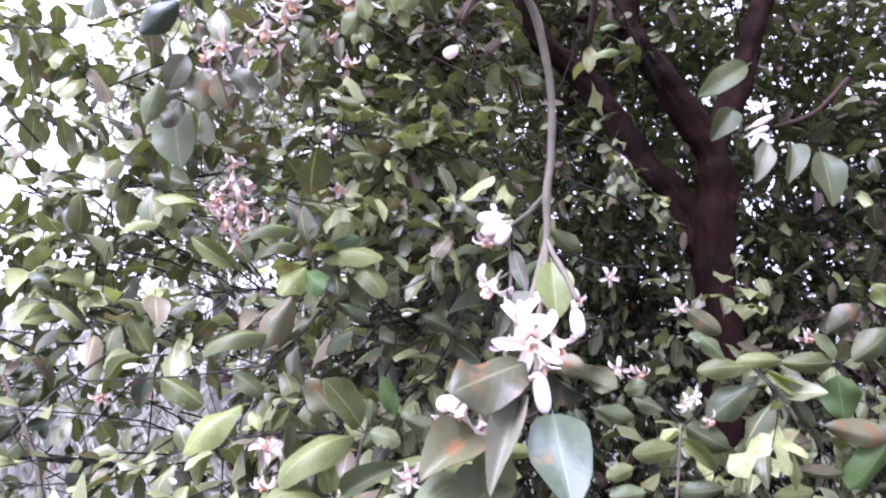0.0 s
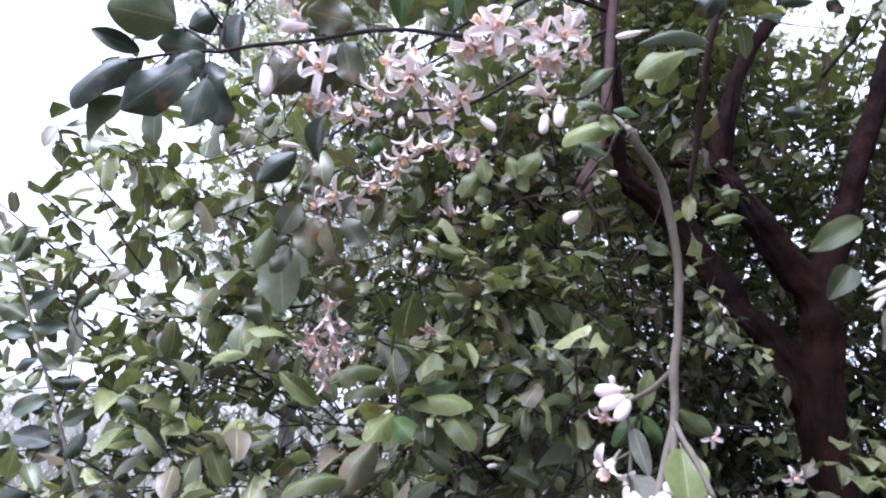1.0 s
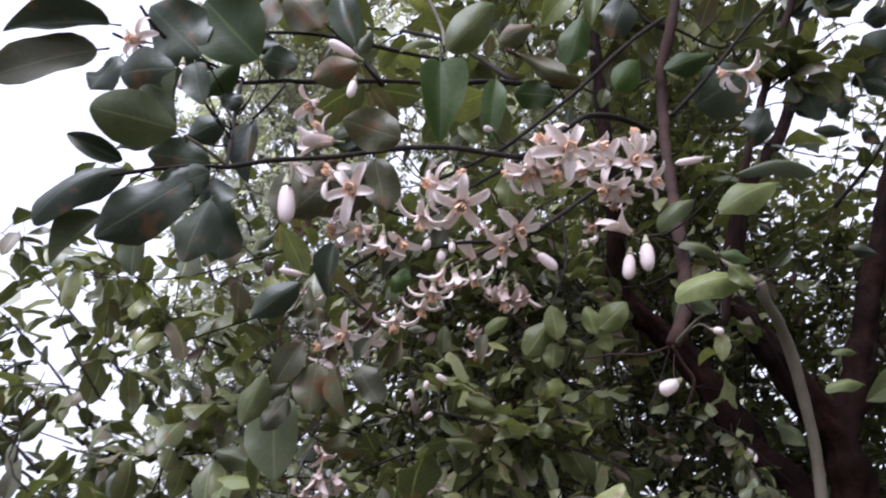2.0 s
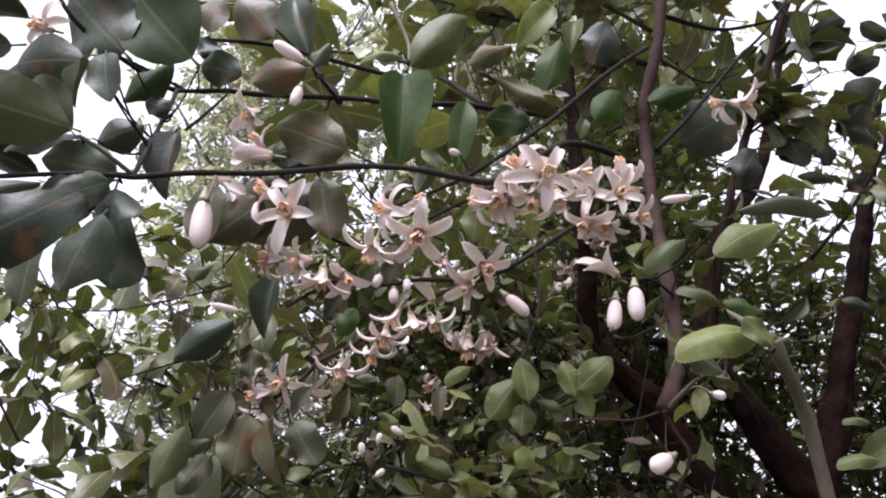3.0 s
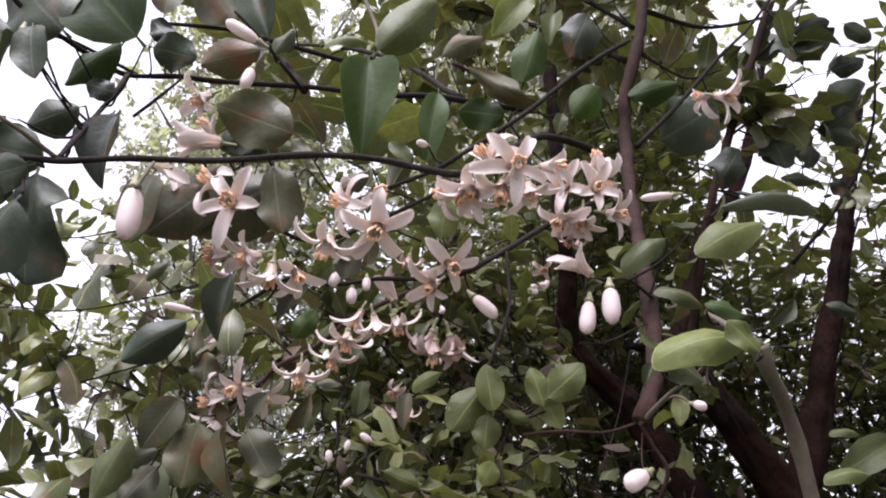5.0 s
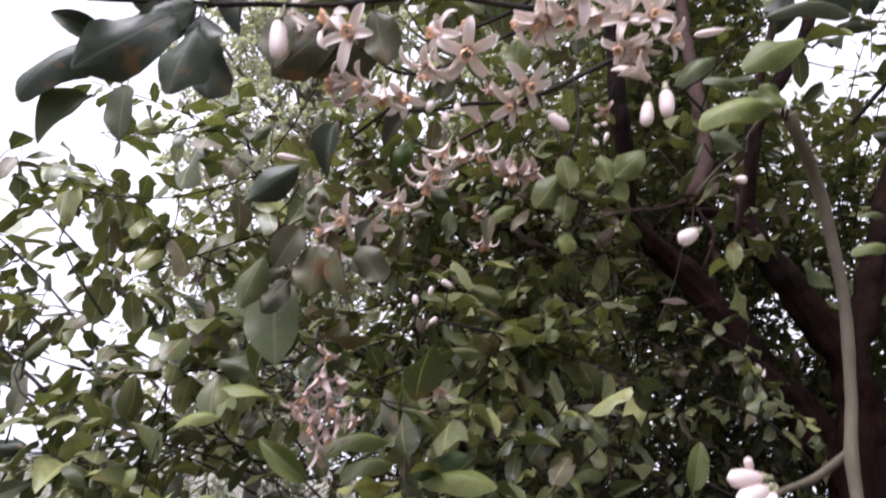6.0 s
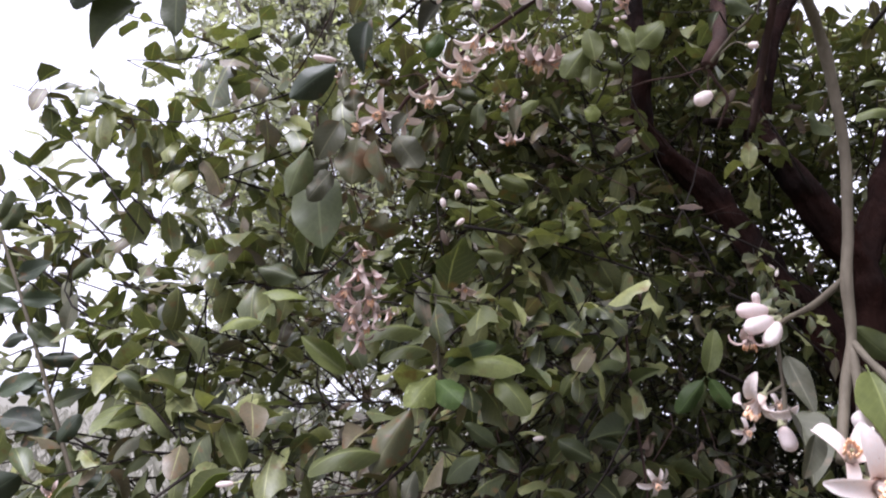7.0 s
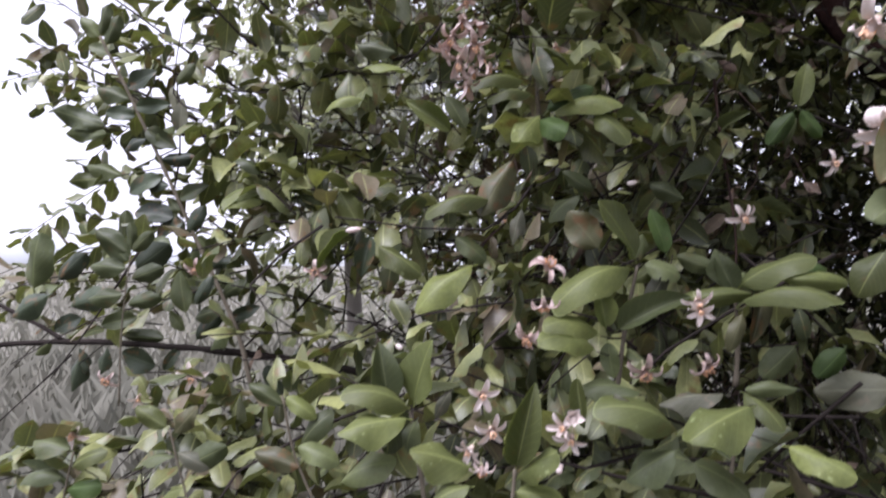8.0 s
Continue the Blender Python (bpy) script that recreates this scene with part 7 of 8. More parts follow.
leaf(leftbranch, (-0.969, 1.100, 1.243), (-0.960, 1.100, 1.339), 0.55, "g", 0, 4, 0.3)
leaf(leftbranch, (-0.930, 1.100, 1.261), (-0.880, 1.100, 1.308), 0.5, "d", 0, 4, 0.3)
leaf(leftbranch, (-0.938, 1.100, 1.243), (-1.008, 1.100, 1.206), 0.5, "d", 12, 4, 0.3)
leaf(leftbranch, (-0.803, 1.100, 1.289), (-0.858, 1.100, 1.347), 0.5, "g", 12, 4, 0.3)
leaf(leftbranch, (-0.799, 1.100, 1.280), (-0.740, 1.100, 1.322), 0.6, "d", 16, 4, 0.3)
leaf(leftbranch, (-0.910, 1.100, 1.222), (-0.833, 1.100, 1.245), 0.5, "d", 0, 4, 0.3)
leaf(leftbranch, (-0.880, 1.100, 1.209), (-0.932, 1.100, 1.186), 0.5, "d", 10, 0, 0.3)
leaf(leftbranch, (-0.784, 1.100, 1.211), (-0.851, 1.100, 1.196), 0.4, "g", 10, 0, 0.3)
leaf(leftbranch, (-0.710, 1.100, 1.212), (-0.722, 1.100, 1.281), 0.45, "g", 10, 0, 0.3)
leaf(leftbranch, (-0.696, 1.100, 1.226), (-0.669, 1.100, 1.273), 0.4, "d", 5, 3, 0.3)

# leaves low in front of the path's end
frontspray = twig(tree, "twig", 0.0026, 0.0016, "green", (-0.100, 0.790, 1.178), (-0.093, 0.790, 1.236), (-0.082, 0.790, 1.295))
leaf(frontspray, (-0.082, 0.790, 1.297), (-0.120, 0.760, 1.354), 0.62, "b", 0, 0, 1.6)
stalk = twig(tree, "twig", 0.0005, 0.0008, "twig", (-0.114, 0.810, 1.309), (-0.097, 0.803, 1.299), (-0.082, 0.790, 1.295))
leaf(frontspray, (-0.114, 0.810, 1.309), (-0.146, 0.810, 1.348), 0.72, "o", 0, 2, 0.5)
leaf(frontspray, (-0.079, 0.790, 1.296), (-0.043, 0.790, 1.285), 0.65, "g", 20, 3, 1.6)
stalk = twig(tree, "twig", 0.0005, 0.0008, "twig", (-0.077, 0.810, 1.298), (-0.080, 0.803, 1.295), (-0.082, 0.790, 1.295))
leaf(frontspray, (-0.077, 0.810, 1.298), (-0.075, 0.810, 1.326), 0.5, "g", 10, 4, 0.6)
leaf(frontspray, (-0.083, 0.790, 1.292), (-0.160, 0.750, 1.254), 0.42, "b", 0, 5, 1.6)
stalk = twig(tree, "twig", 0.0005, 0.0008, "twig", (-0.112, 0.770, 1.235), (-0.102, 0.785, 1.234), (-0.093, 0.790, 1.236))
leaf(frontspray, (-0.112, 0.770, 1.235), (-0.121, 0.770, 1.278), 0.49, "b", 0, 1, 1.6)
stalk = twig(tree, "twig", 0.0005, 0.0008, "twig", (-0.106, 0.770, 1.233), (-0.099, 0.785, 1.233), (-0.093, 0.790, 1.236))
leaf(frontspray, (-0.106, 0.770, 1.233), (-0.038, 0.770, 1.268), 0.34, "g", 20, 1, 1.6)
stalk = twig(tree, "twig", 0.0005, 0.0008, "twig", (-0.117, 0.770, 1.230), (-0.104, 0.785, 1.227), (-0.094, 0.790, 1.227))
leaf(frontspray, (-0.117, 0.770, 1.230), (-0.169, 0.740, 1.240), 0.52, "b", 0, 5, 1.6)
frontspray = twig(tree, "twig", 0.0026, 0.0016, "green", (0.006, 0.790, 1.185), (0.008, 0.790, 1.232), (0.005, 0.790, 1.270))
leaf(frontspray, (0.005, 0.790, 1.270), (-0.012, 0.790, 1.311), 0.65, "g", 0, 4, 1.6)
leaf(frontspray, (0.006, 0.790, 1.274), (0.068, 0.770, 1.304), 0.52, "b", 0, 3, 1.6)
stalk = twig(tree, "twig", 0.0005, 0.0008, "twig", (0.000, 0.770, 1.259), (-0.001, 0.780, 1.258), (-0.002, 0.780, 1.258))
leaf(frontspray, (0.000, 0.770, 1.259), (0.074, 0.730, 1.266), 0.31, "b", 0, 5, 1.6)
stalk = twig(tree, "twig", 0.0005, 0.0008, "twig", (0.007, 0.770, 1.256), (0.005, 0.780, 1.255), (0.004, 0.780, 1.256))
leaf(frontspray, (0.007, 0.770, 1.256), (-0.005, 0.770, 1.219), 0.4, "o", 0, 3, 0.5)
stalk = twig(tree, "twig", 0.0005, 0.0008, "twig", (-0.077, 0.760, 1.179), (-0.089, 0.781, 1.176), (-0.100, 0.790, 1.178))
leaf(frontspray, (-0.077, 0.760, 1.179), (-0.140, 0.760, 1.182), 0.44, "g", 10, 3, 1.6)
leaf(frontspray, (-0.053, 0.740, 1.150), (-0.126, 0.710, 1.175), 0.49, "b", 0, 5, 1.6)
stalk = twig(tree, "twig", 0.0005, 0.0008, "twig", (-0.006, 0.760, 1.182), (0.000, 0.781, 1.182), (0.006, 0.790, 1.185))
leaf(frontspray, (-0.006, 0.760, 1.182), (-0.067, 0.760, 1.172), 0.44, "p", 10, 4, 1.6)
frontspray = twig(tree, "twig", 0.0026, 0.0016, "green", (-0.021, 0.760, 1.038), (-0.007, 0.760, 1.103), (0.002, 0.760, 1.175))
stalk = twig(tree, "twig", 0.0005, 0.0008, "twig", (0.007, 0.730, 1.180), (0.004, 0.751, 1.175), (0.002, 0.760, 1.175))
leaf(frontspray, (0.007, 0.730, 1.180), (-0.054, 0.690, 1.157), 0.6, "b", 0, 4, 1.6)
stalk = twig(tree, "twig", 0.0005, 0.0008, "twig", (0.002, 0.760, 1.186), (0.002, 0.764, 1.179), (0.002, 0.760, 1.175))
leaf(frontspray, (0.002, 0.760, 1.186), (0.029, 0.730, 1.159), 0.52, "b", 0, 3, 1.6)
stalk = twig(tree, "twig", 0.0005, 0.0008, "twig", (0.027, 0.730, 1.148), (0.012, 0.751, 1.149), (-0.001, 0.760, 1.154))
leaf(frontspray, (0.027, 0.730, 1.148), (0.073, 0.700, 1.132), 0.52, "b", 0, 4, 1.6)
leaf(frontspray, (-0.053, 0.730, 1.141), (-0.098, 0.730, 1.111), 0.62, "g", 0, 4, 1.6)
stalk = twig(tree, "twig", 0.0005, 0.0008, "twig", (-0.049, 0.730, 1.131), (-0.025, 0.751, 1.124), (-0.005, 0.760, 1.124))
leaf(frontspray, (-0.049, 0.730, 1.131), (0.004, 0.730, 1.098), 0.6, "g", 0, 3, 1.6)
stalk = twig(tree, "twig", 0.0005, 0.0008, "twig", (0.060, 0.790, 1.226), (0.031, 0.794, 1.222), (0.008, 0.790, 1.225))
leaf(frontspray, (0.060, 0.790, 1.226), (0.029, 0.790, 1.194), 0.6, "g", 0, 4, 0.5)
leaf(frontspray, (0.105, 0.800, 1.224), (0.079, 0.800, 1.194), 0.6, "v", 0, 4, 0.5)
leaf(frontspray, (0.145, 0.780, 1.189), (0.070, 0.780, 1.185), 0.5, "p", 0, 2, 0.6)
leaf(frontspray, (0.122, 0.760, 1.312), (0.098, 0.760, 1.270), 0.65, "b", 0, 3, 1.6)
leaf(frontspray, (0.005, 0.790, 1.270), (-0.014, 0.790, 1.308), 0.5, "g", 0, 1, 0.6)
stalk = twig(tree, "twig", 0.0005, 0.0008, "twig", (-0.110, 0.780, 1.227), (-0.101, 0.790, 1.226), (-0.094, 0.790, 1.227))
leaf(frontspray, (-0.110, 0.780, 1.227), (-0.104, 0.780, 1.190), 0.5, "g", 20, 0, 0.5)
stalk = twig(tree, "twig", 0.0005, 0.0008, "twig", (-0.121, 0.760, 1.217), (-0.107, 0.781, 1.211), (-0.096, 0.790, 1.211))
leaf(frontspray, (-0.121, 0.760, 1.217), (-0.173, 0.730, 1.228), 0.55, "b", 0, 5, 1.6)
frontspray = twig(tree, "twig", 0.0024, 0.0016, "green", (-0.201, 0.700, 1.045), (-0.194, 0.700, 1.092), (-0.191, 0.700, 1.125))
leaf(frontspray, (-0.191, 0.700, 1.122), (-0.175, 0.700, 1.197), 0.36, "b", 0, 1, 0.4)
leaf(frontspray, (-0.191, 0.700, 1.116), (-0.157, 0.680, 1.146), 0.59, "b", 0, 4, 1.6)
leaf(frontspray, (-0.194, 0.700, 1.106), (-0.150, 0.700, 1.100), 0.52, "b", 10, 3, 1.6)
frontspray = twig(tree, "twig", 0.0024, 0.0016, "green", (-0.266, 0.720, 1.032), (-0.273, 0.720, 1.100), (-0.284, 0.720, 1.165))
leaf(frontspray, (-0.282, 0.720, 1.164), (-0.338, 0.690, 1.183), 0.47, "b", 0, 5, 1.6)
stalk = twig(tree, "twig", 0.0005, 0.0008, "twig", (-0.278, 0.700, 1.163), (-0.281, 0.715, 1.163), (-0.284, 0.720, 1.165))
leaf(frontspray, (-0.278, 0.700, 1.163), (-0.335, 0.670, 1.155), 0.55, "b", 0, 4, 1.6)
stalk = twig(tree, "twig", 0.0005, 0.0008, "twig", (-0.306, 0.730, 1.165), (-0.294, 0.729, 1.164), (-0.284, 0.720, 1.165))
leaf(frontspray, (-0.306, 0.730, 1.165), (-0.317, 0.730, 1.224), 0.47, "g", 10, 1, 1.6)
stalk = twig(tree, "twig", 0.0005, 0.0008, "twig", (-0.284, 0.730, 1.166), (-0.284, 0.729, 1.165), (-0.284, 0.720, 1.165))
leaf(frontspray, (-0.284, 0.730, 1.166), (-0.264, 0.710, 1.229), 0.57, "b", 0, 0, 1.6)
leaf(frontspray, (-0.216, 0.620, 1.146), (-0.260, 0.600, 1.163), 0.65, "b", 0, 4, 1.6)
stalk = twig(tree, "twig", 0.0005, 0.0008, "twig", (-0.275, 0.710, 1.162), (-0.279, 0.720, 1.158), (-0.282, 0.720, 1.156))
leaf(frontspray, (-0.275, 0.710, 1.162), (-0.285, 0.710, 1.132), 0.65, "g", 10, 3, 1.6)
leaf(frontspray, (-0.214, 0.600, 1.141), (-0.246, 0.600, 1.124), 0.65, "b", 10, 3, 1.6)
leaf(frontspray, (-0.343, 0.700, 1.103), (-0.293, 0.700, 1.125), 0.52, "g", 10, 5, 1.6)
frontspray = twig(tree, "twig", 0.0016, 0.001, "green", (-0.414, 0.850, 1.027), (-0.441, 0.850, 1.087), (-0.455, 0.850, 1.148))
leaf(frontspray, (-0.455, 0.850, 1.148), (-0.416, 0.850, 1.125), 0.47, "b", 10, 3, 1.6)
stalk = twig(tree, "twig", 0.0005, 0.0008, "twig", (-0.455, 0.860, 1.134), (-0.453, 0.859, 1.132), (-0.451, 0.850, 1.131))
leaf(frontspray, (-0.455, 0.860, 1.134), (-0.499, 0.860, 1.158), 0.4, "g", 10, 4, 0.6)
stalk = twig(tree, "twig", 0.0005, 0.0008, "twig", (-0.438, 0.860, 1.085), (-0.440, 0.859, 1.085), (-0.441, 0.850, 1.087))
leaf(frontspray, (-0.438, 0.860, 1.085), (-0.400, 0.860, 1.130), 0.47, "g", 20, 5, 1.6)
leaf(frontspray, (-0.428, 0.850, 1.069), (-0.487, 0.850, 1.085), 0.45, "o", 10, 4, 0.6)
stalk = twig(tree, "twig", 0.0005, 0.0008, "twig", (-0.437, 0.840, 1.096), (-0.440, 0.850, 1.095), (-0.443, 0.850, 1.096))
leaf(frontspray, (-0.437, 0.840, 1.096), (-0.386, 0.840, 1.080), 0.52, "g", 10, 3, 1.6)
frontspray = twig(tree, "twig", 0.0014, 0.001, "green", (-0.519, 0.800, 0.985), (-0.539, 0.800, 1.048), (-0.560, 0.800, 1.118))
leaf(frontspray, (-0.560, 0.800, 1.118), (-0.599, 0.800, 1.140), 0.5, "b", 10, 4, 0.6)
leaf(frontspray, (-0.556, 0.800, 1.112), (-0.528, 0.800, 1.143), 0.5, "o", 10, 2, 0.6)
leaf(frontspray, (-0.550, 0.800, 1.089), (-0.591, 0.800, 1.081), 0.52, "g", 20, 3, 1.6)
leaf(frontspray, (-0.546, 0.800, 1.077), (-0.496, 0.800, 1.103), 0.5, "g", 10, 4, 0.6)
leaf(frontspray, (-0.540, 0.800, 1.060), (-0.571, 0.800, 1.040), 0.65, "b", 10, 4, 1.6)
leaf(frontspray, (-0.553, 0.800, 1.095), (-0.514, 0.800, 1.079), 0.44, "p", 20, 5, 1.6)
frontspray = twig(tree, "twig", 0.0014, 0.001, "green", (-0.704, 0.820, 0.957), (-0.699, 0.820, 1.020), (-0.686, 0.820, 1.083))
leaf(frontspray, (-0.686, 0.820, 1.083), (-0.735, 0.820, 1.093), 0.65, "g", 10, 4, 1.6)
leaf(frontspray, (-0.689, 0.820, 1.064), (-0.645, 0.820, 1.085), 0.52, "b", 10, 3, 1.6)
leaf(frontspray, (-0.694, 0.820, 1.051), (-0.748, 0.820, 1.048), 0.52, "g", 10, 5, 1.6)
leaf(frontspray, (-0.696, 0.820, 1.039), (-0.651, 0.820, 1.047), 0.59, "v", 10, 4, 1.6)
flower(tree, (-0.226, 0.760, 1.176), (0.30, -0.85, -0.20), 0.02, "half", 401)
flower(tree, (-0.217, 0.760, 1.145), (0.30, -0.70, -0.50), 0.02, "open", 402)
flower(tree, (-0.233, 0.760, 1.127), (-0.40, -0.60, -0.60), 0.02, "half", 403)
flower(tree, (-0.224, 0.750, 1.113), (0.10, -0.10, -0.90), 0.018, "dry", 404)
flower(tree, (-0.146, 0.720, 1.165), (0.20, -0.90, 0.20), 0.019, "cup", 405)
flower(tree, (-0.144, 0.720, 1.151), (-0.10, -0.80, -0.50), 0.019, "half", 406)
flower(tree, (-0.148, 0.720, 1.158), (-0.50, -0.80, -0.10), 0.018, "half", 407)
flower(tree, (-0.035, 0.760, 1.267), (0.20, -0.60, -0.70), 0.018, "back", 408)
flower(tree, (-0.031, 0.760, 1.258), (-0.10, -0.80, -0.40), 0.017, "half", 409)
flower(tree, (-0.167, 0.720, 1.290), (0.30, -0.50, 0.60), 0.022, "dry", 410)
flower(tree, (-0.169, 0.720, 1.267), (0.10, -0.10, -0.90), 0.02, "dry", 411)
flower(tree, (-0.179, 0.740, 1.234), (-0.30, -0.50, -0.60), 0.02, "dry", 412)
flower(tree, (-0.072, 0.820, 1.196), (0.10, -0.60, -0.70), 0.024, "dry", 413)
flower(tree, (-0.011, 0.850, 1.199), (0.40, -0.50, -0.70), 0.024, "dry", 414)
flower(tree, (0.096, 1.120, 1.364), (0.24, -0.87, -0.42), 0.026, "back", 415)
flower(tree, (0.204, 1.100, 1.434), (0.30, -0.86, -0.30), 0.022, "back", 416)
flower(tree, (-0.708, 1.120, 1.117), (0.20, -0.90, -0.20), 0.028, "open", 417)
flower(tree, (-0.835, 1.100, 1.118), (-0.10, -0.75, -0.60), 0.026, "dry", 418)
flower(tree, (-0.774, 1.080, 1.094), (0.40, -0.60, -0.60), 0.02, "half", 419)
flower(tree, (-0.831, 1.020, 1.051), (0.00, -0.88, -0.40), 0.026, "open", 420)
flower(tree, (-0.774, 1.250, 1.287), (0.10, -0.70, -0.60), 0.028, "dry", 421)
flower(tree, (-0.505, 1.100, 1.285), (0.10, -0.90, -0.30), 0.024, "dry", 422)
bud(tree, (-0.361, 1.000, 1.190), (-0.352, 0.997, 1.185), 0.0074)
bud(tree, (-0.409, 1.000, 1.341), (-0.429, 0.997, 1.338), 0.0074)
bud(tree, (-0.045, 1.100, 1.411), (-0.059, 1.097, 1.408), 0.0070)
frontspray = twig(tree, "twig", 0.002, 0.0012, "green", (0.023, 0.800, 1.228), (0.030, 0.800, 1.265), (0.043, 0.800, 1.290))
leaf(frontspray, (0.030, 0.800, 1.270), (0.009, 0.800, 1.291), 0.5, "g", 13, 4, 0.5)
stalk = twig(tree, "twig", 0.0005, 0.0008, "twig", (0.040, 0.790, 1.288), (0.041, 0.800, 1.287), (0.042, 0.800, 1.287))
leaf(frontspray, (0.040, 0.790, 1.288), (0.084, 0.790, 1.293), 0.4, "v", 4, 3, 0.5)
stalk = twig(tree, "twig", 0.0005, 0.0008, "twig", (0.032, 0.770, 1.285), (0.036, 0.791, 1.282), (0.040, 0.800, 1.283))
leaf(frontspray, (0.032, 0.770, 1.285), (0.094, 0.770, 1.281), 0.26, "b", 0, 5, 0.5)
stalk = twig(tree, "twig", 0.0005, 0.0008, "twig", (0.024, 0.780, 1.270), (0.014, 0.790, 1.268), (0.005, 0.790, 1.270))
leaf(frontspray, (0.024, 0.780, 1.270), (-0.052, 0.780, 1.260), 0.24, "b", 13, 5, 0.5)
stalk = twig(tree, "twig", 0.0005, 0.0008, "twig", (0.028, 0.780, 1.276), (0.031, 0.795, 1.273), (0.034, 0.800, 1.272))
leaf(frontspray, (0.028, 0.780, 1.276), (0.017, 0.780, 1.225), 0.3, "o", 2, 1, 0.5)
stalk = twig(tree, "twig", 0.0005, 0.0008, "twig", (-0.053, 0.800, 1.301), (-0.058, 0.793, 1.290), (-0.063, 0.780, 1.283))
leaf(frontspray, (-0.053, 0.800, 1.301), (-0.085, 0.800, 1.279), 0.4, "b", 12, 4, 0.5)
stalk = twig(tree, "twig", 0.0005, 0.0008, "twig", (-0.050, 0.820, 1.304), (-0.068, 0.808, 1.296), (-0.082, 0.790, 1.295))
leaf(frontspray, (-0.050, 0.820, 1.304), (-0.066, 0.820, 1.351), 0.4, "v", 10, 0, 0.5)
stalk = twig(tree, "twig", 0.0005, 0.0008, "twig", (-0.045, 0.820, 1.306), (-0.051, 0.802, 1.289), (-0.056, 0.780, 1.281))
leaf(frontspray, (-0.045, 0.820, 1.306), (-0.003, 0.820, 1.291), 0.45, "g", 2, 4, 0.5)
stalk = twig(tree, "twig", 0.0005, 0.0008, "twig", (-0.050, 0.800, 1.296), (-0.053, 0.793, 1.286), (-0.056, 0.780, 1.281))
leaf(frontspray, (-0.050, 0.800, 1.296), (-0.074, 0.800, 1.255), 0.4, "p", 0, 7, 0.5)
leaf(frontspray, (-0.171, 0.850, 1.312), (-0.192, 0.850, 1.284), 0.42, "b", 6, 1, 0.5)
stalk = twig(tree, "twig", 0.0005, 0.0008, "twig", (-0.250, 0.740, 1.182), (-0.269, 0.733, 1.170), (-0.284, 0.720, 1.165))
leaf(frontspray, (-0.250, 0.740, 1.182), (-0.265, 0.740, 1.156), 0.4, "p", 8, 3, 0.5)
leaf(frontspray, (-0.316, 0.800, 1.197), (-0.322, 0.800, 1.163), 0.3, "b", 16, 1, 0.5)
leaf(frontspray, (-0.140, 0.730, 1.202), (-0.133, 0.730, 1.154), 0.3, "b", 12, 1, 0.5)
leaf(frontspray, (-0.085, 0.720, 1.144), (-0.108, 0.720, 1.186), 0.5, "p", 6, 6, 0.5)
stalk = twig(tree, "twig", 0.0005, 0.0008, "twig", (0.050, 0.750, 1.191), (0.024, 0.760, 1.179), (0.002, 0.760, 1.175))
leaf(frontspray, (0.050, 0.750, 1.191), (0.004, 0.750, 1.189), 0.3, "g", 16, 3, 0.5)

# leaves beside the path's start
frontspray = twig(tree, "twig", 0.0026, 0.0018, "green", (0.385, 0.800, 1.300), (0.362, 0.800, 1.336), (0.332, 0.800, 1.367))
leafy(5, .055, (0.385, 0.800, 1.300), (0.362, 0.800, 1.336), (0.332, 0.800, 1.367))
frontspray = twig(tree, "twig", 0.002, 0.0013, "green", (0.245, 0.800, 1.182), (0.251, 0.800, 1.240), (0.255, 0.800, 1.305))
frontspray = twig(tree, "twig", 0.002, 0.0013, "twig", (0.382, 0.800, 1.182), (0.372, 0.800, 1.276), (0.356, 0.800, 1.336), (0.338, 0.800, 1.367))
frontspray = twig(tree, "twig", 0.002, 0.0013, "twig", (0.473, 0.810, 1.180), (0.457, 0.810, 1.275), (0.435, 0.810, 1.365))
leaf(frontspray, (0.260, 0.800, 1.428), (0.300, 0.800, 1.401), 0.5, "o", 3, 4, 0.45)
stalk = twig(tree, "twig", 0.0005, 0.0008, "twig", (0.305, 0.800, 1.371), (0.320, 0.804, 1.367), (0.332, 0.800, 1.367))
leaf(frontspray, (0.305, 0.800, 1.371), (0.278, 0.800, 1.399), 0.5, "g", 3, 4, 0.45)
leaf(frontspray, (0.333, 0.800, 1.366), (0.274, 0.800, 1.361), 0.4, "b", 19, 3, 0.45)
stalk = twig(tree, "twig", 0.0005, 0.0008, "twig", (0.332, 0.800, 1.348), (0.337, 0.804, 1.353), (0.341, 0.800, 1.358))
leaf(frontspray, (0.332, 0.800, 1.348), (0.285, 0.800, 1.311), 0.6, "g", 18, 4, 0.45)
stalk = twig(tree, "twig", 0.0005, 0.0008, "twig", (0.369, 0.800, 1.372), (0.355, 0.804, 1.362), (0.343, 0.800, 1.358))
leaf(frontspray, (0.369, 0.800, 1.372), (0.316, 0.800, 1.371), 0.34, "b", 13, 5, 0.45)
stalk = twig(tree, "twig", 0.0005, 0.0008, "twig", (0.356, 0.800, 1.371), (0.348, 0.804, 1.365), (0.341, 0.800, 1.362))
leaf(frontspray, (0.356, 0.800, 1.371), (0.419, 0.800, 1.372), 0.36, "b", 6, 5, 0.45)
leaf(frontspray, (0.341, 0.800, 1.366), (0.405, 0.800, 1.334), 0.2, "b", 23, 1, 0.45)
stalk = twig(tree, "twig", 0.0005, 0.0008, "twig", (0.423, 0.800, 1.363), (0.430, 0.810, 1.363), (0.435, 0.810, 1.365))
leaf(frontspray, (0.423, 0.800, 1.363), (0.431, 0.800, 1.308), 0.75, "v", 18, 2, 0.45)
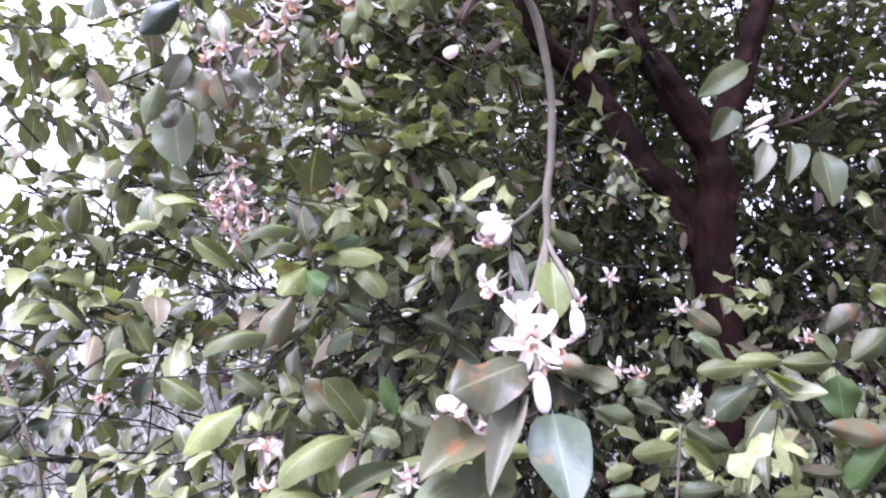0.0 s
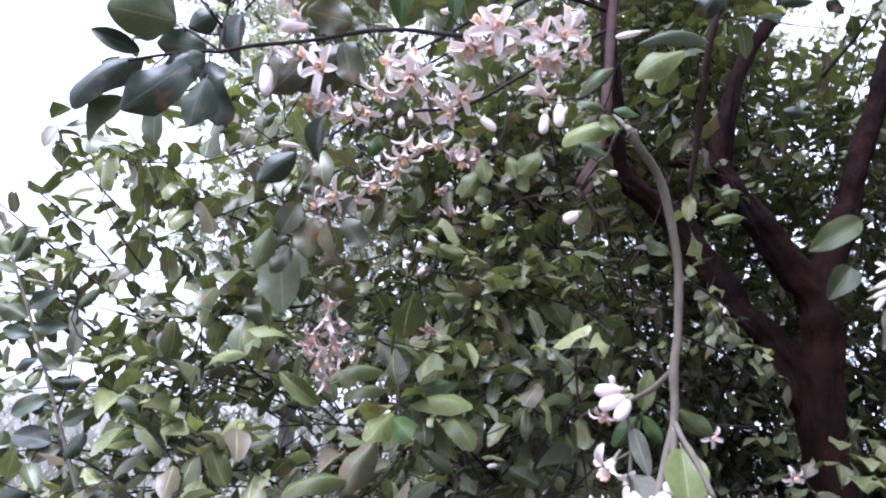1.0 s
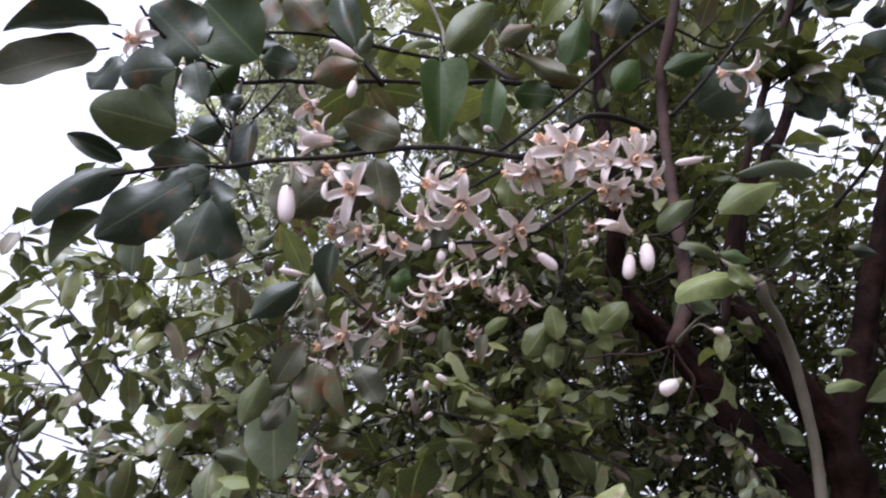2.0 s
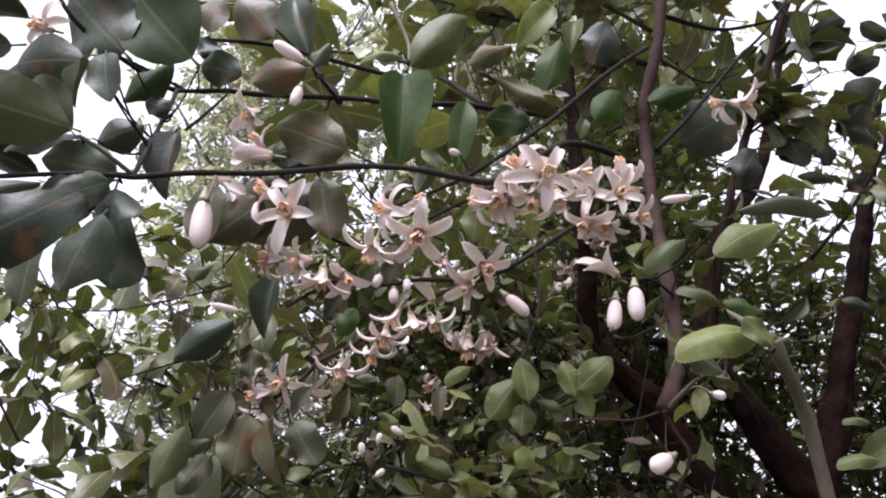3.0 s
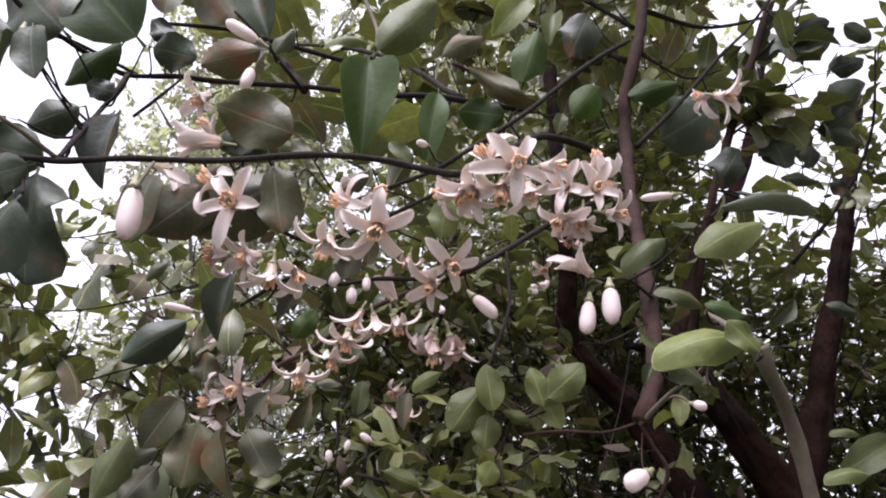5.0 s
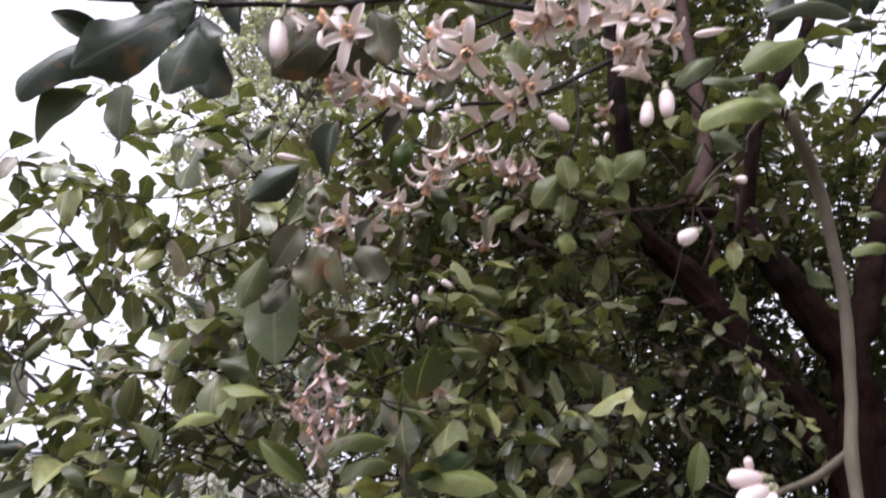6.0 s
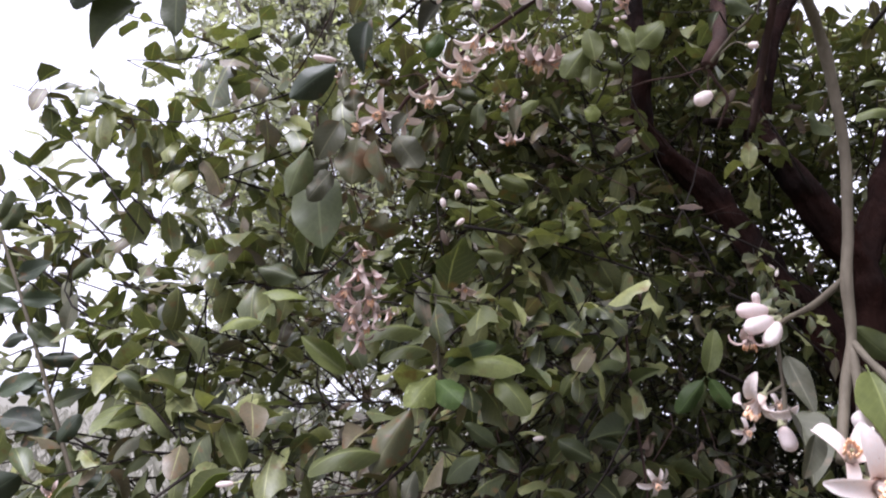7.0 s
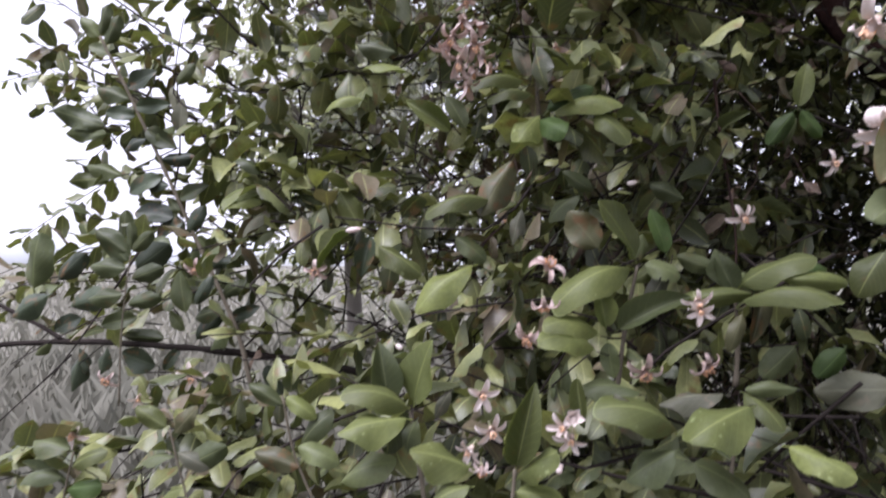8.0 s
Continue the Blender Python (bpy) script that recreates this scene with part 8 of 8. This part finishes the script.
stalk = twig(tree, "twig", 0.0005, 0.0008, "twig", (0.409, 0.800, 1.399), (0.423, 0.810, 1.378), (0.435, 0.810, 1.365))
leaf(frontspray, (0.409, 0.800, 1.399), (0.453, 0.800, 1.433), 0.5, "o", 10, 4, 0.45)
stalk = twig(tree, "twig", 0.0005, 0.0008, "twig", (0.436, 0.800, 1.369), (0.435, 0.810, 1.366), (0.435, 0.810, 1.365))
leaf(frontspray, (0.436, 0.800, 1.369), (0.483, 0.800, 1.407), 0.5, "g", 0, 4, 0.45)
leaf(frontspray, (0.463, 0.800, 1.458), (0.488, 0.800, 1.430), 0.6, "b", 13, 2, 0.45)
leaf(frontspray, (0.255, 0.800, 1.305), (0.307, 0.800, 1.278), 0.55, "g", 1, 4, 0.45)
leaf(frontspray, (0.252, 0.800, 1.293), (0.293, 0.800, 1.255), 0.3, "b", 0, 1, 0.45)
stalk = twig(tree, "twig", 0.0005, 0.0008, "twig", (0.306, 0.800, 1.282), (0.278, 0.804, 1.281), (0.254, 0.800, 1.287))
leaf(frontspray, (0.306, 0.800, 1.282), (0.352, 0.800, 1.255), 0.55, "g", 5, 4, 0.45)
leaf(frontspray, (0.255, 0.800, 1.281), (0.204, 0.800, 1.272), 0.5, "b", 1, 3, 0.45)
stalk = twig(tree, "twig", 0.0005, 0.0008, "twig", (0.207, 0.800, 1.260), (0.232, 0.804, 1.257), (0.252, 0.800, 1.259))
leaf(frontspray, (0.207, 0.800, 1.260), (0.176, 0.800, 1.248), 0.6, "b", 0, 4, 0.45)
leaf(frontspray, (0.159, 0.800, 1.322), (0.206, 0.800, 1.310), 0.42, "g", 23, 3, 0.45)
stalk = twig(tree, "twig", 0.0005, 0.0008, "twig", (0.222, 0.800, 1.347), (0.240, 0.804, 1.321), (0.255, 0.800, 1.305))
leaf(frontspray, (0.222, 0.800, 1.347), (0.195, 0.800, 1.340), 0.7, "g", 8, 2, 0.45)
stalk = twig(tree, "twig", 0.0005, 0.0008, "twig", (0.240, 0.800, 1.317), (0.249, 0.804, 1.309), (0.255, 0.800, 1.305))
leaf(frontspray, (0.240, 0.800, 1.317), (0.204, 0.800, 1.332), 0.5, "g", 18, 4, 0.45)
stalk = twig(tree, "twig", 0.0005, 0.0008, "twig", (0.479, 0.800, 1.292), (0.465, 0.810, 1.288), (0.454, 0.810, 1.288))
leaf(frontspray, (0.479, 0.800, 1.292), (0.434, 0.800, 1.238), 0.5, "v", 0, 4, 0.45)
stalk = twig(tree, "twig", 0.0005, 0.0008, "twig", (0.400, 0.800, 1.306), (0.392, 0.804, 1.302), (0.385, 0.800, 1.300))
leaf(frontspray, (0.400, 0.800, 1.306), (0.483, 0.800, 1.291), 0.34, "o", 6, 3, 0.45)
stalk = twig(tree, "twig", 0.0005, 0.0008, "twig", (0.363, 0.800, 1.260), (0.369, 0.804, 1.261), (0.374, 0.800, 1.263))
leaf(frontspray, (0.363, 0.800, 1.260), (0.430, 0.800, 1.254), 0.2, "o", 11, 3, 0.45)
stalk = twig(tree, "twig", 0.0005, 0.0008, "twig", (0.400, 0.800, 1.277), (0.385, 0.804, 1.275), (0.372, 0.800, 1.276))
leaf(frontspray, (0.400, 0.800, 1.277), (0.354, 0.800, 1.300), 0.5, "o", 6, 2, 0.45)
stalk = twig(tree, "twig", 0.0005, 0.0008, "twig", (0.305, 0.800, 1.239), (0.276, 0.804, 1.237), (0.251, 0.800, 1.240))
leaf(frontspray, (0.305, 0.800, 1.239), (0.254, 0.800, 1.233), 0.4, "g", 5, 5, 0.45)
stalk = twig(tree, "twig", 0.0005, 0.0008, "twig", (0.423, 0.800, 1.372), (0.430, 0.810, 1.367), (0.435, 0.810, 1.365))
leaf(frontspray, (0.423, 0.800, 1.372), (0.400, 0.800, 1.402), 0.5, "g", 18, 0, 0.45)
stalk = twig(tree, "twig", 0.0005, 0.0008, "twig", (0.374, 0.800, 1.336), (0.369, 0.804, 1.333), (0.365, 0.800, 1.331))
leaf(frontspray, (0.374, 0.800, 1.336), (0.397, 0.800, 1.300), 0.45, "g", 16, 4, 0.45)
stalk = twig(tree, "twig", 0.0005, 0.0008, "twig", (0.347, 0.800, 1.229), (0.363, 0.804, 1.231), (0.377, 0.800, 1.236))
leaf(frontspray, (0.347, 0.800, 1.229), (0.396, 0.800, 1.235), 0.4, "b", 3, 3, 0.45)
stalk = twig(tree, "twig", 0.0005, 0.0008, "twig", (0.221, 0.800, 1.234), (0.237, 0.804, 1.231), (0.250, 0.800, 1.232))
leaf(frontspray, (0.221, 0.800, 1.234), (0.179, 0.800, 1.228), 0.5, "g", 8, 4, 0.45)
flower(tree, (0.260, 0.800, 1.328), (0.20, -0.90, -0.20), 0.016, "back", 423)
flower(tree, (0.266, 0.800, 1.332), (0.60, -0.60, 0.30), 0.015, "half", 424)
flower(tree, (0.283, 0.800, 1.310), (0.40, -0.70, -0.40), 0.014, "dry", 425)
flower(tree, (0.221, 0.840, 1.357), (0.20, -0.60, -0.70), 0.018, "dry", 426)
flower(tree, (0.200, 0.840, 1.360), (-0.30, -0.70, -0.50), 0.018, "back", 427)
flower(tree, (0.444, 0.900, 1.397), (0.10, -0.60, -0.80), 0.02, "dry", 428)
flower(tree, (0.264, 1.150, 1.470), (0.20, -0.90, -0.20), 0.022, "back", 429)
flower(tree, (0.365, 1.120, 1.425), (0.20, -0.80, -0.40), 0.022, "back", 430)

# pendent leaves by the trunk
pendent = twig(tree, "twig", 0.003, 0.002, "brown", (0.517, 0.920, 1.720), (0.461, 0.900, 1.670), (0.406, 0.890, 1.649))
leaf(pendent, (0.399, 0.890, 1.635), (0.371, 0.870, 1.576), .36, "p", 10, 0)
leaf(pendent, (0.427, 0.890, 1.632), (0.412, 0.870, 1.576), .48, "g", 5, 1)
leaf(pendent, (0.467, 0.900, 1.627), (0.465, 0.870, 1.549), .48, "g", 5, 0)
flower(tree, (0.396, 0.890, 1.670), (-0.59, -0.61, 0.53), .018, "half", 110)
bud(tree, (0.378, 0.890, 1.649), (0.403, 0.885, 1.662), 0.008)
bud(tree, (0.375, 0.890, 1.638), (0.397, 0.885, 1.648), 0.0075)
bud(tree, (0.389, 0.890, 1.642), (0.374, 0.885, 1.622), 0.008)
leaf(pendent, (0.384, 0.950, 1.690), (0.353, 0.950, 1.644), .6, "g", 20, 1)
leaf(pendent, (0.431, 1.000, 1.768), (0.355, 1.000, 1.719), .4, "g", 30, 0)


# ---- leaves and twigs of the crown ----
def smoother(pose):
    """Leaves on the outside of the crown take the finer outline, those deep inside the coarser."""
    deep = pose[0][1] > 1.9 or pose[0][2] > 2.6
    return (*pose[:4], pose[4] + (16 if deep else 0 if pose[0][1] > 1.45 else 8))


near = sorted(range(len(POSES)), key=lambda i: POSES[i][0][1] + 0.4 * abs(POSES[i][0][0] + 0.2))[:170]
rest = sorted(set(range(len(POSES))) - set(near))
foliage = put("foliage", bulk_leaves("foliage", [smoother(POSES[i]) for i in rest], CROWN_LEAF, TEMPLATES), tree)
tagged(foliage, "dense dusty green lemon leaves, with unseen sprays added for shade", kind="stuff")
twigs = put("twig_work", bulk_stems("twig_work", STEMS, BARK["twig"]), tree)
tagged(twigs, "thin dark twigs inside the crown", kind="stuff")
for i in near:
    o, x, y, z, kind = POSES[i]
    m = Matrix((Vector(x), Vector(y), Vector(z))).transposed().to_4x4()
    m.translation = Vector(o)
    put("leaf", leaf_mesh(("g", "b", "g", "b", "o")[i % 5], kind), twigs, m)


def dead_wood():
    """Bare brown twigs and withered leaves inside the crown, about the trunk and under the outer leaves."""
    rng = np.random.default_rng(61)
    stems, leaves = [], []
    while len(stems) < 760:
        a = np.array([rng.uniform(-0.55, 1.15), rng.uniform(1.2, 2.1), rng.uniform(0.85, 2.15)])
        if a[1] < front(a[0], a[2]) + (0.05 if a[0] > 0.1 else 0.12):
            continue
        way = rng.normal(0, 1, 3) + np.array([0, -0.2, 0.2])
        way = way / np.linalg.norm(way)
        b = a + way * rng.uniform(0.08, 0.32)
        r = rng.uniform(0.0007, 0.0021)
        stems.append(((a, (a + b) / 2 + rng.normal(0, 0.02, 3), b), r, r * 0.5))
        for k in range(int(rng.integers(0, 4))):
            at = a + (b - a) * rng.uniform(0.3, 1.0)
            out = rng.normal(0, 1, 3) + np.array([0, 0, -0.8])
            leaves.append((at, *leaf_axes(rng, out, rng.normal(0, 1, 3) + np.array([0, -0.5, 0.3]), rng.uniform(0.025, 0.055), rng.uniform(0.3, 0.5)), int(rng.integers(0, 8))))
    return stems, leaves


DEAD_STEMS, DEAD_LEAVES = dead_wood()
tagged(put("dead_wood", bulk_stems("dead_wood", DEAD_STEMS, BARK["brown"]), tree), "tangle of thin bare brown twigs", kind="stuff")
tagged(put("dead_foliage", bulk_leaves("dead_foliage", DEAD_LEAVES, DEAD_LEAF, TEMPLATES), tree), "small withered brown leaves", kind="stuff")


# ---- the pale tree behind, with haze painted into its leaves ----
def far_tree(x, y, reach, limbs, sprays, seed):
    rng = np.random.default_rng(seed)
    root = tagged(new("tree"), "tall tree standing behind, haze painted into its pale grey-green leaves", "tree", "trees behind")
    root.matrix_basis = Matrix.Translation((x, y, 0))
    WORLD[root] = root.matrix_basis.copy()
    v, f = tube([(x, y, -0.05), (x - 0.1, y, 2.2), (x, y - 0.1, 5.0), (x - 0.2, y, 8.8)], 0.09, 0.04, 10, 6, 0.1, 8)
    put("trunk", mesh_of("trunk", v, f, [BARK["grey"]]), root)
    poses, stems = [], []
    for k in range(limbs):
        z = rng.uniform(1.3, 8.4)
        a = rng.uniform(0, 2 * np.pi)
        start = np.array([x - 0.1, y - 0.05, z])
        end = start + np.array([np.cos(a) * reach * rng.uniform(0.55, 1.0), np.sin(a) * rng.uniform(0.6, 1.6), rng.uniform(0.2, 1.4)])
        mid = (start + end) / 2 + np.array([0, 0, -0.15])
        w, g = tube([tuple(start), tuple(mid), tuple(end)], 0.04, 0.012, 6, 4, 0.1, 8)
        put("limb", mesh_of("limb", w, g, [BARK["grey"]]), root)
        for j in range(sprays):
            t = rng.uniform(0.2, 1.1)
            at = start * (1 - t) + end * t + rng.normal(0, 0.3, 3)
            spray(rng, at, rng.normal(0, 1, 3), 0.36, 17, 0.102, poses, stems, 0.004)
    tagged(put("crown", bulk_leaves("crown", poses, HAZED_FAR_LEAF, FAR_TEMPLATES), root), kind="stuff")
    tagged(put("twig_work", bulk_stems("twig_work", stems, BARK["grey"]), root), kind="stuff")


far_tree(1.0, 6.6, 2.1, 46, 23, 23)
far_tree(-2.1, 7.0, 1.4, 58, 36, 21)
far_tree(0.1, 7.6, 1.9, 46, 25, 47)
